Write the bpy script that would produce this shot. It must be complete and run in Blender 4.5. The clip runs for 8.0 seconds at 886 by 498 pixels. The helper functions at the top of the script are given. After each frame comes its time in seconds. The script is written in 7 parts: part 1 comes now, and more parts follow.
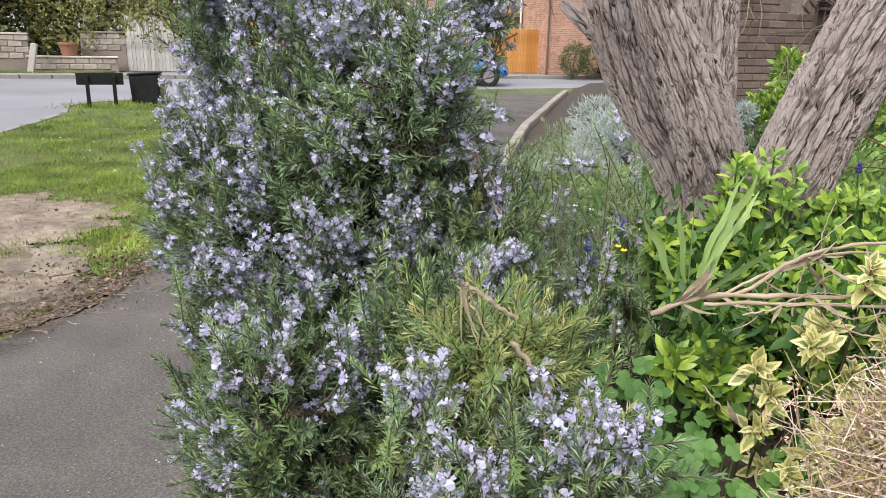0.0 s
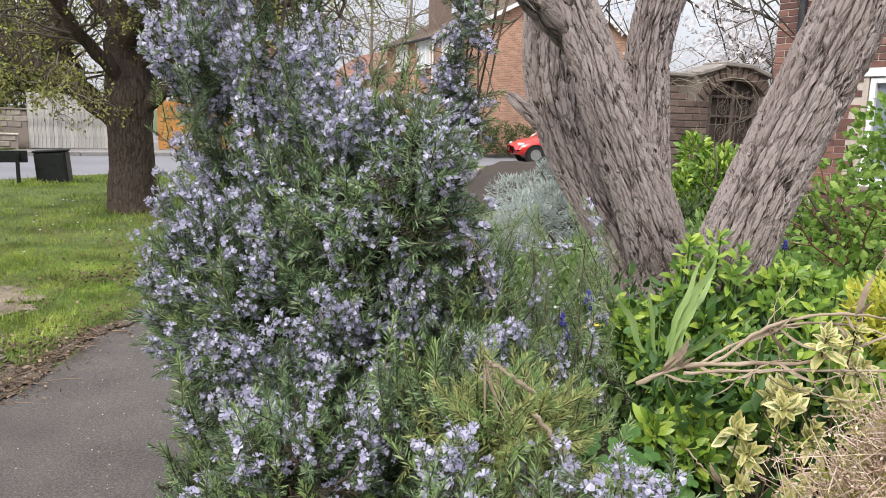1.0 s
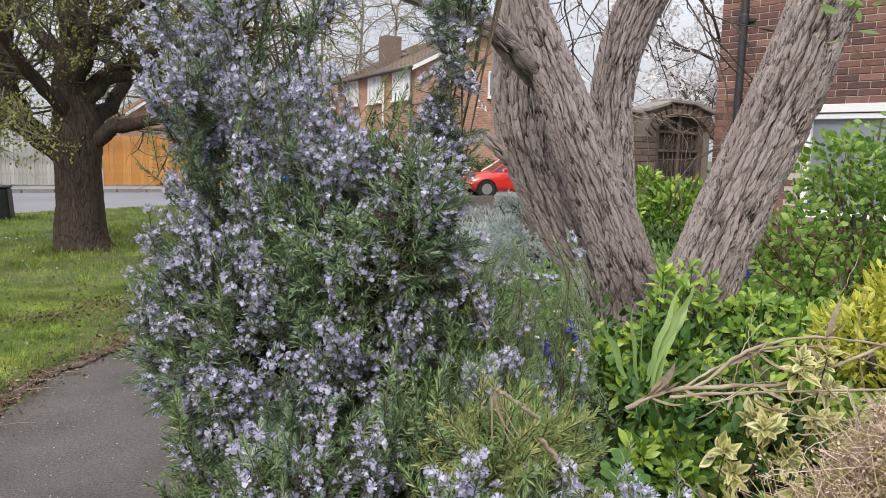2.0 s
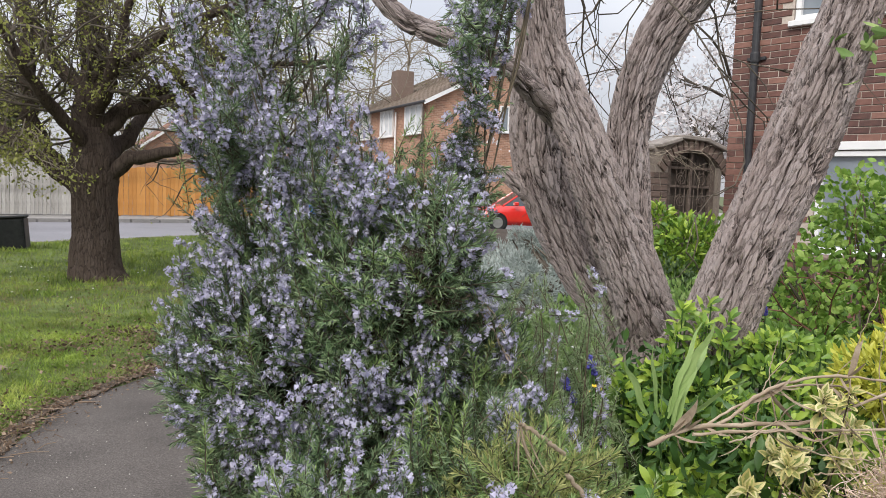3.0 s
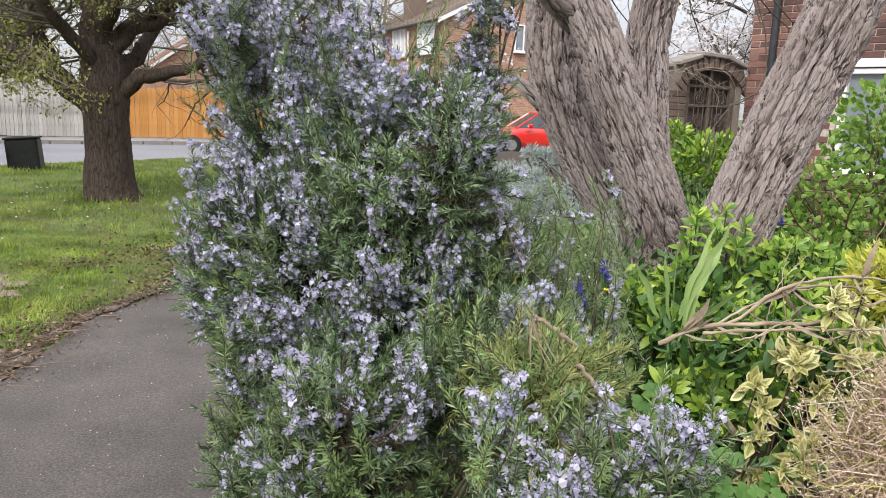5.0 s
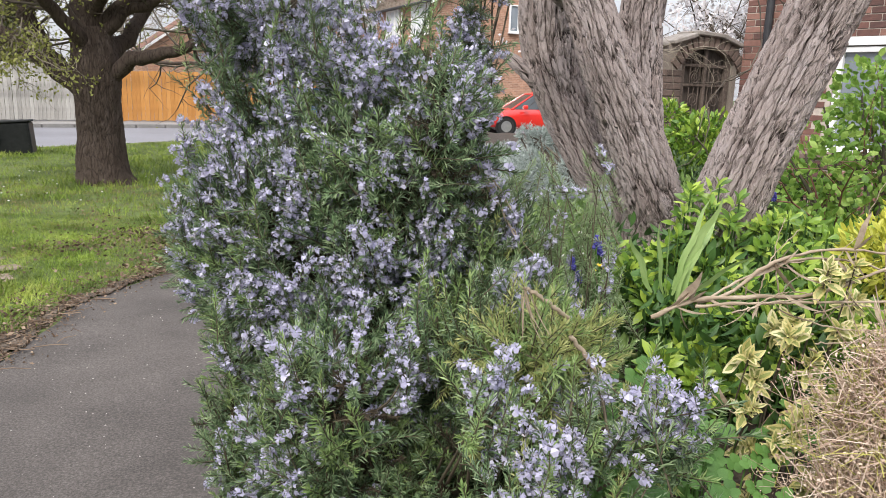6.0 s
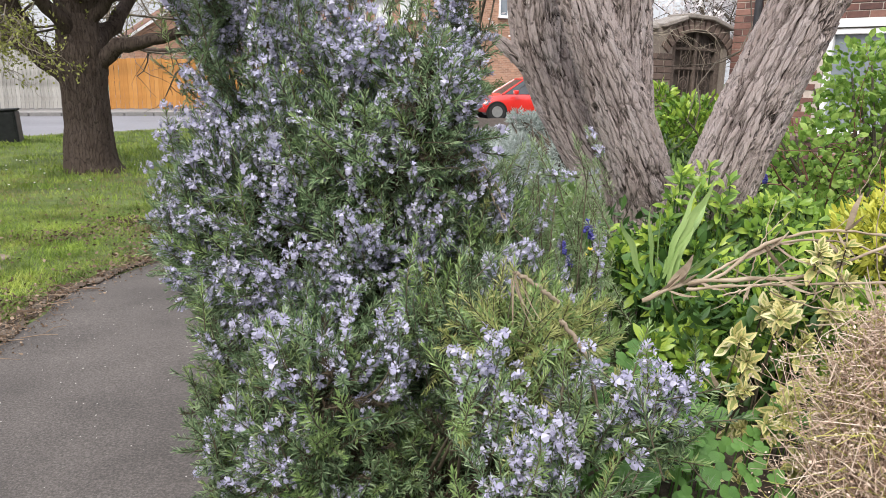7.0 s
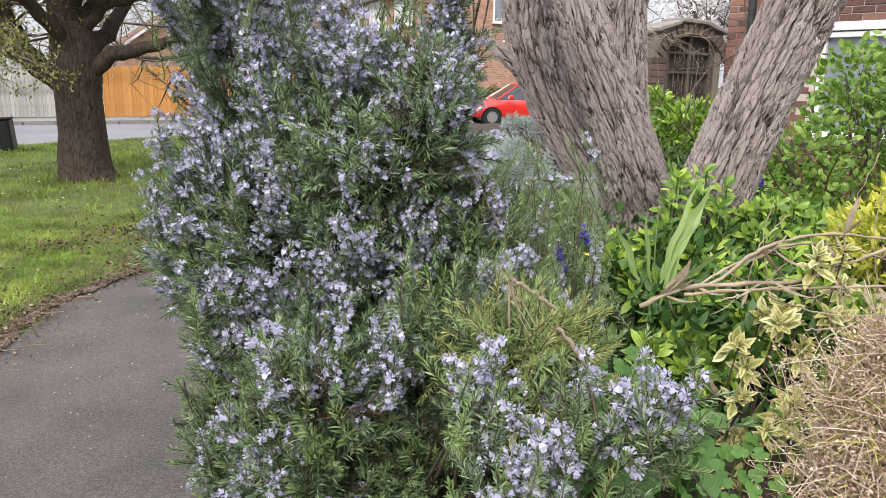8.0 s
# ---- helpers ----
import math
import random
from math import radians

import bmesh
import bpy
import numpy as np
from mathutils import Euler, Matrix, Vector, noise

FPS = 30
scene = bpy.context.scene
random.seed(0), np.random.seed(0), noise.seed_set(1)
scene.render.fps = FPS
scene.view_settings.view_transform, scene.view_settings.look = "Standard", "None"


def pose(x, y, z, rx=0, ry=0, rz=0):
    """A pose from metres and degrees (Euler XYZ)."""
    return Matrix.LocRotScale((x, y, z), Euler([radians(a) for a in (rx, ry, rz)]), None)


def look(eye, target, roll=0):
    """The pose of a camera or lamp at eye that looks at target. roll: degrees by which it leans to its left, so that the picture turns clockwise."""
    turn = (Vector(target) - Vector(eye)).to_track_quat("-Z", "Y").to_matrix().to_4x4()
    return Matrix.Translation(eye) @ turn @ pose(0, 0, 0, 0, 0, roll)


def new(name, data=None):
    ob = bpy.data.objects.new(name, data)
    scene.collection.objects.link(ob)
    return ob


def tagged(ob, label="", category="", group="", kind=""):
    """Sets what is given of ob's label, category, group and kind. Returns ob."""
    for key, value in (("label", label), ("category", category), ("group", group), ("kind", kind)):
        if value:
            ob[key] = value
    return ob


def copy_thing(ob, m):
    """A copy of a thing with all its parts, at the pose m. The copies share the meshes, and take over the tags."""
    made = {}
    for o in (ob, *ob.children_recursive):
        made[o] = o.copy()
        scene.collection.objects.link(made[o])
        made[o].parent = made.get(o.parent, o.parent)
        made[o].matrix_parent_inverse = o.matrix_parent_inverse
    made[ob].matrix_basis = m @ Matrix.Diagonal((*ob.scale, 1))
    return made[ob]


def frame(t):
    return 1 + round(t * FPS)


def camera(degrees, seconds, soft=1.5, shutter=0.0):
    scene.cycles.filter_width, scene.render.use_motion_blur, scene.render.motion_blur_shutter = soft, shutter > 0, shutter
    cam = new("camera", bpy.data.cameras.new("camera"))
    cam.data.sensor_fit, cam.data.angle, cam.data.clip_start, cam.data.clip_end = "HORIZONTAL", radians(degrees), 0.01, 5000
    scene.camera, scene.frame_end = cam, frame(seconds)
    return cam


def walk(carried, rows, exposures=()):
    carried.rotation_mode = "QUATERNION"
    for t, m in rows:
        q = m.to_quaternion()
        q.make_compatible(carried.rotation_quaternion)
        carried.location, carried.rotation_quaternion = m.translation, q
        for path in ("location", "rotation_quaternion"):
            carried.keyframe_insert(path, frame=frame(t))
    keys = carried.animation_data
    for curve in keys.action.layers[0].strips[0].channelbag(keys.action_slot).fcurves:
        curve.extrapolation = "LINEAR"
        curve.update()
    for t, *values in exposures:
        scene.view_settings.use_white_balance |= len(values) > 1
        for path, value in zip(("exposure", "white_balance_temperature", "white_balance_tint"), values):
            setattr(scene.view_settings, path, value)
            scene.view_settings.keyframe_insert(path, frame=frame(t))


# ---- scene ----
cam = camera(62.0, 8.0, soft=0.6)
PATH = [
    (0, (0.155, 0.382, 1.508), (-0.053, 2.291, 0.952), 1.2),
    (0.5, (0.117, 0.348, 1.529), (-0.065, 2.28, 1.047), 1.3),
    (0.8, (0.057, 0.321, 1.535), (-0.02, 2.282, 1.149), 1.7),
    (1, (0.013, 0.297, 1.535), (0.034, 2.266, 1.182), 1.7),
    (1.2, (-0.014, 0.277, 1.534), (0.076, 2.257, 1.27), 1.8),
    (2.3, (-0.079, 0.246, 1.543), (0.077, 2.223, 1.289), 1.6),
    (2.5, (-0.088, 0.235, 1.546), (0.065, 2.217, 1.323), 1.8),
    (3, (-0.095, 0.237, 1.545), (0.029, 2.225, 1.374), 2.0),
    (3.5, (-0.102, 0.224, 1.529), (-0.009, 2.213, 1.344), 2.8),
    (4, (-0.09, 0.236, 1.509), (-0.003, 2.207, 1.176), 2.8),
    (4.5, (-0.096, 0.233, 1.504), (-0.01, 2.198, 1.141), 2.3),
    (6, (-0.089, 0.234, 1.486), (0.019, 2.186, 1.065), 1.8),
    (6.5, (-0.086, 0.249, 1.48), (0.037, 2.196, 1.039), 1.8),
    (7, (-0.083, 0.247, 1.481), (0.047, 2.19, 1.024), 1.4),
    (7.5, (-0.079, 0.262, 1.478), (0.059, 2.205, 1.025), 1.0),
    (8, (-0.08, 0.261, 1.48), (0.06, 2.206, 1.038), 1.0),
]
walk(cam, [(t, look(eye, target, roll)) for t, eye, target, roll in PATH], [(0, 0.44), (1, 0.29), (2.3, 0.04), (3.5, 0.03), (4.3, 0.19), (6, 0.35), (8, 0.38)])

# ---------------------------------------------------------------- world and sun
world = bpy.data.worlds.new("overcast_sky")
scene.world = world
world.use_nodes = True
wn, wl = world.node_tree.nodes, world.node_tree.links
sky = wn.new("ShaderNodeTexSky")
sky.sky_type, sky.sun_disc = "NISHITA", False
sky.sun_elevation, sky.sun_rotation = radians(48), radians(215)
sky.dust_density, sky.air_density = 4.0, 1.2
cloud = wn.new("ShaderNodeMix")
cloud.data_type = "RGBA"
cloud.inputs[0].default_value = 0.82
coord = wn.new("ShaderNodeTexCoord")
cnoise = wn.new("ShaderNodeTexNoise")
cnoise.inputs["Scale"].default_value, cnoise.inputs["Detail"].default_value = 2.2, 5.0
cramp = wn.new("ShaderNodeValToRGB")
cramp.color_ramp.elements[0].position, cramp.color_ramp.elements[0].color = 0.35, (5.6, 5.75, 6.4, 1)
cramp.color_ramp.elements[1].position, cramp.color_ramp.elements[1].color = 0.7, (7.6, 7.6, 7.9, 1)
wl.new(coord.outputs["Generated"], cnoise.inputs["Vector"])
wl.new(cnoise.outputs["Fac"], cramp.inputs["Fac"])
wl.new(sky.outputs["Color"], cloud.inputs[6])
wl.new(cramp.outputs["Color"], cloud.inputs[7])
rise = wn.new("ShaderNodeSeparateXYZ")
wl.new(coord.outputs["Generated"], rise.inputs[0])
overcast = wn.new("ShaderNodeMapRange")
overcast.inputs["From Min"].default_value, overcast.inputs["From Max"].default_value = 0.0, 1.0
overcast.inputs["To Min"].default_value, overcast.inputs["To Max"].default_value = 0.85, 2.7
wl.new(rise.outputs["Z"], overcast.inputs["Value"])
veil = wn.new("ShaderNodeMix")
veil.data_type, veil.blend_type = "RGBA", "MULTIPLY"
veil.inputs[0].default_value = 1.0
wl.new(cloud.outputs[2], veil.inputs[6])
wl.new(overcast.outputs["Result"], veil.inputs[7])
background = wn["Background"]
background.inputs["Strength"].default_value = 0.113
wl.new(veil.outputs[2], background.inputs["Color"])

sun_data = bpy.data.lights.new("sun", "SUN")
sun_data.energy, sun_data.angle, sun_data.color = 2.3, radians(20), (1.0, 0.96, 0.9)
sun = new("sun", sun_data)
sun.matrix_world = look((-6, -10, 13), (0, 2, 0))

# ---------------------------------------------------------------- materials


def material(name, colours, scale=8.0, rough=0.7, bump=0.0, bump_scale=None, island=0.0, piece=0.0, stretch=(1, 1, 1), translucent=0.0,
             metal=0.0, stain=0.25, stain_scale=0.7, coat=0.0, spec=0.4):
    """Two or three colours mixed by fine and coarse noise, with a variation per island or per object."""
    m = bpy.data.materials.new(name)
    m.use_nodes = True
    n, l = m.node_tree.nodes, m.node_tree.links
    p = n["Principled BSDF"]
    p.inputs["Roughness"].default_value, p.inputs["Metallic"].default_value = rough, metal
    p.inputs["Coat Weight"].default_value, p.inputs["Specular IOR Level"].default_value = coat, spec
    tc, mp = n.new("ShaderNodeTexCoord"), n.new("ShaderNodeMapping")
    mp.inputs["Scale"].default_value = stretch
    l.new(tc.outputs["Object"], mp.inputs["Vector"])
    fine = n.new("ShaderNodeTexNoise")
    fine.inputs["Scale"].default_value, fine.inputs["Detail"].default_value, fine.inputs["Roughness"].default_value = scale, 6.0, 0.65
    l.new(mp.outputs["Vector"], fine.inputs["Vector"])
    ramp = n.new("ShaderNodeValToRGB")
    e = ramp.color_ramp.elements
    while len(e) < len(colours):
        e.new(0.5)
    for i, c in enumerate(colours):
        e[i].position = 0.32 + 0.36 * i / max(1, len(colours) - 1)
        e[i].color = (*c, 1)
    value = fine.outputs["Fac"]
    if island or piece:
        source = n.new("ShaderNodeNewGeometry").outputs["Random Per Island"] if island else n.new("ShaderNodeObjectInfo").outputs["Random"]
        mix = n.new("ShaderNodeMix")
        mix.inputs[0].default_value = island or piece
        spread = n.new("ShaderNodeMapRange")
        spread.inputs["To Min"].default_value, spread.inputs["To Max"].default_value = 0.28, 0.72
        l.new(source, spread.inputs["Value"])
        l.new(value, mix.inputs[2])
        l.new(spread.outputs["Result"], mix.inputs[3])
        value = mix.outputs[0]
    l.new(value, ramp.inputs["Fac"])
    coarse = n.new("ShaderNodeTexNoise")
    coarse.inputs["Scale"].default_value, coarse.inputs["Detail"].default_value = stain_scale, 4.0
    l.new(tc.outputs["Object"], coarse.inputs["Vector"])
    span = n.new("ShaderNodeMapRange")
    span.inputs["From Min"].default_value, span.inputs["From Max"].default_value = 0.3, 0.7
    span.inputs["To Min"].default_value, span.inputs["To Max"].default_value = 1 - stain, 1 + stain * 0.6
    l.new(coarse.outputs["Fac"], span.inputs["Value"])
    tone = n.new("ShaderNodeMix")
    tone.data_type, tone.blend_type = "RGBA", "MULTIPLY"
    tone.inputs[0].default_value = 1.0
    l.new(ramp.outputs["Color"], tone.inputs[6])
    l.new(span.outputs["Result"], tone.inputs[7])
    l.new(tone.outputs[2], p.inputs["Base Color"])
    if bump:
        b = n.new("ShaderNodeBump")
        b.inputs["Strength"].default_value, b.inputs["Distance"].default_value = bump, 0.01
        h = fine
        if bump_scale:
            h = n.new("ShaderNodeTexNoise")
            h.inputs["Scale"].default_value, h.inputs["Detail"].default_value = bump_scale, 8.0
            l.new(mp.outputs["Vector"], h.inputs["Vector"])
        l.new(h.outputs["Fac"], b.inputs["Height"])
        l.new(b.outputs["Normal"], p.inputs["Normal"])
    if translucent:
        t, s = n.new("ShaderNodeBsdfTranslucent"), n.new("ShaderNodeMixShader")
        s.inputs[0].default_value = translucent
        l.new(tone.outputs[2], t.inputs["Color"])
        l.new(p.outputs[0], s.inputs[1])
        l.new(t.outputs[0], s.inputs[2])
        l.new(s.outputs[0], n["Material Output"].inputs["Surface"])
    return m



def bark_material(name, plate, crack, across, along, on_surface=False, rough=0.95):
    """Long flaking bark plates parted by wavering fissures; on_surface lays it along the stem."""
    m = bpy.data.materials.new(name)
    m.use_nodes = True
    n, l = m.node_tree.nodes, m.node_tree.links
    p = n["Principled BSDF"]
    p.inputs["Roughness"].default_value, p.inputs["Specular IOR Level"].default_value = rough, 0.15
    tc, mp = n.new("ShaderNodeTexCoord"), n.new("ShaderNodeMapping")
    mp.inputs["Scale"].default_value = (across, along, 1.0) if on_surface else (across, across, along)
    l.new(tc.outputs["UV" if on_surface else "Object"], mp.inputs["Vector"])

    def field(vector, scale, detail, rough_, distortion=0.0):
        t = n.new("ShaderNodeTexNoise")
        t.inputs["Scale"].default_value, t.inputs["Detail"].default_value = scale, detail
        t.inputs["Roughness"].default_value, t.inputs["Distortion"].default_value = rough_, distortion
        l.new(vector, t.inputs["Vector"])
        return t.outputs["Fac"]

    def maths(op, a, b, c=None):
        t = n.new("ShaderNodeMath")
        t.operation = op
        for i, v in enumerate((a, b, c)):
            if v is None:
                continue
            if isinstance(v, float):
                t.inputs[i].default_value = v
            else:
                l.new(v, t.inputs[i])
        return t.outputs[0]

    def ridge(f, width):
        t = n.new("ShaderNodeMapRange")
        t.interpolation_type = "SMOOTHSTEP"
        t.inputs["From Max"].default_value = width
        l.new(maths("ABSOLUTE", maths("SUBTRACT", f, 0.5), 0.0), t.inputs["Value"])
        return t.outputs["Result"]

    wide = ridge(field(mp.outputs["Vector"], 1.0, 4.0, 0.55, 0.15), 0.034)
    thin = ridge(field(mp.outputs["Vector"], 2.4, 3.0, 0.6, 0.15), 0.05)
    cross = n.new("ShaderNodeMapping")
    cross.inputs["Scale"].default_value = (0.8, 2.2, 1.0) if on_surface else (0.8, 0.8, 2.2)
    l.new(mp.outputs["Vector"], cross.inputs["Vector"])
    broken = ridge(field(cross.outputs["Vector"], 0.8, 3.0, 0.6, 0.2), 0.035)
    flake = field(mp.outputs["Vector"], 2.1, 8.0, 0.7)
    ramp = n.new("ShaderNodeValToRGB")
    e = ramp.color_ramp.elements
    e.new(0.5)
    e[0].position, e[0].color = 0.34, (*[c * 0.78 for c in plate], 1)
    e[1].position, e[1].color = 0.5, (*plate, 1)
    e[2].position, e[2].color = 0.68, (plate[0] * 1.16, plate[1] * 1.2, plate[2] * 1.24, 1)
    l.new(flake, ramp.inputs["Fac"])
    tone = n.new("ShaderNodeMix")
    tone.data_type = "RGBA"
    tone.inputs[6].default_value = (*crack, 1)
    l.new(maths("MULTIPLY_ADD", wide, 0.64, maths("MULTIPLY_ADD", thin, 0.26, maths("MULTIPLY", broken, 0.10))), tone.inputs[0])
    l.new(ramp.outputs["Color"], tone.inputs[7])
    l.new(tone.outputs[2], p.inputs["Base Color"])
    b = n.new("ShaderNodeBump")
    b.inputs["Strength"].default_value, b.inputs["Distance"].default_value = 0.9, 0.010
    l.new(maths("MULTIPLY_ADD", flake, 0.55, maths("MULTIPLY_ADD", thin, 0.3, maths("MULTIPLY_ADD", broken, 0.15, maths("MULTIPLY", wide, 0.9)))), b.inputs["Height"])
    l.new(b.outputs["Normal"], p.inputs["Normal"])
    return m


def plated_bark_material(name, plate, furrow, width, length):
    """Long interlocking bark plates along the stem, parted by deep furrows that stand out as relief."""
    m = bpy.data.materials.new(name)
    m.use_nodes = True
    m.displacement_method = "BOTH"
    n, l = m.node_tree.nodes, m.node_tree.links
    p = n["Principled BSDF"]
    p.inputs["Roughness"].default_value, p.inputs["Specular IOR Level"].default_value = 0.92, 0.2
    tc = n.new("ShaderNodeTexCoord")

    def mapped(sx, sy):
        t = n.new("ShaderNodeMapping")
        t.inputs["Scale"].default_value = (sx, sy, 1.0)
        l.new(tc.outputs["UV"], t.inputs["Vector"])
        return t.outputs["Vector"]

    def field(vector, scale, detail, rough, out="Fac"):
        t = n.new("ShaderNodeTexNoise")
        t.inputs["Scale"].default_value, t.inputs["Detail"].default_value, t.inputs["Roughness"].default_value = scale, detail, rough
        l.new(vector, t.inputs["Vector"])
        return t.outputs[out]

    def maths(op, *values):
        t = n.new("ShaderNodeMath")
        t.operation = op
        for i, v in enumerate(values):
            if isinstance(v, (int, float)):
                t.inputs[i].default_value = v
            else:
                l.new(v, t.inputs[i])
        return t.outputs[0]

    def step(value, a, b):
        t = n.new("ShaderNodeMapRange")
        t.interpolation_type = "SMOOTHSTEP"
        t.inputs["From Min"].default_value, t.inputs["From Max"].default_value = a, b
        l.new(value, t.inputs["Value"])
        return t.outputs["Result"]

    def warped(vector, scale, amount):
        t = n.new("ShaderNodeVectorMath")
        t.operation = "MULTIPLY_ADD"
        l.new(field(vector, scale, 3.0, 0.6, "Color"), t.inputs[0])
        t.inputs[1].default_value = (amount, amount, 0.0)
        l.new(vector, t.inputs[2])
        return t.outputs[0]

    def plates(vector, feature):
        t = n.new("ShaderNodeTexVoronoi")
        t.voronoi_dimensions, t.feature = "2D", feature
        t.inputs["Scale"].default_value = 1.0
        l.new(vector, t.inputs["Vector"])
        return t

    big = warped(mapped(1 / width, 1 / length), 2.4, 0.95)
    small = warped(mapped(2.3 / width, 3.0 / length), 2.0, 1.2)
    edge = plates(big, "DISTANCE_TO_EDGE").outputs["Distance"]
    fine_edge = plates(small, "DISTANCE_TO_EDGE").outputs["Distance"]
    tint = n.new("ShaderNodeSeparateColor")
    l.new(plates(big, "F1").outputs["Color"], tint.inputs[0])
    grain = field(mapped(240, 34), 1.0, 6.0, 0.7)
    crumb = field(mapped(420, 260), 1.0, 3.0, 0.6)
    patch = field(mapped(9, 5), 1.0, 3.0, 0.6)
    ridge, scale_ = step(edge, 0.0, 0.13), step(fine_edge, 0.0, 0.14)
    value = maths("MULTIPLY_ADD", tint.outputs[0], 0.20, maths("MULTIPLY_ADD", grain, 0.55, maths("MULTIPLY", patch, 0.35)))
    ramp = n.new("ShaderNodeValToRGB")
    e = ramp.color_ramp.elements
    e.new(0.5)
    e[0].position, e[0].color = 0.34, (plate[0] * 0.70, plate[1] * 0.66, plate[2] * 0.64, 1)
    e[1].position, e[1].color = 0.58, (*plate, 1)
    e[2].position, e[2].color = 0.84, (plate[0] * 1.22, plate[1] * 1.28, plate[2] * 1.34, 1)
    l.new(value, ramp.inputs["Fac"])
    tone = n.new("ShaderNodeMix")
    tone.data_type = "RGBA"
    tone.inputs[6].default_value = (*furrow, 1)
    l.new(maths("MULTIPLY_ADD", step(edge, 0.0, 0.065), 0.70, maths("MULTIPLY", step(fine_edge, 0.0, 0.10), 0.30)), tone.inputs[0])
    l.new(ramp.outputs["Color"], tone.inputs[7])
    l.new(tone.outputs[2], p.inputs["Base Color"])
    d = n.new("ShaderNodeDisplacement")
    d.inputs["Scale"].default_value, d.inputs["Midlevel"].default_value = 0.017, 1.0
    l.new(maths("MULTIPLY_ADD", ridge, 0.72, maths("MULTIPLY_ADD", scale_, 0.36, maths("MULTIPLY_ADD", grain, 0.32, maths("MULTIPLY_ADD", crumb, 0.30, maths("MULTIPLY", tint.outputs[1], 0.24))))), d.inputs["Height"])
    l.new(d.outputs[0], n["Material Output"].inputs["Displacement"])
    return m


def brickwork_material(name, colours, mortar, size=(0.225, 0.075)):
    """Brick courses too far off to tell apart singly, on upright walls."""
    m = material(name, colours, 3, 0.9, 0.0, stain=0.2, stain_scale=0.5)
    n, l = m.node_tree.nodes, m.node_tree.links
    tc = n.new("ShaderNodeTexCoord")
    part_ = n.new("ShaderNodeSeparateXYZ")
    l.new(tc.outputs["Object"], part_.inputs[0])
    along = n.new("ShaderNodeMath")
    l.new(part_.outputs[0], along.inputs[0])
    l.new(part_.outputs[1], along.inputs[1])
    v = n.new("ShaderNodeCombineXYZ")
    l.new(along.outputs[0], v.inputs[0])
    l.new(part_.outputs[2], v.inputs[1])
    b = n.new("ShaderNodeTexBrick")
    b.inputs["Scale"].default_value = 1.0
    b.inputs["Brick Width"].default_value, b.inputs["Row Height"].default_value = size
    b.inputs["Mortar Size"].default_value, b.inputs["Mortar Smooth"].default_value = 0.007, 0.3
    b.inputs["Color1"].default_value, b.inputs["Color2"].default_value, b.inputs["Mortar"].default_value = (0.75, 0.75, 0.75, 1), (1.2, 1.15, 1.1, 1), (*mortar, 1)
    l.new(v.outputs[0], b.inputs["Vector"])
    p = n["Principled BSDF"]
    paint = p.inputs["Base Color"].links[0].from_socket
    mix = n.new("ShaderNodeMix")
    mix.data_type, mix.blend_type = "RGBA", "MULTIPLY"
    mix.inputs[0].default_value = 1.0
    l.new(paint, mix.inputs[6])
    l.new(b.outputs["Color"], mix.inputs[7])
    l.new(mix.outputs[2], p.inputs["Base Color"])
    return m


M = {}
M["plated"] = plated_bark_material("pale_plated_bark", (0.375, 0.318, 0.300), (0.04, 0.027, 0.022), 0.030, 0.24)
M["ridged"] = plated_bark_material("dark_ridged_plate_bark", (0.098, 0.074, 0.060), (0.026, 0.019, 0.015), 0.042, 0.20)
M["oak_bark"] = bark_material("dark_plated_bark", (0.085, 0.064, 0.052), (0.028, 0.02, 0.016), 13, 2.6)
M["asphalt"] = material("asphalt", [(0.048, 0.042, 0.038), (0.086, 0.075, 0.068), (0.152, 0.134, 0.119)], 100, 0.92, 0.5, 160, stain=0.34, stain_scale=1.6)
M["road"] = material("road_tarmac", [(0.165, 0.162, 0.175), (0.215, 0.212, 0.228)], 30, 0.9, 0.2, 80, stain=0.2, stain_scale=0.3)
M["far_ground"] = material("far_ground", [(0.06, 0.09, 0.03), (0.12, 0.13, 0.06)], 2, 1.0)
M["turf"] = material("turf", [(0.085, 0.065, 0.035), (0.085, 0.12, 0.03), (0.14, 0.18, 0.045)], 7, 1.0, 0.8, 60, stain=0.4, stain_scale=0.8)
M["grass"] = material("grass_blade", [(0.085, 0.15, 0.022), (0.20, 0.28, 0.042), (0.36, 0.40, 0.085)], 1.6, 0.6, island=0.4, translucent=0.25, stain=0.6, stain_scale=2.0)
M["dead_grass"] = material("dry_blade", [(0.17, 0.13, 0.06), (0.30, 0.24, 0.125)], 3, 0.8, island=0.5, translucent=0.2)
M["dirt"] = material("sandy_dirt", [(0.11, 0.085, 0.062), (0.20, 0.157, 0.118), (0.28, 0.225, 0.175)], 9, 1.0, 0.8, 70, stain=0.45, stain_scale=1.8)
M["mud"] = material("damp_earth", [(0.05, 0.037, 0.027), (0.10, 0.077, 0.057), (0.17, 0.135, 0.105)], 16, 1.0, 1.0, 60, stain=0.4, stain_scale=2.5)
M["slab"] = material("worn_stone", [(0.15, 0.12, 0.095), (0.25, 0.205, 0.165)], 7, 0.95, 0.8, 60, stain=0.4, stain_scale=4)
M["soil"] = material("garden_soil", [(0.03, 0.024, 0.018), (0.075, 0.055, 0.04)], 20, 1.0, 0.8, 60)
M["litter"] = material("leaf_litter", [(0.05, 0.032, 0.02), (0.13, 0.085, 0.055), (0.28, 0.21, 0.15)], 9, 0.9, island=0.6)
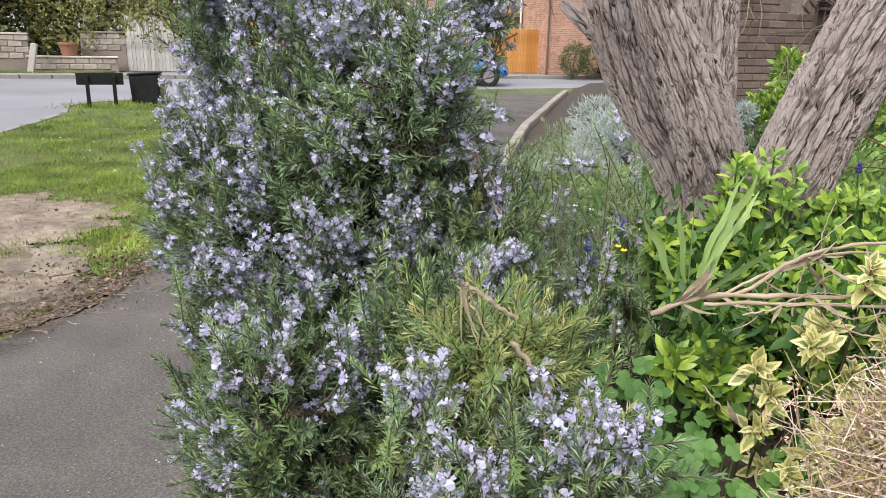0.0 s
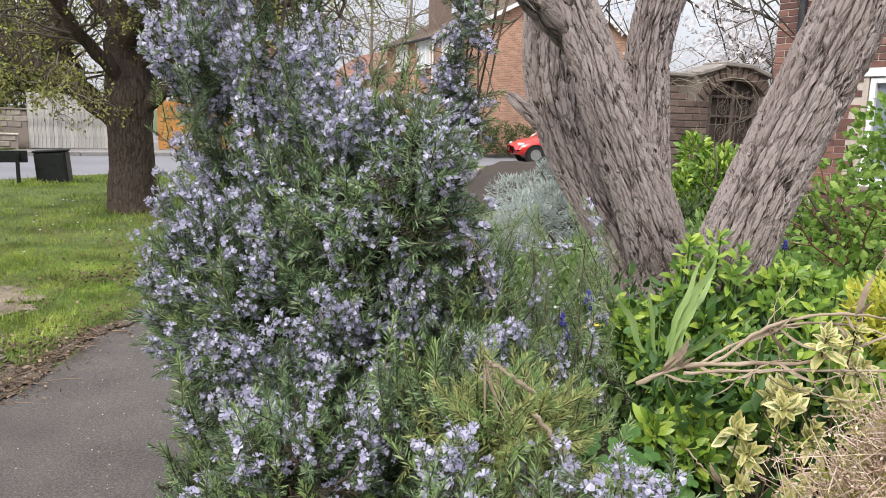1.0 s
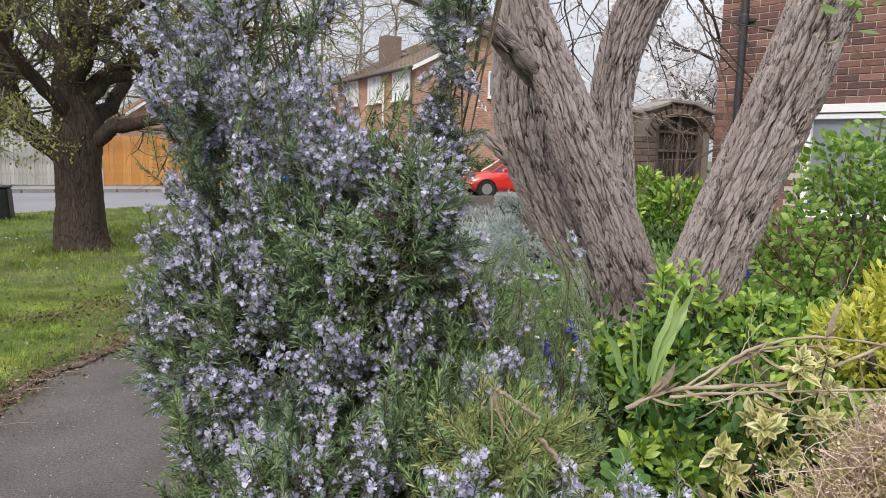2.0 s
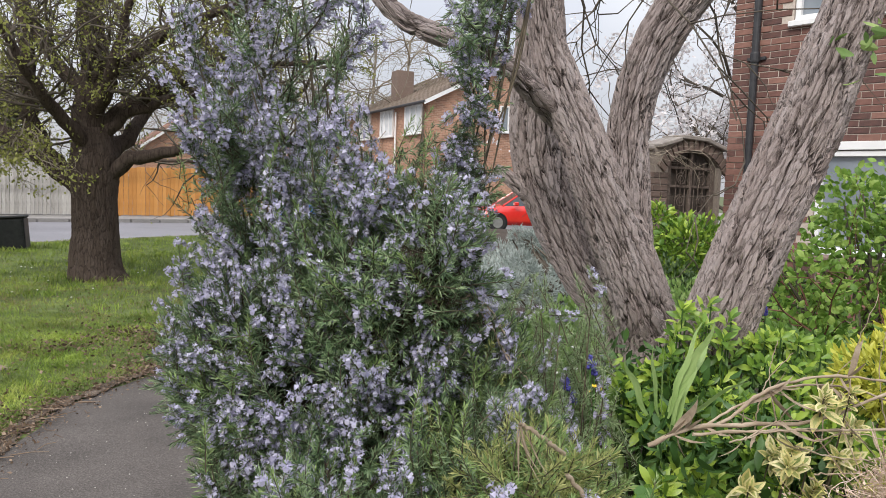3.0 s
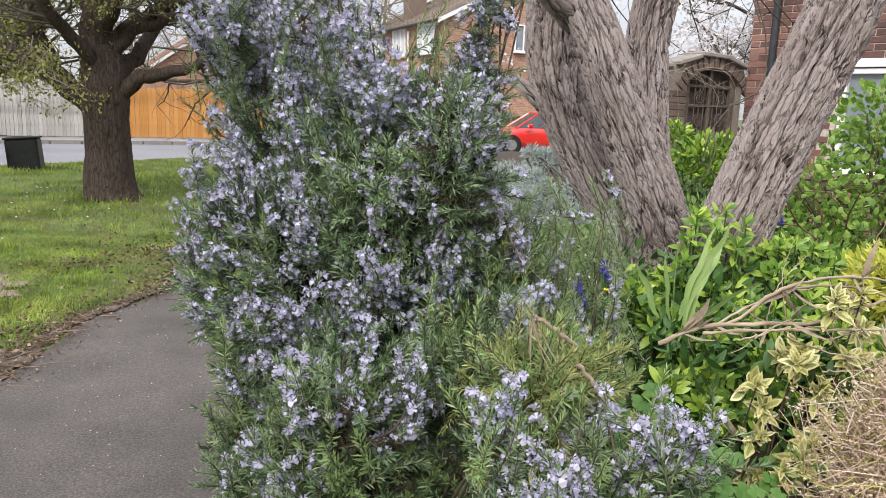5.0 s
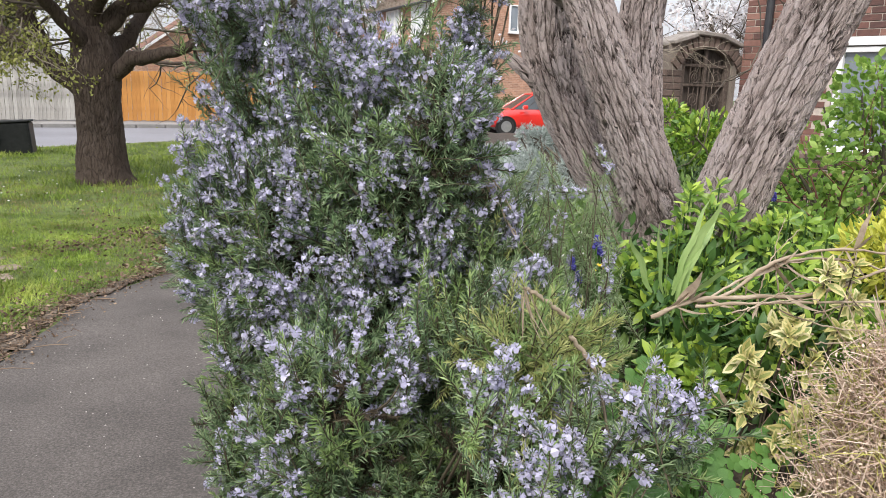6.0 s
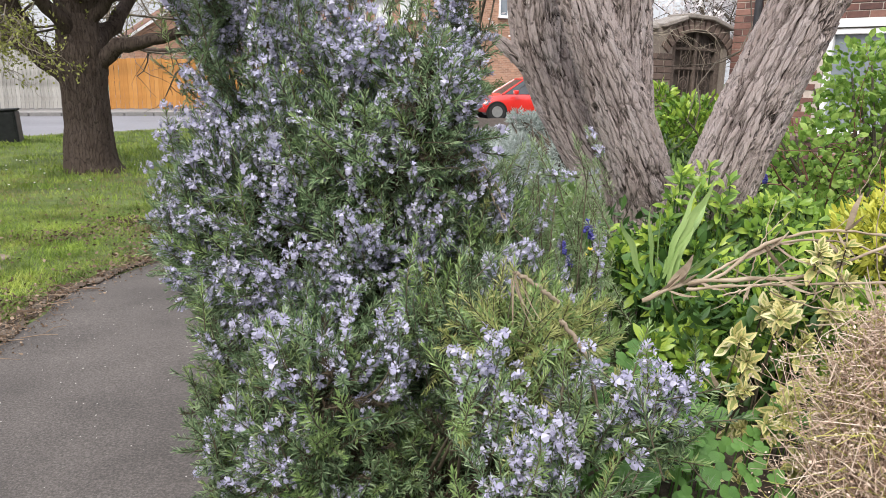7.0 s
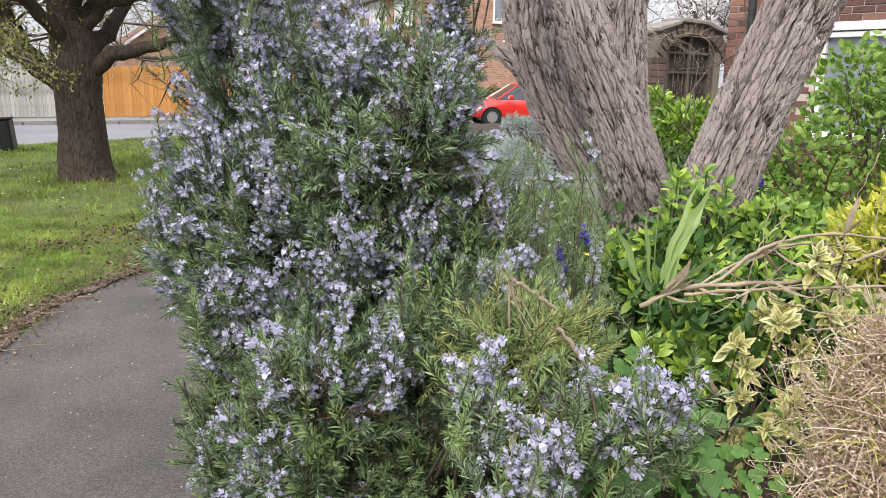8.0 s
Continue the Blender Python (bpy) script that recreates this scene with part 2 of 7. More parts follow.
M["concrete"] = material("concrete", [(0.36, 0.33, 0.30), (0.48, 0.45, 0.41)], 25, 0.9, 0.3, 90)
M["footway"] = material("footway_slab", [(0.20, 0.19, 0.18), (0.28, 0.265, 0.25)], 12, 0.9, 0.3, 90, stain=0.3)
M["kerb"] = material("kerb_stone", [(0.20, 0.19, 0.18), (0.30, 0.29, 0.275)], 20, 0.9, 0.3, piece=0.3)
M["edging"] = material("edging_stone", [(0.24, 0.205, 0.17), (0.36, 0.32, 0.27)], 18, 0.9, 0.4, piece=0.4)
M["rosemary"] = material("rosemary_needle", [(0.045, 0.082, 0.038), (0.145, 0.225, 0.105), (0.34, 0.43, 0.235)], 7, 0.42, island=0.75, translucent=0.16, stain=0.3, stain_scale=4, spec=0.45)
M["young"] = material("young_rosemary_needle", [(0.13, 0.21, 0.07), (0.22, 0.32, 0.11), (0.36, 0.45, 0.19)], 7, 0.42, island=0.6, translucent=0.22, stain=0.2, stain_scale=4)
M["shoot"] = material("upright_shoot_needle", [(0.17, 0.25, 0.12), (0.27, 0.36, 0.18), (0.42, 0.50, 0.28)], 7, 0.42, island=0.6, translucent=0.3, stain=0.2, stain_scale=4)
M["yellowed"] = material("yellowed_needle", [(0.22, 0.27, 0.085), (0.37, 0.40, 0.15), (0.55, 0.54, 0.25)], 9, 0.5, island=0.6, translucent=0.32)
M["flower"] = material("rosemary_petal", [(0.37, 0.355, 0.51), (0.51, 0.49, 0.65), (0.67, 0.65, 0.78)], 12, 0.6, island=0.75, translucent=0.3, stain=0.15, stain_scale=5)
M["calyx"] = material("rosemary_calyx", [(0.17, 0.16, 0.17), (0.33, 0.315, 0.32)], 12, 0.7, island=0.5)
M["stem"] = material("rosemary_stem", [(0.05, 0.04, 0.026), (0.13, 0.105, 0.068)], 40, 0.85, 0.4, stretch=(1, 1, 0.2))
M["straw"] = material("dry_stalk", [(0.20, 0.148, 0.10), (0.39, 0.31, 0.225), (0.60, 0.51, 0.40)], 40, 0.8, 0.2, 160, island=0.3, stretch=(0.3, 1, 1), translucent=0.25)
M["dark_bark"] = material("dark_ridged_bark", [(0.035, 0.026, 0.02), (0.085, 0.062, 0.048)], 9, 0.95, 1.0, 26, stretch=(2, 2, 0.35), stain=0.25)
M["twig"] = material("bare_twig", [(0.06, 0.05, 0.04), (0.145, 0.12, 0.092)], 6, 0.9)
M["pale_twig"] = material("pale_twig", [(0.20, 0.17, 0.13), (0.30, 0.26, 0.2)], 3, 0.9)
M["bud"] = material("young_oak_leaf", [(0.15, 0.165, 0.035), (0.27, 0.29, 0.07), (0.40, 0.40, 0.13)], 3, 0.6, island=0.6, translucent=0.35)
M["blossom"] = material("white_blossom", [(0.72, 0.69, 0.70), (0.86, 0.83, 0.84)], 4, 0.7, island=0.6, translucent=0.35)
# dead inner needles, coloured near black so the rosemary's depths look shaded
M["withered"] = material("withered_inner_shade", [(0.022, 0.017, 0.011), (0.045, 0.034, 0.02), (0.085, 0.062, 0.036)], 9, 0.9, island=0.6)
M["laurel"] = material("glossy_shrub_leaf", [(0.085, 0.175, 0.025), (0.21, 0.34, 0.045), (0.42, 0.52, 0.085)], 9, 0.36, piece=0.75, translucent=0.25, stain=0.25, stain_scale=4)
# older leaves are a deeper green; darkened further to paint the shaded gaps
M["laurel_low"] = material("shaded_older_shrub_leaf", [(0.03, 0.075, 0.02), (0.085, 0.17, 0.04)], 9, 0.4, island=0.6, translucent=0.2)
M["laurel_top"] = material("shrub_leaf", [(0.05, 0.11, 0.018), (0.155, 0.27, 0.036), (0.39, 0.50, 0.08)], 9, 0.38, island=0.75, translucent=0.25)
M["currant"] = material("broad_shrub_leaf", [(0.09, 0.19, 0.03), (0.21, 0.36, 0.06), (0.40, 0.54, 0.13)], 6, 0.5, island=0.7, translucent=0.35)
M["iris"] = material("sword_leaf", [(0.27, 0.41, 0.13), (0.40, 0.54, 0.21)], 30, 0.45, translucent=0.3, stretch=(3, 3, 0.2))
M["cream"] = material("cream_leaf_margin", [(0.50, 0.44, 0.14), (0.70, 0.63, 0.29), (0.80, 0.75, 0.48)], 14, 0.45, piece=0.6, translucent=0.3)
M["leaf_heart"] = material("variegated_leaf_centre", [(0.19, 0.26, 0.075), (0.44, 0.45, 0.15)], 14, 0.45, piece=0.6, translucent=0.25)
M["clover"] = material("rounded_leaf", [(0.055, 0.14, 0.026), (0.12, 0.245, 0.055)], 14, 0.6, piece=0.6, translucent=0.25)
M["gold"] = material("golden_shrub_leaf", [(0.36, 0.38, 0.05), (0.58, 0.56, 0.09)], 9, 0.5, island=0.6, translucent=0.3)
M["silver"] = material("silver_foliage", [(0.22, 0.27, 0.24), (0.36, 0.41, 0.38), (0.48, 0.53, 0.50)], 8, 0.8, island=0.6, translucent=0.2)
M["hedge"] = material("dark_hedge_leaf", [(0.02, 0.045, 0.014), (0.05, 0.09, 0.025), (0.10, 0.15, 0.04)], 3, 0.6, island=0.6, translucent=0.2)
M["ivy"] = material("mixed_hedge_leaf", [(0.045, 0.06, 0.02), (0.15, 0.165, 0.05), (0.42, 0.38, 0.16)], 1.2, 0.6, island=0.7, translucent=0.2)
M["mint"] = material("ground_cover_leaf", [(0.09, 0.17, 0.05), (0.20, 0.31, 0.09), (0.32, 0.42, 0.15)], 6, 0.6, island=0.6, translucent=0.3)
M["muscari"] = material("blue_flower", [(0.05, 0.045, 0.26), (0.12, 0.11, 0.42)], 9, 0.6, island=0.5)
M["yellow"] = material("yellow_petal", [(0.75, 0.50, 0.02), (0.85, 0.62, 0.05)], 9, 0.6)
M["white_flower"] = material("white_petal", [(0.74, 0.74, 0.70), (0.82, 0.82, 0.8)], 9, 0.6, translucent=0.3)
M["red_twig"] = material("red_brown_twig", [(0.12, 0.045, 0.03), (0.2, 0.09, 0.06)], 20, 0.7)
M["seed"] = material("dry_heath_twig", [(0.32, 0.215, 0.155), (0.56, 0.42, 0.325), (0.77, 0.635, 0.53)], 9, 0.85, island=0.75, translucent=0.15)
M["seed_green"] = material("heath_shoot", [(0.24, 0.24, 0.05), (0.42, 0.40, 0.11)], 9, 0.8, island=0.7)
M["brick"] = material("red_brown_brick", [(0.085, 0.05, 0.046), (0.175, 0.088, 0.072), (0.28, 0.15, 0.118)], 14, 0.9, 0.4, 60, piece=0.7, stain=0.15)
M["brick_joined"] = material("red_brown_brickwork", [(0.085, 0.05, 0.046), (0.175, 0.088, 0.072), (0.28, 0.15, 0.118)], 14, 0.9, 0.4, 60, island=0.7, stain=0.15)
M["old_brick"] = material("weathered_brick", [(0.085, 0.065, 0.055), (0.16, 0.115, 0.095), (0.23, 0.17, 0.14)], 14, 0.95, 0.5, 60, piece=0.6)
M["mortar"] = material("mortar", [(0.42, 0.36, 0.31), (0.55, 0.48, 0.42)], 40, 0.95, 0.4)
M["dark_mortar"] = material("old_mortar", [(0.20, 0.165, 0.14), (0.28, 0.24, 0.2)], 40, 0.95, 0.4)
M["orange_brick"] = brickwork_material("orange_brickwork", [(0.33, 0.185, 0.125), (0.44, 0.26, 0.18)], (1.25, 1.5, 1.7))
M["tile"] = material("brown_roof_tile", [(0.13, 0.10, 0.075), (0.22, 0.17, 0.13)], 3, 0.9, 0.3, 20, island=0.6)
M["red_tile"] = material("red_brown_roof_tile", [(0.22, 0.11, 0.08), (0.33, 0.18, 0.13)], 3, 0.9, 0.3, 20, island=0.6)
M["pvc"] = material("white_upvc", [(0.74, 0.74, 0.74), (0.8, 0.8, 0.8)], 5, 0.35, stain=0.06)
M["pane"] = material("window_glass", [(0.16, 0.19, 0.22), (0.25, 0.28, 0.31)], 1.2, 0.06, spec=0.8, stain=0.2)
M["curtain"] = material("net_curtain", [(0.58, 0.60, 0.62), (0.70, 0.72, 0.74)], 18, 0.7, stretch=(4, 4, 0.3))
M["grey_board"] = material("weathered_fence_board", [(0.26, 0.25, 0.225), (0.42, 0.40, 0.365), (0.55, 0.53, 0.49)], 7, 0.9, 0.3, 30, piece=0.4, stretch=(5, 5, 0.5), stain=0.45, stain_scale=1.6)
M["orange_board"] = material("orange_stained_board", [(0.42, 0.185, 0.045), (0.55, 0.255, 0.065), (0.62, 0.32, 0.10)], 6, 0.75, 0.2, 30, piece=0.5, stretch=(5, 5, 0.5), stain=0.3, stain_scale=1.0)
M["old_slab"] = material("weathered_slab", [(0.20, 0.175, 0.155), (0.33, 0.30, 0.27)], 12, 0.95, 0.4)
M["stone"] = material("garden_wall_stone", [(0.28, 0.24, 0.195), (0.46, 0.41, 0.345)], 3, 0.95, 0.5, piece=0.5, stain=0.4, stain_scale=1.2)
M["black"] = material("black_plastic", [(0.008, 0.009, 0.009), (0.017, 0.019, 0.018)], 14, 0.65, stain=0.2, spec=0.2)
M["iron"] = material("rusty_iron", [(0.09, 0.068, 0.055), (0.19, 0.15, 0.125)], 30, 0.8, 0.3, metal=0.2)
M["old_wood"] = material("dark_old_wood", [(0.05, 0.04, 0.034), (0.11, 0.088, 0.072)], 9, 0.85, 0.3, stretch=(5, 5, 0.4))
M["pipe"] = material("black_downpipe", [(0.022, 0.022, 0.025), (0.045, 0.045, 0.05)], 14, 0.5)
M["red_paint"] = material("red_car_paint", [(0.62, 0.025, 0.02), (0.68, 0.035, 0.028)], 2, 0.25, coat=0.7, stain=0.05)
M["blue_paint"] = material("blue_car_paint", [(0.012, 0.17, 0.60), (0.02, 0.21, 0.66)], 2, 0.25, coat=0.7, stain=0.05)
M["car_glass"] = material("car_glass", [(0.02, 0.024, 0.028), (0.04, 0.046, 0.05)], 2, 0.05, spec=0.8)
M["tyre"] = material("tyre_rubber", [(0.012, 0.012, 0.012), (0.03, 0.03, 0.03)], 30, 0.85)
M["alloy"] = material("alloy_rim", [(0.45, 0.45, 0.46), (0.55, 0.55, 0.56)], 9, 0.35, metal=0.8)
M["lamp_glass"] = material("headlamp_glass", [(0.65, 0.66, 0.68), (0.75, 0.76, 0.78)], 9, 0.1)
M["terracotta"] = material("terracotta", [(0.22, 0.10, 0.065), (0.31, 0.15, 0.10)], 9, 0.85)

# ---------------------------------------------------------------- mesh tools
rng = np.random.default_rng(7)


def mesh_of(name, V, F, mat, smooth=False):
    """A mesh from arrays: vertices (n, 3) and faces of one kind (m, 3 or 4), or a list of such face arrays."""
    me = bpy.data.meshes.new(name)
    V = np.ascontiguousarray(V, dtype=np.float32)
    parts = [np.ascontiguousarray(f, dtype=np.int32) for f in (F if isinstance(F, list) else [F]) if len(f)]
    loops = np.concatenate([f.ravel() for f in parts])
    totals = np.concatenate([np.full(len(f), f.shape[1], dtype=np.int32) for f in parts])
    starts = np.concatenate([[0], np.cumsum(totals)[:-1]]).astype(np.int32)
    me.vertices.add(len(V))
    me.vertices.foreach_set("co", V.ravel())
    me.loops.add(len(loops))
    me.loops.foreach_set("vertex_index", loops)
    me.polygons.add(len(totals))
    me.polygons.foreach_set("loop_start", starts)
    me.polygons.foreach_set("loop_total", totals)
    me.update(calc_edges=True)
    me.polygons.foreach_set("use_smooth", np.full(len(totals), bool(smooth)))
    me.materials.append(mat)
    return me


def child(name, me, parent=None, m=None, label="", kind=""):
    ob = new(name, me)
    ob.parent = parent
    if m is not None:
        ob.matrix_basis = m
    return tagged(ob, label=label, kind=kind)


def thing(name, label, category, group="", kind="", m=None):
    ob = new(name)
    ob.empty_display_size = 0.1
    if m is not None:
        ob.matrix_basis = m
    return tagged(ob, label, category, group, kind)


def part(name, bm, mat, parent, label="", smooth=False, m=None):
    me = bpy.data.meshes.new(name)
    bm.to_mesh(me)
    bm.free()
    me.materials.append(mat)
    if smooth:
        me.polygons.foreach_set("use_smooth", np.ones(len(me.polygons), dtype=bool))
    return child(name, me, parent, m, label)


def box(x0, x1, y0, y1, z0, z1, bevel=0.0, bm=None):
    bm = bm or bmesh.new()
    m = Matrix.Translation(((x0 + x1) / 2, (y0 + y1) / 2, (z0 + z1) / 2)) @ Matrix.Diagonal((x1 - x0, y1 - y0, z1 - z0, 1))
    made = bmesh.ops.create_cube(bm, size=1.0, matrix=m)
    if bevel:
        edges = {e for v in made["verts"] for e in v.link_edges}
        bmesh.ops.bevel(bm, geom=list(edges), offset=bevel, segments=1, affect="EDGES")
    return bm


def turned(profile, sides=24, bm=None, m=None):
    """A solid of revolution round z from (radius, height) pairs."""
    bm = bm or bmesh.new()
    rings = []
    for r, z in profile:
        rings.append([bm.verts.new((m or Matrix()) @ Vector((r * math.cos(2 * math.pi * i / sides), r * math.sin(2 * math.pi * i / sides), z))) for i in range(sides)])
    for a, b in zip(rings, rings[1:]):
        for i in range(sides):
            bm.faces.new((a[i], a[(i + 1) % sides], b[(i + 1) % sides], b[i]))
    bm.faces.new(rings[0][::-1])
    bm.faces.new(rings[-1])
    return bm


def unit(v):
    return v / np.maximum(np.linalg.norm(v, axis=-1, keepdims=True), 1e-9)


def frames_to(d, roll=None, up=None):
    """Rotations whose local z is d, turned about it by roll, or with the local x lying flat."""
    d = unit(np.asarray(d, dtype=float))
    ref = np.tile(np.array([0.0, 0.0, 1.0]), (len(d), 1))
    ref[np.abs(d[:, 2]) > 0.95] = (1.0, 0.0, 0.0)
    x = unit(np.cross(ref, d))
    y = np.cross(d, x)
    if roll is not None:
        c, s = np.cos(roll)[:, None], np.sin(roll)[:, None]
        x, y = x * c + y * s, y * c - x * s
    return np.stack([x, y, d], axis=2)


def scatter(V0, F0, R, T, S):
    """Copies of one small shape as arrays."""
    n, k = len(V0), len(T)
    V = np.einsum("kij,nj->kni", R, V0) * np.asarray(S)[:, None, None] + np.asarray(T)[:, None, :]
    F = F0[None] + (np.arange(k) * n)[:, None, None]
    return V.reshape(-1, 3), F.reshape(-1, F0.shape[1])


def joined(chunks):
    """One pair of arrays out of many."""
    V, F, n = [], [], 0
    for v, f in chunks:
        if len(v):
            V.append(v)
            F.append(f + n)
            n += len(v)
    return np.concatenate(V), np.concatenate(F)


def tube(points, radii, sides=6):
    """A tapered tube along points, as arrays."""
    P = np.asarray(points, dtype=float)
    d = np.gradient(P, axis=0)
    R = frames_to(d)
    for i in range(1, len(P)):
        x = R[i - 1][:, 0] - R[i][:, 2] * (R[i - 1][:, 0] @ R[i][:, 2])
        x = x / max(np.linalg.norm(x), 1e-9)
        R[i] = np.stack([x, np.cross(R[i][:, 2], x), R[i][:, 2]], axis=1)
    a = np.arange(sides) * 2 * np.pi / sides
    ring = np.stack([np.cos(a), np.sin(a), np.zeros(sides)], axis=1)
    V = np.einsum("pij,sj->psi", R, ring) * np.asarray(radii)[:, None, None] + P[:, None, :]
    i, j = np.meshgrid(np.arange(len(P) - 1), np.arange(sides), indexing="ij")
    F = np.stack([i * sides + j, i * sides + (j + 1) % sides, (i + 1) * sides + (j + 1) % sides, (i + 1) * sides + j], axis=-1)
    return V.reshape(-1, 3), F.reshape(-1, 4)


def curve_points(keys, n):
    """A smooth line through a few points."""
    K = np.asarray(keys, dtype=float)
    K = np.concatenate([[2 * K[0] - K[1]], K, [2 * K[-1] - K[-2]]])
    out = []
    for t in np.linspace(0, len(K) - 3 - 1e-6, n):
        i, u = int(t), t - int(t)
        a, b, c, d = K[i:i + 4]
        out.append(0.5 * ((2 * b) + (c - a) * u + (2 * a - 5 * b + 4 * c - d) * u * u + (3 * b - a - 3 * c + d) * u ** 3))
    return np.array(out)


def kite(width, bend=0.25, fold=0.15):
    """The simplest leaf, one unit long: a folded lozenge."""
    return np.array([(0, 0, 0), (width / 2, fold * width, 0.45), (0, bend, 1.0), (-width / 2, fold * width, 0.45)]), np.array([(0, 1, 2, 3)])


def blade(length, width, bend=0.2, fold=0.15, steps=4, tip=0.0, shape=1.0):
    """A leaf along z, creased along its midrib and bending towards y, as arrays of quads."""
    V, F = [], []
    for i in range(steps + 1):
        t = i / steps
        w = width * 0.5 * (math.sin(math.pi * min(0.98, (0.06 + 0.94 * t) ** shape)) ** 0.8 if tip == 0 else (1 - t * (1 - tip)))
        z, y = length * t * (1 - 0.25 * bend * t), length * bend * t * t
        V += [(-w, y + fold * w, z), (0, y, z), (w, y + fold * w, z)]
    for i in range(steps):
        a = 3 * i
        F += [(a, a + 1, a + 4, a + 3), (a + 1, a + 2, a + 5, a + 4)]
    return np.array(V), np.array(F)

# ---------------------------------------------------------------- ground, road, pavement, verge, garden bed
EDGE = [(-6.0, -3.2), (0.0, -2.9), (3.0, -2.52), (3.5, -2.43), (4.1, -2.22), (5.1, -2.27), (5.57, -2.13), (6.1, -1.97), (6.4, -1.83), (8.0, -1.6), (12.0, -1.25), (21.5, -0.5)]


def grass_edge(y):
    return float(np.interp(y, [e[0] for e in EDGE], [e[1] for e in EDGE]))


def bed_edge(y):
    return float(np.interp(y, [0.5, 2.0, 3.5, 12.64, 19.07, 30], [-0.48, -0.46, -0.42, 0.16, 0.92, 2.4]))


def near_kerb(x):
    return 23.4 + 0.58 * x


def smooth(a, b, x):
    t = min(1.0, max(0.0, (x - a) / (b - a)))
    return t * t * (3 - 2 * t)


def bed_z(x, y):
    inside = min(x - bed_edge(y), (y - 0.85 + 0.1 * x) * 1.2)
    top = 0.78 - 0.30 * smooth(2.8, 4.6, y) - 0.30 * smooth(5, 9, y)
    return 0.03 + top * smooth(0.0, 0.55, inside) + 0.03 * noise.noise((x * 3, y * 3, 0))


def sheet(name, outline, z, mat, thick=0.0, step=None):
    """A flat slab from an outline."""
    bm = bmesh.new()
    top = bm.faces.new([bm.verts.new((x, y, z)) for x, y in outline])
    if thick:
        made = bmesh.ops.extrude_face_region(bm, geom=[top])
        for v in made["geom"]:
            if isinstance(v, bmesh.types.BMVert):
                v.co.z -= thick
    bmesh.ops.triangulate(bm, faces=bm.faces[:])
    bmesh.ops.recalc_face_normals(bm, faces=bm.faces[:])
    return part(name, bm, mat, None)


ground = sheet("ground", [(-900, -900), (900, -900), (900, 900), (-900, 900)], -0.16, M["far_ground"])
tagged(ground, "flat green suburban ground reaching the horizon", "ground", kind="structure")
road = sheet("road", [(-70, -30), (-6.5, -30), (-4.5, 20), (40, 46), (60, 76), (-70, 20)], -0.11, M["road"], 0.04)
tagged(road, "pale grey worn tarmac road at a junction", "road", kind="structure")

KERB = [(-7.5, -20), (-7.5, 4), (-7.56, 10.5), (-7.9, 11.9), (-8.3, 13.2), (-9.0, 14.4), (-9.0, 15.3), (-8.4, 16.3), (-7.3, 17.8), (-5.9, 19.6), (-5.0, 20.5), (1.3, 24.15), (12.0, 30.4), (40.0, 46.6)]
verge_outline = KERB + [(40, -20)]
bm = bmesh.new()
top = bm.faces.new([bm.verts.new((x, y, -0.004)) for x, y in verge_outline])
made = bmesh.ops.extrude_face_region(bm, geom=[top])
for v in made["geom"]:
    if isinstance(v, bmesh.types.BMVert):
        v.co.z -= 0.15
bmesh.ops.triangulate(bm, faces=bm.faces[:])
bmesh.ops.recalc_face_normals(bm, faces=bm.faces[:])
verge = part("verge", bm, M["turf"], None)
tagged(verge, "mossy green grass verge beside the path", "grass verge", kind="structure")

# the path: an asphalt strip with a ragged edge towards the grass
ys = np.concatenate([np.linspace(-6, 2.5, 12), np.linspace(2.6, 9, 90), np.linspace(9.3, 21.5, 30)])
V, F = [], []
for i, y in enumerate(ys):
    rag = 0.05 * noise.noise((y * 2.1, 3.3, 0)) + 0.025 * noise.noise((y * 9.0, 1.3, 0))
    x0, x1 = grass_edge(y) + rag, (bed_edge(y) + 0.08 if y > 0.9 else 12.0)
    for k in range(9):
        u = k / 8
        x = x0 + (x1 - x0) * u
        V.append((x, y, 0.012 + 0.004 * noise.noise((x * 1.3, y * 1.3, 5)) - 0.012 * (u < 0.01)))
F = [(i * 9 + k, i * 9 + k + 1, i * 9 + k + 10, i * 9 + k + 9) for i in range(len(ys) - 1) for k in range(8)]
path = child("pavement", mesh_of("pavement", V, np.array(F), M["asphalt"], True))
tagged(path, "grey-brown asphalt footpath with fine pale grit", "pavement", kind="structure")

# far footway behind the road
far_path = sheet("far_pavement", [(-60, 2.4), (-20, 21.5), (-12, 25.3), (3, 32.5), (30, 45.4), (60, 59.7), (60, 80), (30, 64), (3, 57), (-60, 30)], 0.0, M["footway"], 0.13)
tagged(far_path, "pale concrete footway across the road", "pavement", kind="structure")
far_grass = sheet("front_lawn", [(-40, 13.3), (-20, 22.8), (-14.6, 25.4), (-14.4, 26.4), (-40, 15.0)], 0.05, M["turf"], 0.05)
tagged(far_grass, "narrow mown grass bank below a garden wall", "grass", kind="structure")

# kerb stones along the verge
bm = box(-0.06, 0.06, 0, 0.90, -0.13, 0.02, 0.012)
kerb_mesh = bpy.data.meshes.new("kerb_stone")
bm.to_mesh(kerb_mesh)
bm.free()
kerb_mesh.materials.append(M["kerb"])
kerb = thing("kerb", "grey concrete kerb stones along the road", "kerb", kind="structure")
line = [Vector((x, y, 0)) for x, y in KERB[1:]]
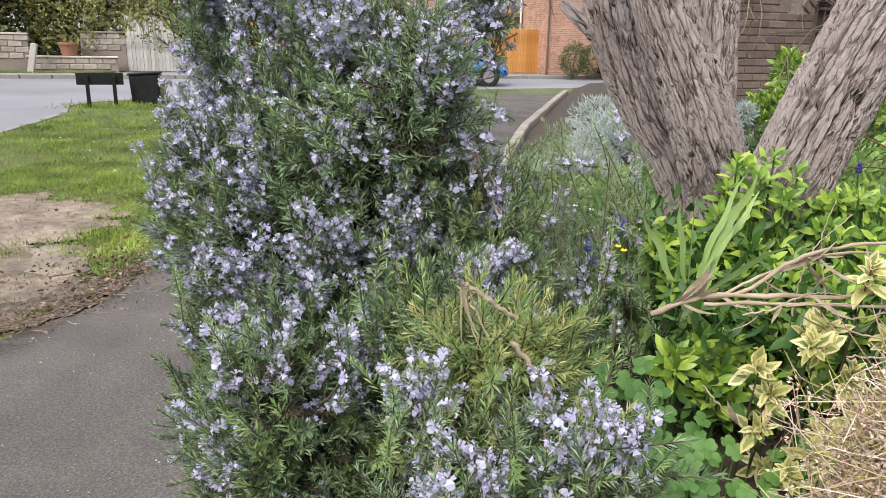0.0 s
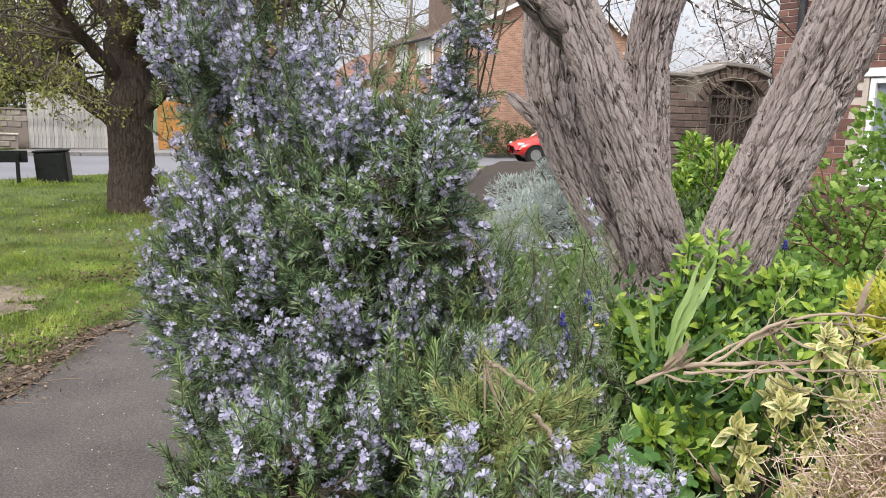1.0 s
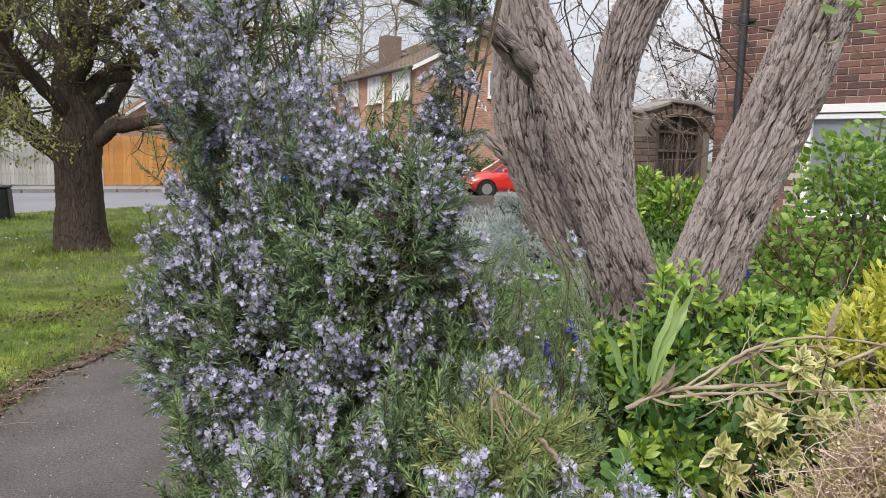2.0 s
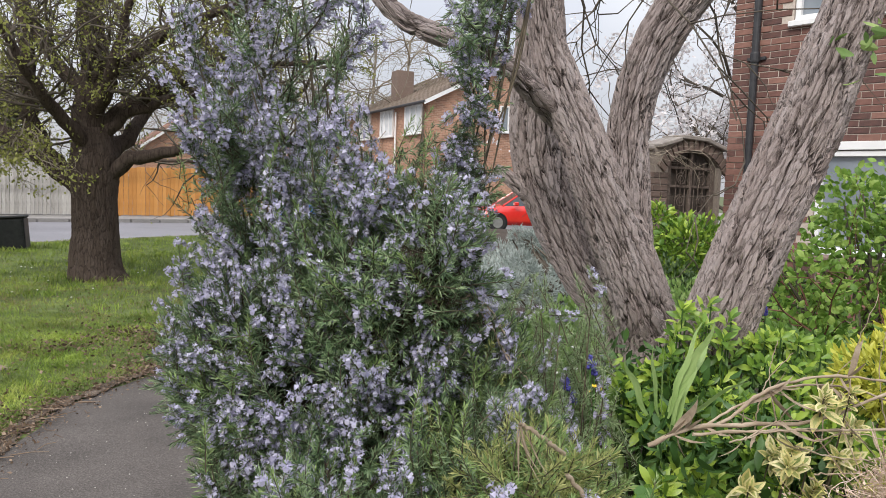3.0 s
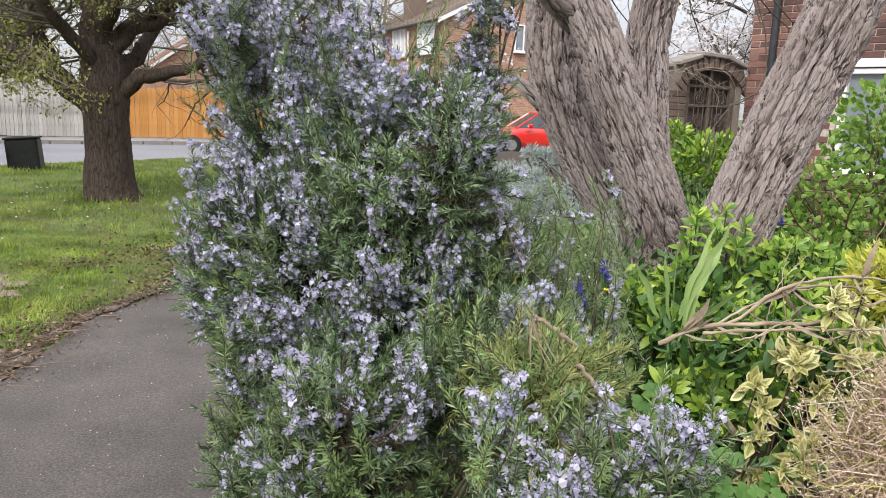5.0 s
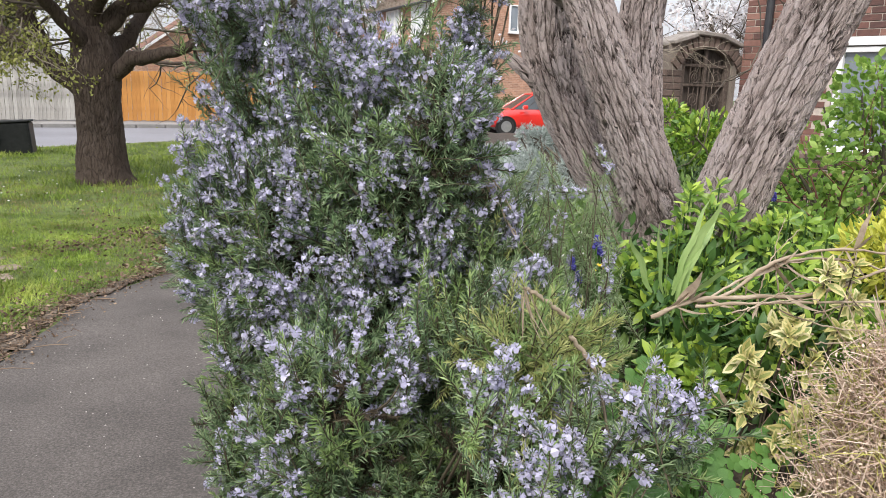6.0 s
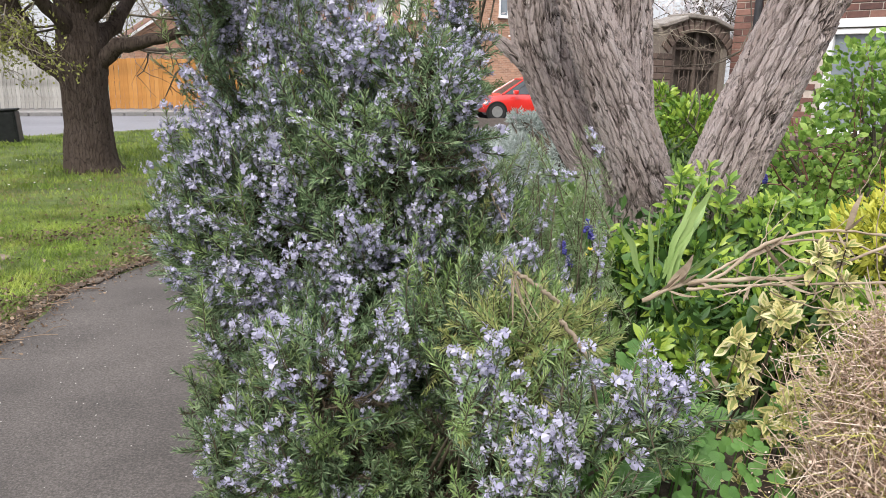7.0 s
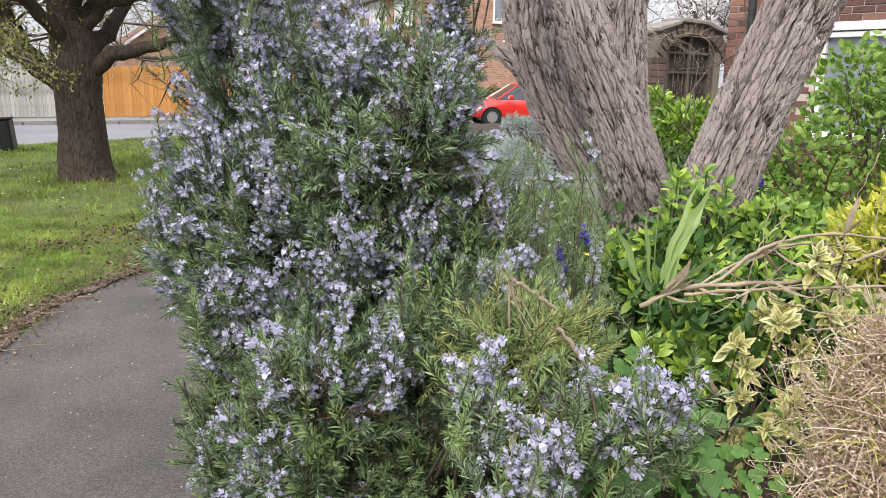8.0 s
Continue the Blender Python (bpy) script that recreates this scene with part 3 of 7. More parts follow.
for a, b in zip(line, line[1:]):
    n = max(1, round((b - a).length / 0.92))
    for i in range(n):
        p = a.lerp(b, i / n)
        if p.y > 8 and p.x < 8:
            child("kerb_stone", kerb_mesh, kerb, Matrix.Translation(p) @ Matrix.Rotation(math.atan2(b.y - a.y, b.x - a.x) - math.pi / 2, 4, "Z"))
far_kerb = thing("far_kerb", "low grey kerb across the road", "kerb", kind="structure")
a, b = Vector((-24, 19.5, 0)), Vector((7, 34.4, 0))
for i in range(36):
    child("kerb_stone", kerb_mesh, far_kerb, Matrix.Translation(a.lerp(b, i / 36)) @ Matrix.Rotation(math.atan2(b.y - a.y, b.x - a.x) - math.pi / 2, 4, "Z"))

# the raised garden bed
xs, ys = np.linspace(-0.6, 14, 140) ** 1.0, np.concatenate([np.linspace(0.7, 5, 60), np.linspace(5.2, 24, 50)])
xs = -0.6 + 14.6 * np.linspace(0, 1, 90) ** 2.2
V = [(max(x, bed_edge(y) - 0.02), y, bed_z(max(x, bed_edge(y) - 0.02), y)) for y in ys for x in xs]
nx = len(xs)
F = np.array([(j * nx + i, j * nx + i + 1, (j + 1) * nx + i + 1, (j + 1) * nx + i) for j in range(len(ys) - 1) for i in range(nx - 1)])
bed = child("garden_bed", mesh_of("garden_bed", V, F, M["soil"], True))
tagged(bed, "raised dark soil bed of a front garden", "garden bed", kind="structure")

# stone edging between path and garden
bm = box(-0.07, 0.07, 0.01, 0.44, -0.02, 0.15, 0.018)
edge_mesh = bpy.data.meshes.new("edging_stone")
bm.to_mesh(edge_mesh)
bm.free()
edge_mesh.materials.append(M["edging"])
edging = thing("garden_edging", "buff stone edging along the garden bed", "edging", kind="structure")
for i in range(42):
    y = 2.2 + 0.45 * i
    turn = -math.atan2(bed_edge(y + 0.2) - bed_edge(y - 0.2), 0.4)
    child("edging_stone", edge_mesh, edging, Matrix.Translation((bed_edge(y) - 0.03, y, 0.02 * noise.noise((y, 0, 0)))) @ Matrix.Rotation(turn + 0.03 * noise.noise((y * 5, 2, 0)), 4, "Z"))


def dirt_amount(x, y):
    """How bare the verge is: a sandy worn patch and a strip along the path."""
    patch = math.exp(-(((x + 4.05) / 0.95) ** 2 + ((y - 5.5) / 1.25) ** 2) ** 1.5)
    patch = max(patch, math.exp(-(((x + 3.15 + 0.35 * (y - 4.4)) / 0.62) ** 2 + ((y - 4.35) / 0.85) ** 2) ** 1.5))
    patch = max(patch, math.exp(-(((x + 2.8) / 0.55) ** 2 + ((y - 4.1) / 0.55) ** 2) ** 1.5))
    strip = math.exp(-((x - grass_edge(y)) / 0.15) ** 2) * 0.95
    return max(patch, strip) + 0.35 * noise.noise((x * 1.7, y * 1.7, 4)) + 0.24 * noise.noise((x * 5, y * 5, 9)) + 0.22 * noise.noise((x * 13, y * 13, 2)) + 0.16 * noise.noise((x * 31, y * 31, 2))


# bare earth laid into the grass: the worn patch, and the crumbling strip by the path
V, F, step = [], [], 0.028
index = {}
for i in range(-200, 0):
    for j in range(80, 330):
        x, y = i * step, j * step
        if x < grass_edge(y) + 0.015 + 0.05 * noise.noise((x * 3, y * 3, 14)) + 0.05 * noise.noise((x * 11, y * 11, 14)) and dirt_amount(x, y) > 0.42:
            index[i, j] = len(V)
            V.append((x + 0.02 * noise.noise((x * 9, y * 9, 1)), y + 0.02 * noise.noise((x * 9, y * 9, 7)), 0.013 + 0.004 * noise.noise((x * 6, y * 6, 2)) + 0.003 * noise.noise((x * 2, y * 2, 8))))
quads = [((i, j), (index[i, j], index[i + 1, j], index[i + 1, j + 1], index[i, j + 1])) for i, j in index if (i + 1, j) in index and (i, j + 1) in index and (i + 1, j + 1) in index]


def is_damp(i, j):
    x, y = i * step, j * step
    return x - grass_edge(y) + 0.25 * noise.noise((x * 2.5, y * 2.5, 6)) + 0.12 * noise.noise((x * 9, y * 9, 3)) > -0.33


muddy = child("damp_earth", mesh_of("damp_earth", V, np.array([q for k, q in quads if is_damp(*k)]), M["mud"], True))
tagged(muddy, "dark crumbling earth along the edge of the path", "bare earth", kind="structure")
bare = child("bare_earth", mesh_of("bare_earth", V, np.array([q for k, q in quads if not is_damp(*k)]), M["dirt"], True))
tagged(bare, "worn sandy earth showing through the verge", "bare earth", kind="structure")

# flat slab lying in the worn patch
bm = bmesh.new()
SLAB = [(-3.25, 5.0), (-3.1, 5.1), (-2.9, 5.1), (-2.66, 4.72), (-2.6, 4.52), (-2.75, 4.44), (-2.92, 4.5)]
rim = [Vector(a).lerp(Vector(b), u / 6) for a, b in zip(SLAB, SLAB[1:] + SLAB[:1]) for u in range(6)]
top = bm.faces.new([bm.verts.new((q.x + 0.06 * noise.noise((q.x * 7, q.y * 7, 1)) + 0.02 * noise.noise((q.x * 25, q.y * 25, 1)), q.y + 0.07 * noise.noise((q.x * 7, q.y * 7, 5)), 0.019)) for q in rim])
for v in bmesh.ops.extrude_face_region(bm, geom=[top])["geom"]:
    if isinstance(v, bmesh.types.BMVert):
        v.co.z = -0.02
bmesh.ops.recalc_face_normals(bm, faces=bm.faces[:])
tagged(part("stone_slab", bm, M["slab"], None, smooth=False), "worn pale stone slab sunk in the bare earth", "stone slab")


def scatter_on_verge(count, x0, x1, y0, y1, keep):
    out = []
    while len(out) < count:
        x, y = rng.uniform(x0, x1), rng.uniform(y0, y1)
        if keep(x, y):
            out.append((x, y))
    return np.array(out)


def in_grass(x, y):
    if x > grass_edge(y) - 0.02 or y > near_kerb(x) - 0.3 or x < np.interp(y, [k[1] for k in KERB[1:]], [k[0] for k in KERB[1:]]) + 0.15:
        return False
    return dirt_amount(x, y) + rng.normal(0, 0.22) < 0.42


V0, F0 = np.array([(-0.05, 0, 0), (0.05, 0, 0), (0.045, 0.12, 0.5), (-0.045, 0.12, 0.5), (0.008, 0.5, 0.88), (-0.008, 0.5, 0.88)]), np.array([(0, 1, 2, 3), (3, 2, 4, 5)])
chunks = []
for n, box_, h in ((52000, (-5.4, -1.7, 3.2, 8.5), 0.042), (42000, (-8.4, -0.8, 8.5, 20), 0.066), (11000, (-7.4, -4.4, 6, 12), 0.05)):
    P = scatter_on_verge(n, *box_, in_grass)
    clump = np.array([0.55 + 0.9 * abs(noise.noise((x * 1.6, y * 1.6, 3))) + 0.5 * max(0, noise.noise((x * 0.5, y * 0.5, 9))) for x, y in P])
    d = np.stack([rng.normal(0, 0.5, n), rng.normal(0, 0.5, n), np.ones(n)], axis=1)
    far_off = box_[3] > 10
    chunks.append(scatter(V0[:4] * (1, 1.6, 1.6) if far_off else V0, F0[:1] if far_off else F0, frames_to(d, rng.uniform(0, 6.3, n)), np.c_[P, np.zeros(n)], h * clump * rng.uniform(0.6, 1.5, n)))
V, F = joined(chunks)
dry = rng.normal(0, 1, (9000, 3)) * 0.5 + np.array([0, 0, 0.7])
P = scatter_on_verge(9000, -6.5, -1.6, 3.2, 11, lambda x, y: x < grass_edge(y) and noise.noise((x * 1.9, y * 1.9, 21)) + 0.5 * noise.noise((x * 6, y * 6, 1)) > 0.12)
Vd, Fd = scatter(V0, F0, frames_to(dry, rng.uniform(0, 6.3, 9000)), np.c_[P, np.full(9000, 0.004)], rng.uniform(0.02, 0.055, 9000))
tagged(child("dry_grass", mesh_of("dry_grass", Vd, Fd, M["dead_grass"])), "withered straw-coloured grass among the green", "grass", kind="stuff")
tagged(child("grass", mesh_of("grass", V, F, M["grass"])), "short spring grass in uneven tufts on the verge", "grass", kind="stuff")

# taller tufts round the street tree, the sign and the cabinet
chunks = []
for cx, cy, r, n in ((-4.5, 11.3, 0.75, 900), (-7.65, 15.1, 0.7, 900), (-8.4, 14.5, 0.6, 500)):
    P = np.stack([rng.normal(cx, r * 0.55, n), rng.normal(cy, r * 0.55, n), np.zeros(n)], axis=1)
    d = np.stack([rng.normal(0, 0.35, n), rng.normal(0, 0.35, n), np.ones(n)], axis=1)
    chunks.append(scatter(V0, F0, frames_to(d, rng.uniform(0, 6.3, n)), P, rng.uniform(0.04, 0.13, n)))
V, F = joined(chunks)
tagged(child("tall_grass", mesh_of("tall_grass", V, F, M["grass"])), "longer uncut grass round trunk and posts", "grass", kind="stuff")

# dead leaves, twigs and crumbs on the strip between grass and path
n = 7000
y = 2.6 + 7 * rng.uniform(0, 1, n) ** 1.2
x = np.array([grass_edge(t) + 0.05 * noise.noise((t * 3, 3, 14)) for t in y]) + rng.normal(-0.03, 0.10, n) - 0.10 * rng.exponential(1, n) * (rng.uniform(0, 1, n) < 0.4)
V0, F0 = kite(0.6, 0.3, 0.25)
d = np.stack([rng.normal(0, 1, n), rng.normal(0, 1, n), rng.uniform(0, 0.5, n)], axis=1)
a = scatter(V0, F0, frames_to(d, rng.uniform(0, 6.3, n)), np.c_[x, y, rng.uniform(0.014, 0.026, n)], rng.uniform(0.006, 0.032, n) * rng.uniform(0.5, 1, n))
n = 260
y = rng.uniform(2.8, 9, n)
x = np.array([grass_edge(t) for t in y]) + rng.normal(-0.03, 0.12, n)
sticks = []
for px, py in zip(x, y):
    w, l = rng.uniform(0, 6.3), rng.uniform(0.04, 0.2)
    p = np.array([px, py, 0.022])
    q = p + l * np.array([math.cos(w), math.sin(w), rng.uniform(-0.02, 0.12)])
    sticks.append(tube([p, (p + q) / 2 + rng.normal(0, 0.008, 3), q], [0.003, 0.0025, 0.0015], 4))
n = 900
P = scatter_on_verge(n, -6.0, -1.6, 3.0, 11, lambda x, y: x < grass_edge(y) - 0.05 and noise.noise((x * 1.3, y * 1.3, 33)) > -0.1)
d = np.stack([rng.normal(0, 1, n), rng.normal(0, 1, n), rng.uniform(0, 0.6, n)], axis=1)
b = scatter(V0, F0, frames_to(d, rng.uniform(0, 6.3, n)), np.c_[P, rng.uniform(0.016, 0.045, n)], rng.uniform(0.01, 0.04, n))
# brown drifts of dead leaves caught in the grass
drifts = []
for cx_, cy_, rx_, ry_, n in ((-2.55, 7.45, 0.30, 0.25, 520), (-2.2, 7.2, 0.25, 0.4, 420), (-3.03, 6.75, 0.22, 0.2, 240), (-2.0, 6.1, 0.22, 0.4, 620), (-2.45, 4.6, 0.25, 0.4, 420)):
    P = np.stack([rng.normal(cx_, rx_, n), rng.normal(cy_, ry_, n), rng.uniform(0.016, 0.05, n)], axis=1)
    P = P[[p[0] < grass_edge(p[1]) + 0.05 for p in P]]
    n = len(P)
    d = np.stack([rng.normal(0, 1, n), rng.normal(0, 1, n), rng.uniform(-0.1, 0.6, n)], axis=1)
    drifts.append(scatter(V0, F0, frames_to(d, rng.uniform(0, 6.3, n)), P, rng.uniform(0.012, 0.045, n)))
V, F = joined([a, b] + drifts + sticks)
tagged(child("leaf_litter", mesh_of("leaf_litter", V, F, M["litter"])), "dead leaves and broken twigs along the path's edge", "leaf litter", kind="stuff")

# pale grit on the asphalt
n = 420
y = 1.8 + 6.5 * rng.uniform(0, 1, n) ** 1.3
x = np.array([rng.uniform(grass_edge(t), bed_edge(t)) for t in y])
G = np.array([(1, 0, 0), (-0.5, 0.8, 0), (-0.6, -0.7, 0), (0, 0, 0.7)])
V, F = scatter(G, np.array([(0, 1, 3), (1, 2, 3), (2, 0, 3)]), frames_to(np.tile([0, 0, 1.0], (n, 1)), rng.uniform(0, 6.3, n)), np.c_[x, y, np.full(n, 0.014)], rng.uniform(0.002, 0.006, n))
n = 700
P = scatter_on_verge(n, -5.0, -1.9, 3.2, 7.5, lambda x, y: x < grass_edge(y) and dirt_amount(x, y) > 0.4)
stones = scatter(G * 1.3, np.array([(0, 1, 3), (1, 2, 3), (2, 0, 3)]), frames_to(rng.normal(0, 0.3, (n, 3)) + np.array([0, 0, 1]), rng.uniform(0, 6.3, n)), np.c_[P, np.full(n, 0.012)], 0.003 + 0.014 * rng.uniform(0, 1, n) ** 3)
tagged(child("gravel", mesh_of("gravel", *stones, M["slab"])), "small stones and crumbs on the bare earth", "gravel", kind="stuff")
tagged(child("grit", mesh_of("grit", V, F, M["concrete"])), "scattered pale grit on the asphalt path", "grit", kind="stuff")

# ---------------------------------------------------------------- fences, walls and houses across the road


def fence_line(x):
    return 33.35 + 0.477 * x


def board_fence(name, x0, x1, height, mat, label, width=0.125, base=0.0, shift=0.0):
    """Upright boards of slightly uneven height, with posts and a bottom board."""
    d = Vector((1, 0.477, 0)).normalized()
    a = Vector((x0, fence_line(x0) + shift, base))
    length = (x1 - x0) / d.x
    m = Matrix.Translation(a) @ Matrix.Rotation(math.atan2(d.y, d.x), 4, "Z")
    f = thing(name, label, "fence", m=m)
    n = int(length / width)
    meshes = []
    for k in range(6):
        h = height * (1 + 0.012 * (k - 2.5) / 2.5)
        bm = box(0.003, width - 0.003, -0.012, 0.012, 0.035, h, 0.004)
        me = bpy.data.meshes.new("board")
        bm.to_mesh(me)
        bm.free()
        me.materials.append(mat)
        meshes.append(me)
    for i in range(n):
        child("board", meshes[rng.integers(6)], f, Matrix.Translation((i * width, -0.01 * (i % 2), rng.uniform(-0.01, 0.01))) @ Matrix.Rotation(rng.normal(0, 0.004), 4, "Y"))
    for i in range(int(length / 1.83) + 1):
        part("post", box(i * 1.83 - 0.05, i * 1.83 + 0.05, 0.02, 0.12, 0, height + 0.05, 0.008), mat, f)
    for z in (0.35, height * 0.55, height - 0.25):
        part("rail", box(0, length, 0.014, 0.06, z, z + 0.07, 0.004), mat, f)
    return f


board_fence("grey_fence", -14.3, -10.65, 1.97, M["grey_board"], "tall weathered grey close-boarded wooden fence")
board_fence("orange_fence", -10.45, 0.9, 1.84, M["orange_board"], "orange-stained close-boarded wooden garden fence", width=0.15)


def stone_wall(name, x0, x1, z0, z1, shift, label):
    d = Vector((1, 0.477, 0)).normalized()
    length = (x1 - x0) / d.x
    w = thing(name, label, "garden wall", kind="structure", m=Matrix.Translation((x0, fence_line(x0) + shift, 0)) @ Matrix.Rotation(math.atan2(d.y, d.x), 4, "Z"))
    part("core", box(0, length, 0.03, 0.27, -0.05, z1 - 0.01), M["dark_mortar"], w)
    meshes = []
    for k in range(5):
        bm = box(0.006, 0.44 - 0.006, 0, 0.30, 0.006, 0.19, 0.02)
        for v in bm.verts:
            v.co += Vector(rng.normal(0, 0.008, 3))
        me = bpy.data.meshes.new("stone")
        bm.to_mesh(me)
        bm.free()
        me.materials.append(M["stone"])
        meshes.append(me)
    rows = max(1, round((z1 - z0) / 0.2))
    for r in range(rows):
        for i in range(int(length / 0.44)):
            child("stone", meshes[rng.integers(5)], w, Matrix.Translation((i * 0.44 + (0.2 if r % 2 else 0), 0, z0 + r * 0.2)))
    part("coping", box(-0.03, length + 0.03, -0.03, 0.33, z0 + rows * 0.2, z0 + rows * 0.2 + 0.06, 0.012), M["stone"], w)
    return w


stone_wall("garden_wall", -24, -17.1, 0.45, 1.3, -0.2, "low buff stone garden wall with a flat coping")
stone_wall("terrace_wall", -15.75, -14.4, 0.75, 1.3, 0.1, "buff stone retaining wall of a terrace")
stone_wall("low_wall", -17.0, -14.4, 0.1, 0.5, -0.55, "very low buff stone wall at the verge")

bm = box(-0.1, 0.1, -0.08, 0.08, 0, 1.0, 0.02)
tagged(part("marker_post", bm, M["concrete"], None, m=pose(-16.75, fence_line(-16.75) - 0.9, 0, 0, 13, 20)), "leaning white wooden marker post", "post")
pot = thing("flower_pot", "terracotta flower pot with a dark clipped shrub", "flower pot", m=pose(-15.9, fence_line(-15.9) - 0.3, 0.52))
part("pot", turned([(0.22, 0), (0.32, 0.42), (0.35, 0.42), (0.35, 0.5), (0.28, 0.5)], 20), M["terracotta"], pot, smooth=False)


def leaf_mass(count, lobes, size, mat_name, V0=None, F0=None, shell=0.55, up=0.35):
    """Arrays of small leaves in the outer shell of some lobes (centre, radii)."""
    if V0 is None:
        V0, F0 = blade(1.0, 0.5, 0.3, 0.25, 2)
    weights = np.array([l[1][0] * l[1][2] + l[1][0] * l[1][1] for l in lobes])
    pick = rng.choice(len(lobes), count, p=weights / weights.sum())
    C, R = np.array([l[0] for l in lobes])[pick], np.array([l[1] for l in lobes])[pick]
    d = unit(rng.normal(0, 1, (count, 3)))
    lump = np.array([1 + 0.25 * noise.noise((p[0] * 4, p[1] * 4, p[2] * 4)) for p in C + d * R * 1.0])
    P = C + d * R * (shell + (1 - shell) * rng.uniform(0, 1, count) ** 0.6)[:, None] * lump[:, None]
    n = unit(d / R + np.array([0, 0, up]) / R.mean() + rng.normal(0, 0.6, (count, 3)) / R.mean())
    return scatter(V0, F0, frames_to(n, rng.uniform(0, 6.3, count)), P, size * rng.uniform(0.6, 1.3, count))


def bush(name, lobes, count, size, mat, label, category="shrub", V0=None, F0=None, shell=0.55):
    b = thing(name, label, category)
    V, F = leaf_mass(count, lobes, size, mat, V0, F0, shell)
    child("foliage", mesh_of(name, V, F, mat), b, kind="stuff")
    sticks = []
    base = np.mean([l[0] for l in lobes], axis=0)
    base[2] = min(l[0][2] - l[1][2] for l in lobes)
    for c, r in lobes:
        for _ in range(6):
            q = np.array(c) + rng.normal(0, 0.4, 3) * np.array(r)
            foot = base if abs(base[0] - c[0]) < 1.0 else np.array([c[0], c[1], base[2]])
            sticks.append(tube(curve_points([foot + rng.normal(0, 0.05, 3) * np.array([1, 1, 0]), (foot + q) / 2 + rng.normal(0, 0.05, 3), q], 6), np.linspace(0.018, 0.004, 6) * max(1, r[0] * 2), 5))
    V, F = joined(sticks)
    child("branchwork", mesh_of(name + "_branchwork", V, F, M["twig"]), b, kind="stuff")
    return b


lobes = [((x, fence_line(x) + 1.6 + 0.4 * math.sin(x * 2), z), (1.5, 1.0, 1.5)) for x in np.arange(-27, -13.6, 1.5) for z in (1.6, 3.2, 4.4)]
leaf_V, leaf_F = kite(0.55)
bush("evergreen_hedge", lobes, 46000, 0.24, M["ivy"], "tall dark mixed evergreen hedge behind the walls", "hedge", V0=leaf_V, F0=leaf_F)
bush("box_hedge", [((x, 31.2 + 0.42 * (x - 1.6), 0.66), (0.55, 0.5, 0.70)) for x in (1.9, 2.7, 3.5, 4.3)], 9000, 0.07, M["hedge"], "clipped dark green box hedge before the house", "hedge", V0=leaf_V, F0=leaf_F)


def window(name, parent, w, h, m, bars=(0.5,), curtain=True, sill=True):
    """A white framed window set into a wall: local x along the wall, y out of it, z up."""
    win = new(name)
    win.parent, win.matrix_basis = parent, m
    tagged(win, "white plastic framed window")
    t = 0.06
    bm = box(-w / 2, -w / 2 + t, -0.05, 0.04, 0, h, 0.006)
    box(w / 2 - t, w / 2, -0.05, 0.04, 0, h, 0.006, bm)
    box(-w / 2 + t, w / 2 - t, -0.05, 0.04, 0, t, 0.006, bm)
    box(-w / 2 + t, w / 2 - t, -0.05, 0.04, h - t, h, 0.006, bm)
    for u in bars:
        box(-w / 2 + w * u - 0.03, -w / 2 + w * u + 0.03, -0.045, 0.035, t, h - t, 0.005, bm)
    part("frame", bm, M["pvc"], win)
    edges = [0.0, *bars, 1.0]
    for a, b in zip(edges, edges[1:]):
        part("pane", box(-w / 2 + w * a + 0.03, -w / 2 + w * b - 0.03, -0.03, -0.02, t * 0.8, h - t * 0.8), M["curtain"] if curtain else M["pane"], win)
    if sill:
        part("sill", box(-w / 2 - 0.05, w / 2 + 0.05, -0.03, 0.11, -0.07, -0.002, 0.01), M["pvc"], win)
    return win


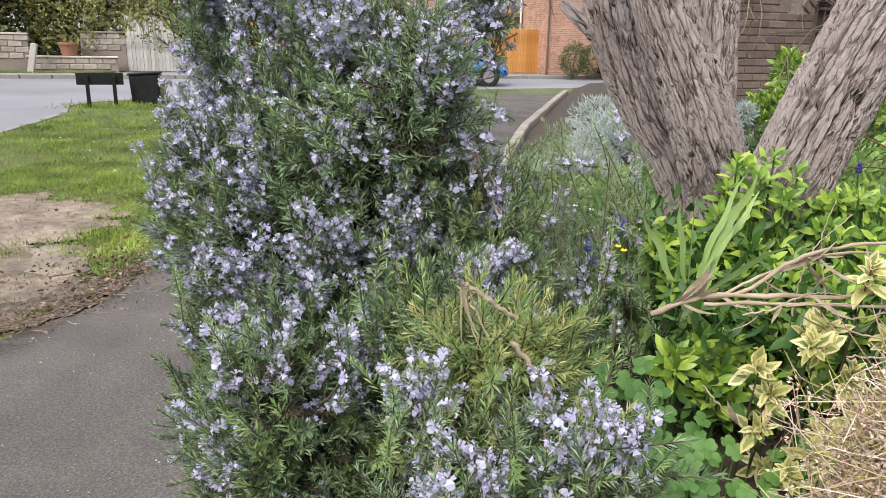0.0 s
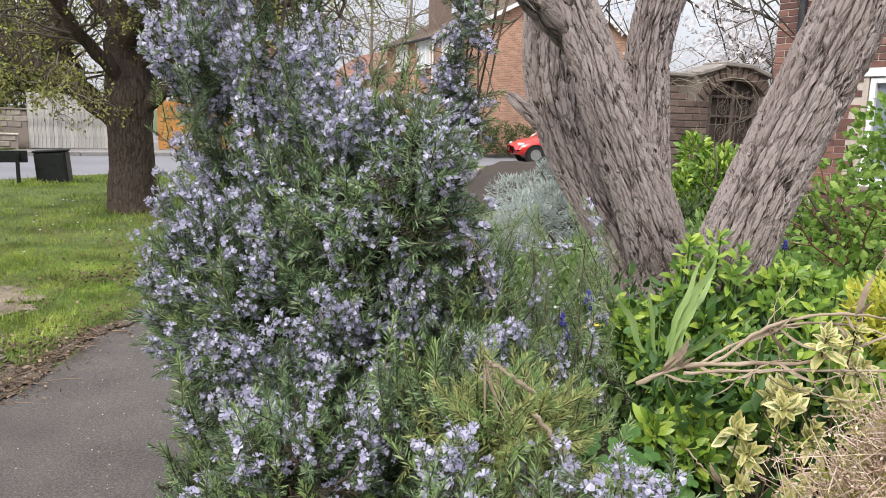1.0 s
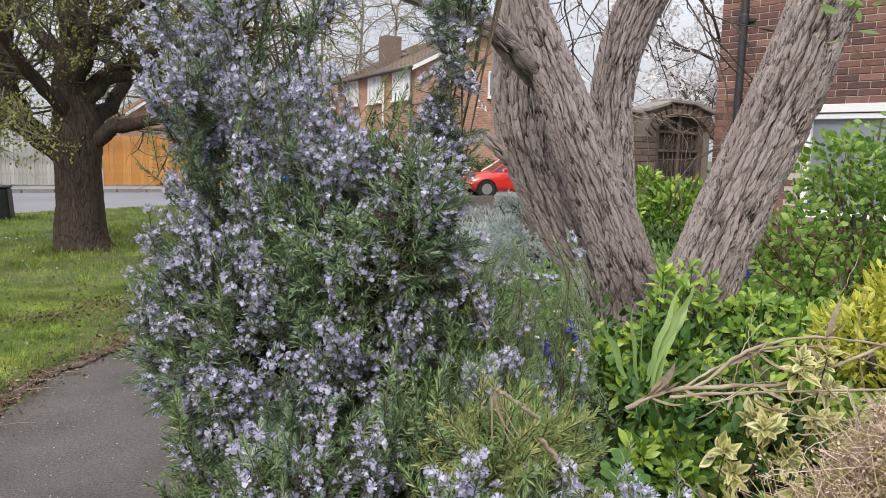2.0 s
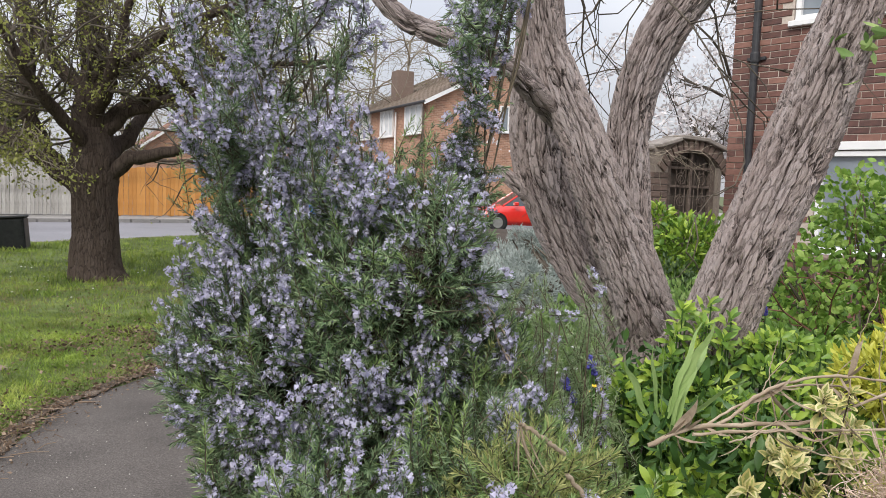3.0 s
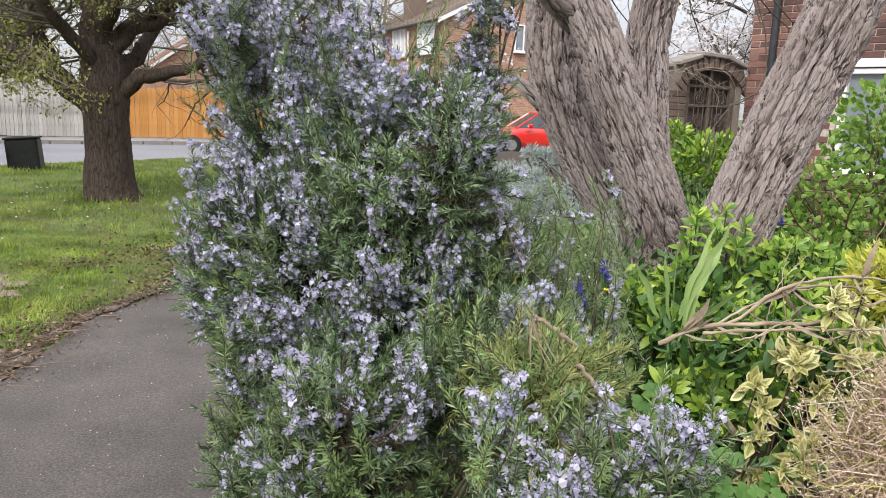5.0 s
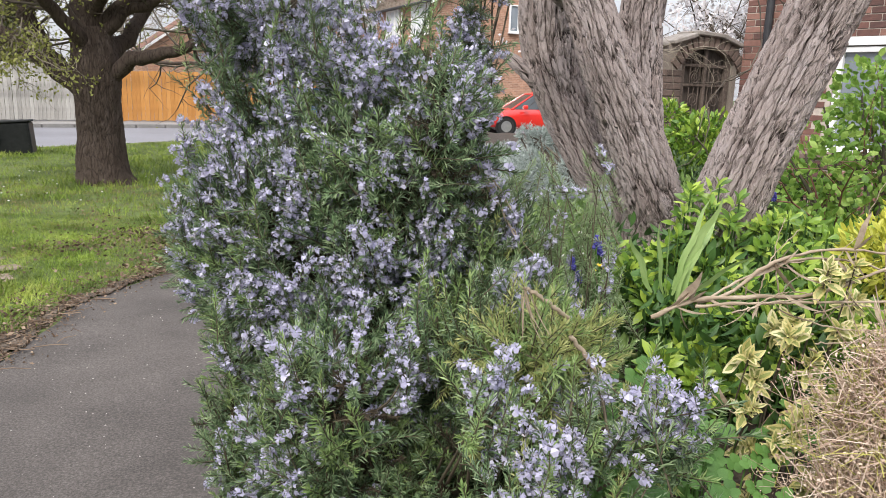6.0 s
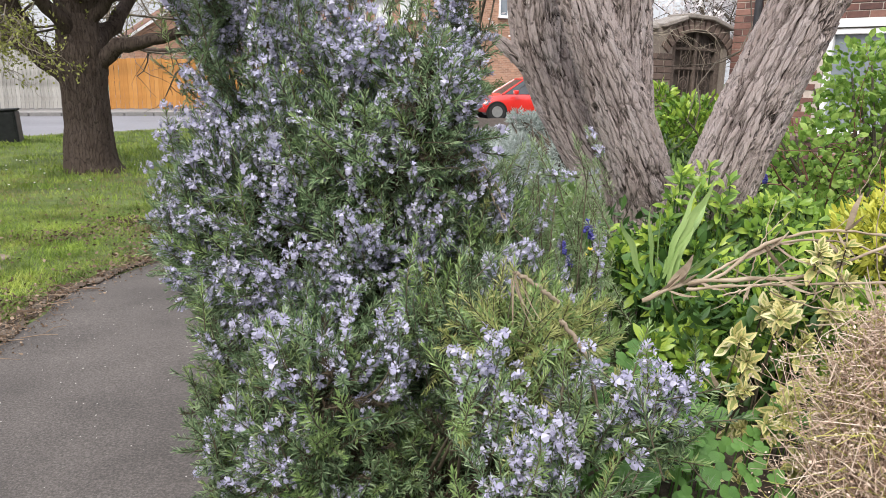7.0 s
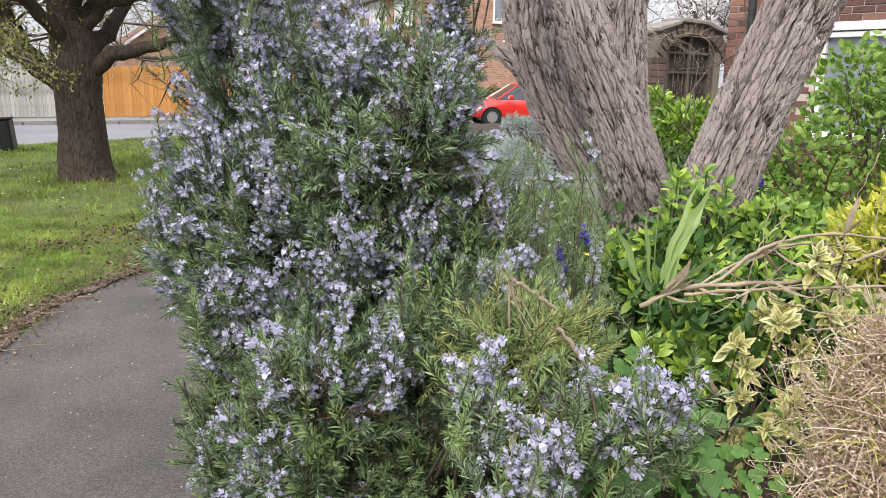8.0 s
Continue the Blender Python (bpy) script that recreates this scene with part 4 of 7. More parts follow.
def pitched_roof(parent, length, depth, eaves, ridge, mat, over=0.3):
    """Two tiled slopes over a plan that runs 0..length in x and 0..depth in y, the ridge along y."""
    for side in (0, 1):
        chunks = []
        rows = 22
        for r in range(rows):
            u0, u1 = r / rows, (r + 1.12) / rows
            half = length / 2 + over

            def at(u):
                x = -over + half * u
                z = eaves - 0.12 + (ridge - eaves + 0.12) * u
                return (x if side == 0 else length - x), z
            (xa, za), (xb, zb) = at(u0), at(min(u1, 1.0))
            n = int(depth / 0.33)
            for i in range(n):
                y0, y1 = -over + (depth + 2 * over) * i / n, -over + (depth + 2 * over) * (i + 0.97) / n
                lift = 0.03
                chunks.append((np.array([(xa, y0, za + lift), (xa, y1, za + lift), (xb, y1, zb + 0.006), (xb, y0, zb + 0.006), (xa, y0, za), (xa, y1, za)]), np.array([(0, 1, 2, 3), (4, 5, 1, 0)])))
        V, F = joined(chunks)
        child("roof_tiles", mesh_of("roof_tiles", V, F, mat), parent, kind="stuff")
        half = length / 2 + over
        s = 1 if side == 0 else -1
        x0, x1 = (-over, length / 2) if side == 0 else (length + over, length / 2)
        for y in (-over, depth + over - 0.04):
            V = np.array([(x0, y, eaves - 0.30), (x1, y, ridge - 0.18), (x1, y, ridge + 0.0), (x0, y, eaves - 0.12), (x0, y + 0.04, eaves - 0.30), (x1, y + 0.04, ridge - 0.18), (x1, y + 0.04, ridge), (x0, y + 0.04, eaves - 0.12)])
            F = np.array([(0, 1, 2, 3), (7, 6, 5, 4), (0, 4, 5, 1), (3, 2, 6, 7), (0, 3, 7, 4), (1, 5, 6, 2)])
            child("bargeboard", mesh_of("bargeboard", V, F, M["pvc"]), parent)
        gx = -over if side == 0 else length + over
        part("gutter", box(gx - 0.07, gx + 0.07, -over, depth + over, eaves - 0.22, eaves - 0.12, 0.02), M["pvc"] if side else M["pipe"], parent)


def brick_house(name, m, length, depth, eaves, ridge, wall, roof, label):
    """A gabled house: the gable stands along local x at y = 0, facing -y."""
    h = thing(name, label, "house", m=m)
    V = np.array([(0, 0, -0.1), (length, 0, -0.1), (length, 0, eaves), (length / 2, 0, ridge - 0.12), (0, 0, eaves), (0, depth, -0.1), (length, depth, -0.1), (length, depth, eaves), (length / 2, depth, ridge - 0.12), (0, depth, eaves)], dtype=float)
    me = bpy.data.meshes.new("wall")
    me.from_pydata(V.tolist(), [], [(0, 1, 2, 3, 4), (9, 8, 7, 6, 5), (0, 4, 9, 5), (1, 6, 7, 2)])
    me.materials.append(wall)
    child("wall", me, h)
    pitched_roof(h, length, depth, eaves, ridge, roof)
    return h


u_dir = 22.2
house = brick_house("semi_detached_house", pose(1.05, 32.2, 0, 0, 0, u_dir), 8.5, 10.5, 5.25, 7.45, M["orange_brick"], M["tile"], "two-storey orange brick house with brown tiled roof and white windows")
window("gable_window", house, 0.9, 1.15, pose(3.97, -0.045, 4.05, 0, 0, 180), bars=(0.5,), curtain=False)
for y, w, z in ((1.5, 1.9, 3.82), (4.75, 1.7, 3.82), (7.9, 1.7, 3.82), (7.2, 1.8, 0.95)):
    window("side_window", house, w, 1.25, pose(-0.045, y, z, 0, 0, 90), bars=(0.35, 0.68) if w > 1.4 else (0.5,))
part("downpipe", turned([(0.045, 0), (0.045, 4.9)], 10, m=Matrix.Translation((-0.12, 0.22, 0))), M["iron"], house, "dark downpipe at the corner")
part("downpipe", turned([(0.045, 0), (0.045, 4.9)], 10, m=Matrix.Translation((-0.12, 3.4, 0))), M["pvc"], house, "white downpipe")
part("chimney", box(0.75, 1.65, 5.5, 6.3, 5.0, 7.2, 0.02), M["old_brick"], house)
porch = part("porch", box(-1.4, -0.02, 3.4, 6.4, 2.35, 2.55, 0.02), M["tile"], house, "flat dark porch roof")
part("porch_post", box(-1.35, -1.23, 3.45, 3.57, 0, 2.35), M["pvc"], house)
part("porch_post", box(-1.35, -1.23, 6.2, 6.32, 0, 2.35), M["pvc"], house)

row = brick_house("brick_terrace", pose(-14.85, 44.3, 0, 0, 0, 25), 8.0, 9.0, 3.4, 6.3, M["orange_brick"], M["red_tile"], "orange brick house with a red-brown tiled roof behind the fence")
window("gable_window", row, 1.3, 1.2, pose(4.0, -0.045, 1.6, 0, 0, 180))
row2 = brick_house("brick_terrace", pose(-5.8, 48.4, 0, 0, 0, 25), 7.5, 9.0, 3.2, 5.9, M["orange_brick"], M["red_tile"], "orange brick house with a red-brown tiled roof behind the fence")
for x in (2.0, 5.4):
    window("gable_window", row2, 1.3, 1.2, pose(x, -0.045, 1.5, 0, 0, 180))

# ---------------------------------------------------------------- the red brick house beside the garden
WALL_TURN = -52.0
CORNER = Vector((3.87, 9.05, 0.0))
wall_m = Matrix.Translation(CORNER) @ Matrix.Rotation(radians(WALL_TURN), 4, "Z")
brick_wall = thing("brick_house_front", "red-brown brick house front with pale mortar joints", "house", kind="structure", m=wall_m)
# openings along the wall: (x0, x1, z0, z1)
OPEN = [(0.69, 2.2, 3.52, 4.8), (1.06, 3.6, 0.95, 2.08)]


def solid(x0, x1, z0, z1):
    return all(x1 <= a or x0 >= b or z1 <= c or z0 >= d for a, b, c, d in OPEN)


cuts_x = sorted({0.0, 6.0, *[o[0] for o in OPEN], *[o[1] for o in OPEN]})
cuts_z = sorted({-0.1, 5.4, *[o[2] for o in OPEN], *[o[3] for o in OPEN]})
bm = bmesh.new()
for xa, xb in zip(cuts_x, cuts_x[1:]):
    for za, zb in zip(cuts_z, cuts_z[1:]):
        if solid(xa, xb, za, zb):
            box(xa, xb, 0.008, 0.24, za, zb, 0, bm)
part("mortar", bm, M["mortar"], brick_wall)
part("return_wall", box(0.006, 0.24, 0.24, 9.0, -0.1, 5.4), M["brick_joined"], brick_wall)
bm = box(0.0, 0.2155, 0, 0.1, 0, 0.065, 0.004)
full = bpy.data.meshes.new("brick")
bm.to_mesh(full)
bm.free()
full.materials.append(M["brick"])
bm = box(0.0, 0.1025, 0, 0.1, 0, 0.065, 0.004)
half = bpy.data.meshes.new("half_brick")
bm.to_mesh(half)
bm.free()
half.materials.append(M["brick"])
def box_arrays(x0, x1, y0, y1, z0, z1):
    V = np.array([(x, y, z) for x in (x0, x1) for y in (y0, y1) for z in (z0, z1)])
    return V, np.array([(0, 1, 3, 2), (4, 6, 7, 5), (0, 4, 5, 1), (2, 3, 7, 6), (0, 2, 6, 4), (1, 5, 7, 3)])


loose, rest = 0, []
for r in range(0, 72):
    z = r * 0.075
    x = 0.0
    k = 0
    while x < 4.4:
        w = 0.1025 if (r % 2 and k == 0) else 0.2155
        if solid(x, x + w, z, z + 0.065):
            jog = rng.uniform(-0.003, 0.003)
            if loose < 300 and 2.2 < z < 4.6 and x < 2.6:
                child("brick", half if w < 0.2 else full, brick_wall, Matrix.Translation((x, jog - 0.001, z)))
                loose += 1
            else:
                rest.append(box_arrays(x, x + w, jog - 0.001, 0.1, z, z + 0.065))
        x += w + 0.01
        k += 1
V, F = joined(rest)
child("brickwork", mesh_of("brickwork", V, F, M["brick_joined"]), brick_wall, kind="stuff")
turn180 = Matrix.Rotation(math.pi, 4, "Z")


def wall_window(name, o, bars, curtain):
    w = window(name, None, o[1] - o[0] - 0.02, o[3] - o[2] - 0.02, wall_m @ Matrix.Translation(((o[0] + o[1]) / 2, 0.05, o[2] + 0.01)) @ turn180, bars, curtain)
    return tagged(w, "white plastic framed window with net curtain", "window", kind="structure")


wall_window("window_1", OPEN[0], (0.5,), False)
wall_window("window_2", OPEN[1], (0.24, 0.62), False)
tagged(part("lintel", box(OPEN[1][0] - 0.1, OPEN[1][1] + 0.1, -0.012, 0.03, 2.08, 2.17, 0.004), M["pvc"], None, m=wall_m), "white painted lintel over the window", "lintel", kind="structure")
pipe = thing("downpipe", "black cast downpipe with collars on the brick corner", "downpipe", m=wall_m)
part("pipe", turned([(0.043, 0.2), (0.043, 5.3)], 14, m=Matrix.Translation((0.30, -0.06, 0))), M["pipe"], pipe, smooth=False)
for z in (1.6, 3.1, 4.4):
    part("collar", turned([(0.05, 0), (0.054, 0.02), (0.054, 0.1), (0.05, 0.12)], 14, m=Matrix.Translation((0.30, -0.06, z))), M["pipe"], pipe)
    part("bracket", box(0.19, 0.41, -0.03, 0.0, z + 0.03, z + 0.07, 0.004), M["pipe"], pipe)

# ---------------------------------------------------------------- the arched gateway
ARCH_TURN = 25.0
gate_m = Matrix.Translation(CORNER + Vector((-0.015, 0.06, 0))) @ Matrix.Rotation(radians(ARCH_TURN), 4, "Z")
gateway = thing("arched_gateway", "weathered brown brick garden wall with an arched gateway", "gateway", kind="structure", m=gate_m)
# local x runs left (negative) from the house corner; the opening lies between X0 and X1
X0, X1, SPRING, TOP = -0.89, -0.05, 1.88, 2.06
rise = TOP - SPRING
half_w = (X1 - X0) / 2
R = (half_w ** 2 + rise ** 2) / (2 * rise)
cx, cz = (X0 + X1) / 2, TOP - R
a0 = math.asin(half_w / R)
# backing with a true opening
n = 16
arc = [(cx + R * math.sin(-a0 + 2 * a0 * i / n), cz + R * math.cos(-a0 + 2 * a0 * i / n)) for i in range(n + 1)]
outline = [(X0, -0.1)] + arc + [(X1, -0.1), (-0.0, -0.1), (0.0, 2.13), (-0.2, 2.14), (-0.4, 2.18), (cx, 2.19), (-0.8, 2.15), (-1.1, 2.06), (-1.9, 2.04), (-1.9, -0.1)]
bm = bmesh.new()
face = bm.faces.new([bm.verts.new((x, 0.012, z)) for x, z in outline])
made = bmesh.ops.extrude_face_region(bm, geom=[face])
for v in made["geom"]:
    if isinstance(v, bmesh.types.BMVert):
        v.co.y = 0.15
bmesh.ops.triangulate(bm, faces=bm.faces[:])
bmesh.ops.recalc_face_normals(bm, faces=bm.faces[:])
part("backing", bm, M["dark_mortar"], gateway)
bm = box(0.0, 0.2155, 0, 0.1, 0, 0.065, 0.005)
old_full = bpy.data.meshes.new("old_brick")
bm.to_mesh(old_full)
bm.free()
old_full.materials.append(M["old_brick"])
bm = box(0.0, 0.1025, 0, 0.1, 0, 0.065, 0.005)
old_half = bpy.data.meshes.new("old_half_brick")
bm.to_mesh(old_half)
bm.free()
old_half.materials.append(M["old_brick"])
for r in range(8, 27):
    z = r * 0.075
    x, k = -1.9, 0
    while x < -0.02:
        w = 0.1025 if (r % 2 and k == 0) else 0.2155
        near = any((px - cx) ** 2 + (pz - cz) ** 2 < (R + 0.23) ** 2 for px in (x, x + w) for pz in (z, z + 0.065)) and z > SPRING - 0.12
        if x + w > X0 - 0.004 and x < X1 + 0.004:
            inside = True
        else:
            inside = False
        if x + w < X0 + 0.15 and x + w > X0 - 0.004:
            inside, w = False, 0.1025
            if x + w > X0:
                inside = True
        if not inside and not near and x + w <= 0.0:
            child("brick", old_half if w < 0.2 else old_full, gateway, Matrix.Translation((x, rng.uniform(-0.005, 0.004), z)))
        x += w + 0.01
        k += 1
# voussoirs stand on end round the arch
for i in range(15):
    a = -a0 * 1.25 + 2.5 * a0 * (i + 0.5) / 15
    m = Matrix.Translation((cx + (R + 0.005) * math.sin(a), -0.012, cz + (R + 0.005) * math.cos(a))) @ Matrix.Rotation(a, 4, "Y") @ Matrix.Rotation(radians(-90), 4, "Y") @ Matrix.Translation((0, 0, -0.0325)) @ Matrix.Diagonal((0.62, 1, 1, 1))
    child("brick", old_full, gateway, m)
# rough coping slabs over the arch
for x, z, w, t in ((-0.15, 2.145, 0.34, 16), (cx - 0.04, 2.205, 0.46, 2), (-0.92, 2.14, 0.36, -16)):
    bm = box(-w / 2, w / 2, -0.06, 0.30, -0.025, 0.025, 0.01)
    part("coping_slab", bm, M["old_slab"], gateway, m=pose(x, 0, z, 0, t, 0))
part("coping", box(-1.92, -1.15, -0.04, 0.28, 2.04, 2.09, 0.012), M["old_slab"], gateway)

gate = thing("iron_gate", "rusty wrought iron gate with scrolls before old boards", "gate", m=gate_m)
bm = box(X0 + 0.02, X0 + 0.09, 0.05, 0.11, 0.02, SPRING + 0.06, 0.004)
box(X1 - 0.09, X1 - 0.02, 0.05, 0.11, 0.02, SPRING + 0.06, 0.004, bm)
box(cx - 0.02, cx + 0.02, 0.05, 0.09, 0.02, TOP - 0.02, 0.004, bm)
for z in (0.2, 0.75, 1.3, 1.62, 1.84):
    box(X0 + 0.09, X1 - 0.09, 0.055, 0.085, z, z + 0.03, 0.003, bm)
part("gate_frame", bm, M["iron"], gate)
for i in range(1, 4):
    for s in (-1, 1):
        x = cx + s * i * 0.075
        part("bar", turned([(0.007, 0.05), (0.007, SPRING + 0.05)], 8, m=Matrix.Translation((x, 0.07, 0))), M["iron"], gate)
for z in (1.46, 1.72, 1.02):
    for s in (-1, 1):
        pts = [(cx + s * (0.17 + 0.085 * math.cos(a) * (1 - a / 16)), 0.045, z + 0.085 * math.sin(a) * (1 - a / 16)) for a in np.linspace(0, 11, 40)]
        V, F = tube(pts, np.full(40, 0.006), 5)
        child("scroll", mesh_of("scroll", V, F, M["iron"], True), gate)
for i in range(6):
    x = X0 - 0.01 + i * 0.144
    part("board", box(x, x + 0.138, 0.115, 0.135, 0.02, TOP + 0.02, 0.004), M["old_wood"], gate)

# low brick garden wall before the window
low = thing("low_brick_wall", "low red brick wall below the window", "garden wall", kind="structure", m=Matrix.Translation((2.75, 5.9, 0)) @ Matrix.Rotation(radians(-14), 4, "Z"))
part("core", box(0.0, 2.6, 0.012, 0.2, 0, 1.05), M["mortar"], low)
for r in range(4, 14):
    for i in range(11):
        child("brick", full, low, Matrix.Translation((i * 0.2255 + (0.1128 if r % 2 else 0), rng.uniform(-0.003, 0.003), r * 0.075)))
part("coping", box(-0.02, 2.62, -0.02, 0.22, 1.05, 1.10, 0.01), M["old_brick"], low)

# ---------------------------------------------------------------- trees


def grow(start, direction, length, radius, level, out, tips, levels=4, wander=0.25, droop=0.0, kids=(4, 5, 4, 4), shrink=0.62, seed=rng):
    """A branch and its branches: tapered lines into out, twig ends into tips."""
    n = 7 if level < 2 else 5
    p, d = np.array(start, dtype=float), unit(np.array(direction, dtype=float))
    pts, dirs = [p], [d]
    for i in range(n - 1):
        d = unit(d + seed.normal(0, wander, 3) * 0.6 + np.array([0, 0, -droop]))
        p = p + d * length / (n - 1)
        pts.append(p)
        dirs.append(d)
    end = radius * (0.45 if level < levels else 0.3)
    out.append((np.array(pts), np.linspace(radius, end, n), level))
    if level >= levels:
        tips.append((pts[-1], d))
        tips.append((pts[n // 2], d))
        return
    for k in range(kids[min(level, len(kids) - 1)]):
        i = min(n - 1, 1 + int((k + seed.uniform(0, 1)) / kids[min(level, len(kids) - 1)] * (n - 1)))
        side = unit(np.cross(dirs[i], seed.normal(0, 1, 3)))
        grow(pts[i], unit(dirs[i] * 0.65 + side * seed.uniform(0.5, 0.95)), length * shrink * seed.uniform(0.75, 1.15), max(0.003, radius * (0.45 if i < n - 1 else 0.4)), level + 1, out, tips, levels, wander, droop, kids, shrink, seed)


def branch_meshes(tree, out, thick_mat, thin_mat, split=2):
    for p, r, l in out:
        if l == 0:
            V, F = tube(p, r, 12)
            child("limb", mesh_of("limb", V, F, thick_mat, True), tree)
    for name, mat, test in (("branchwork", thick_mat, lambda l: 0 < l < split), ("twig_crown", thin_mat, lambda l: l >= max(1, split))):
        chunks = [tube(p, r, 9 if l == 0 else 6 if l == 1 else 4 if l < 3 else 3) for p, r, l in out if test(l)]
        if chunks:
            V, F = joined(chunks)
            child(name, mesh_of(name, V, F, mat, True), tree, kind="stuff")


def bark_tube(keys, radii, mat, name, parent, sides=64, steps=90, depth=0.02, stretch=(56, 56, 14)):
    """A thick stem with plated, fissured bark as real relief."""
    P = curve_points(keys, steps)
    r = np.interp(np.linspace(0, 1, steps), np.linspace(0, 1, len(radii)), radii)
    V, F = tube(P, r, sides)
    V = V.reshape(steps, sides, 3)
    along = np.concatenate([[0], np.cumsum(np.linalg.norm(np.diff(P, axis=0), axis=1))])
    for i in range(steps):
        for j in range(sides):
            a = 2 * math.pi * j / sides
            q = (math.cos(a) * r[i] * stretch[0], math.sin(a) * r[i] * stretch[1], along[i] * stretch[2] + 3 * keys[0][0])
            wob = Vector(q) + 0.35 * Vector((noise.noise((q[0] * 1.3, q[1] * 1.3, q[2] * 2 + 7)), noise.noise((q[0] * 1.3 + 5, q[1] * 1.3, q[2] * 2)), 0))
            plate = noise.noise((wob.x * 0.55, wob.y * 0.55, wob.z * 0.5 + 4))
            crack = min(1.0, max(0.0, (0.085 - abs(noise.noise(wob * 0.62))) / 0.06))
            split = max(0.0, 1 - abs(noise.noise((wob.x * 0.9 + 3, wob.y * 0.9, wob.z * 2.2))) * 7) * (0.5 + plate)
            flake = noise.noise((wob.x * 1.5, wob.y * 1.5, wob.z * 1.2 + 11))
            lump = noise.noise((q[0] * 0.08, q[1] * 0.08, along[i] * 2.2 + 9))
            h = -depth * (crack ** 0.8 + 0.25 * max(0.0, split)) + depth * 0.35 * plate + depth * 0.22 * flake + r[i] * 0.08 * lump
            V[i, j] += (V[i, j] - P[i]) / r[i] * h
    me = mesh_of(name, V.reshape(-1, 3), F, mat, True)
    i, j = np.meshgrid(np.arange(steps - 1), (np.arange(sides) + sides // 2) % sides, indexing="ij")
    u, v = j * (2 * math.pi * np.mean(r) / sides) + 7 * keys[0][1], along[i]
    du, dv = 2 * math.pi * np.mean(r) / sides, along[i + 1] - along[i]
    uv = np.stack([np.stack([u, v], -1), np.stack([u + du, v], -1), np.stack([u + du, v + dv], -1), np.stack([u, v + dv], -1)], axis=2)
    me.uv_layers.new(name="along_stem").data.foreach_set("uv", np.ascontiguousarray(uv, dtype=np.float32).ravel())
    return child(name, me, parent)


# bare climber sprawling over the garden wall and its arch
climber = thing("bare_climber", "tangle of bare pale climber stems over the garden wall", "climber", m=gate_m)
crng = np.random.default_rng(44)
out, tips = [], []
for i in range(22):
    grow((crng.uniform(-1.9, -0.75), crng.uniform(-0.08, 0.1), crng.uniform(1.9, 2.16)), (crng.normal(0.4, 0.7), crng.normal(-0.15, 0.3), crng.normal(0.05, 0.4)), crng.uniform(0.4, 0.8), 0.006, 2, out, tips, 3, 0.6, 0.03, (0, 0, 4), 0.6, crng)
V, F = joined([tube(p, r, 4) for p, r, l in out])
child("stem_tangle", mesh_of("stem_tangle", V, F, M["pale_twig"]), climber, kind="stuff")

# the street tree on the verge
oak = thing("street_tree", "spreading street tree with dark ridged trunk and first small leaves", "tree", m=Matrix.Translation((-4.5, 11.3, 0)))
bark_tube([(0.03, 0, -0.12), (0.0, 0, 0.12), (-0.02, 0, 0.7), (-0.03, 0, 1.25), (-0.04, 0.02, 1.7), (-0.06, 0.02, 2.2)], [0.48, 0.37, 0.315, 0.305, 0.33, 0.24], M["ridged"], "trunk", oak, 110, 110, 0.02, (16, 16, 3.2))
orng = np.random.default_rng(21)
out, tips = [], []
BOUGHS = [([(-0.2, 0, 1.35), (-0.75, 0, 1.75), (-1.55, 0, 2.2), (-2.4, 0.1, 2.9), (-3.2, 0.1, 3.9)], 0.165, 0.06), ([(0.1, 0, 1.45), (0.55, -0.1, 1.80), (0.95, -0.2, 1.84), (1.5, -0.3, 2.05), (2.3, -0.4, 2.6)], 0.13, 0.045),
          ([(-0.05, 0, 1.4), (-0.1, 0, 2.2), (-0.05, 0.05, 3.2), (-0.15, 0.1, 4.6), (-0.1, 0.1, 6.0)], 0.28, 0.10), ([(-0.55, 0, 1.60), (-0.88, 0, 2.2), (-0.95, 0, 3.3), (-1.1, 0, 4.5)], 0.14, 0.08),
          ]
UPPER_BOUGHS = [([(0.08, 0, 2.1), (0.6, 0, 2.5), (1.4, 0.1, 2.75), (2.3, 0.2, 3.1)], 0.10, 0.04), ([(0.0, 0.2, 1.7), (0.3, 1.0, 2.4), (0.6, 1.9, 3.4)], 0.15, 0.05),
          ([(-0.1, -0.2, 2.0), (-0.35, -0.9, 2.6), (-0.5, -1.6, 3.3)], 0.11, 0.04), ([(0.05, -0.1, 2.4), (0.5, -0.6, 3.1), (0.9, -0.9, 4.2)], 0.12, 0.04), ([(-0.1, 0.1, 2.6), (-0.9, 0.5, 3.4), (-1.5, 0.8, 4.4)], 0.12, 0.04),
          ([(0.1, 0.0, 2.3), (1.0, 0.1, 2.85), (2.2, 0.2, 3.2), (3.5, 0.3, 3.35)], 0.10, 0.03), ([(0.0, 0.1, 2.8), (0.9, 0.2, 3.6), (2.2, 0.3, 4.2), (3.5, 0.4, 4.6)], 0.10, 0.03), ([(0.3, 0.1, 2.5), (1.2, 0.4, 3.0), (2.4, 0.6, 3.8)], 0.09, 0.03)]
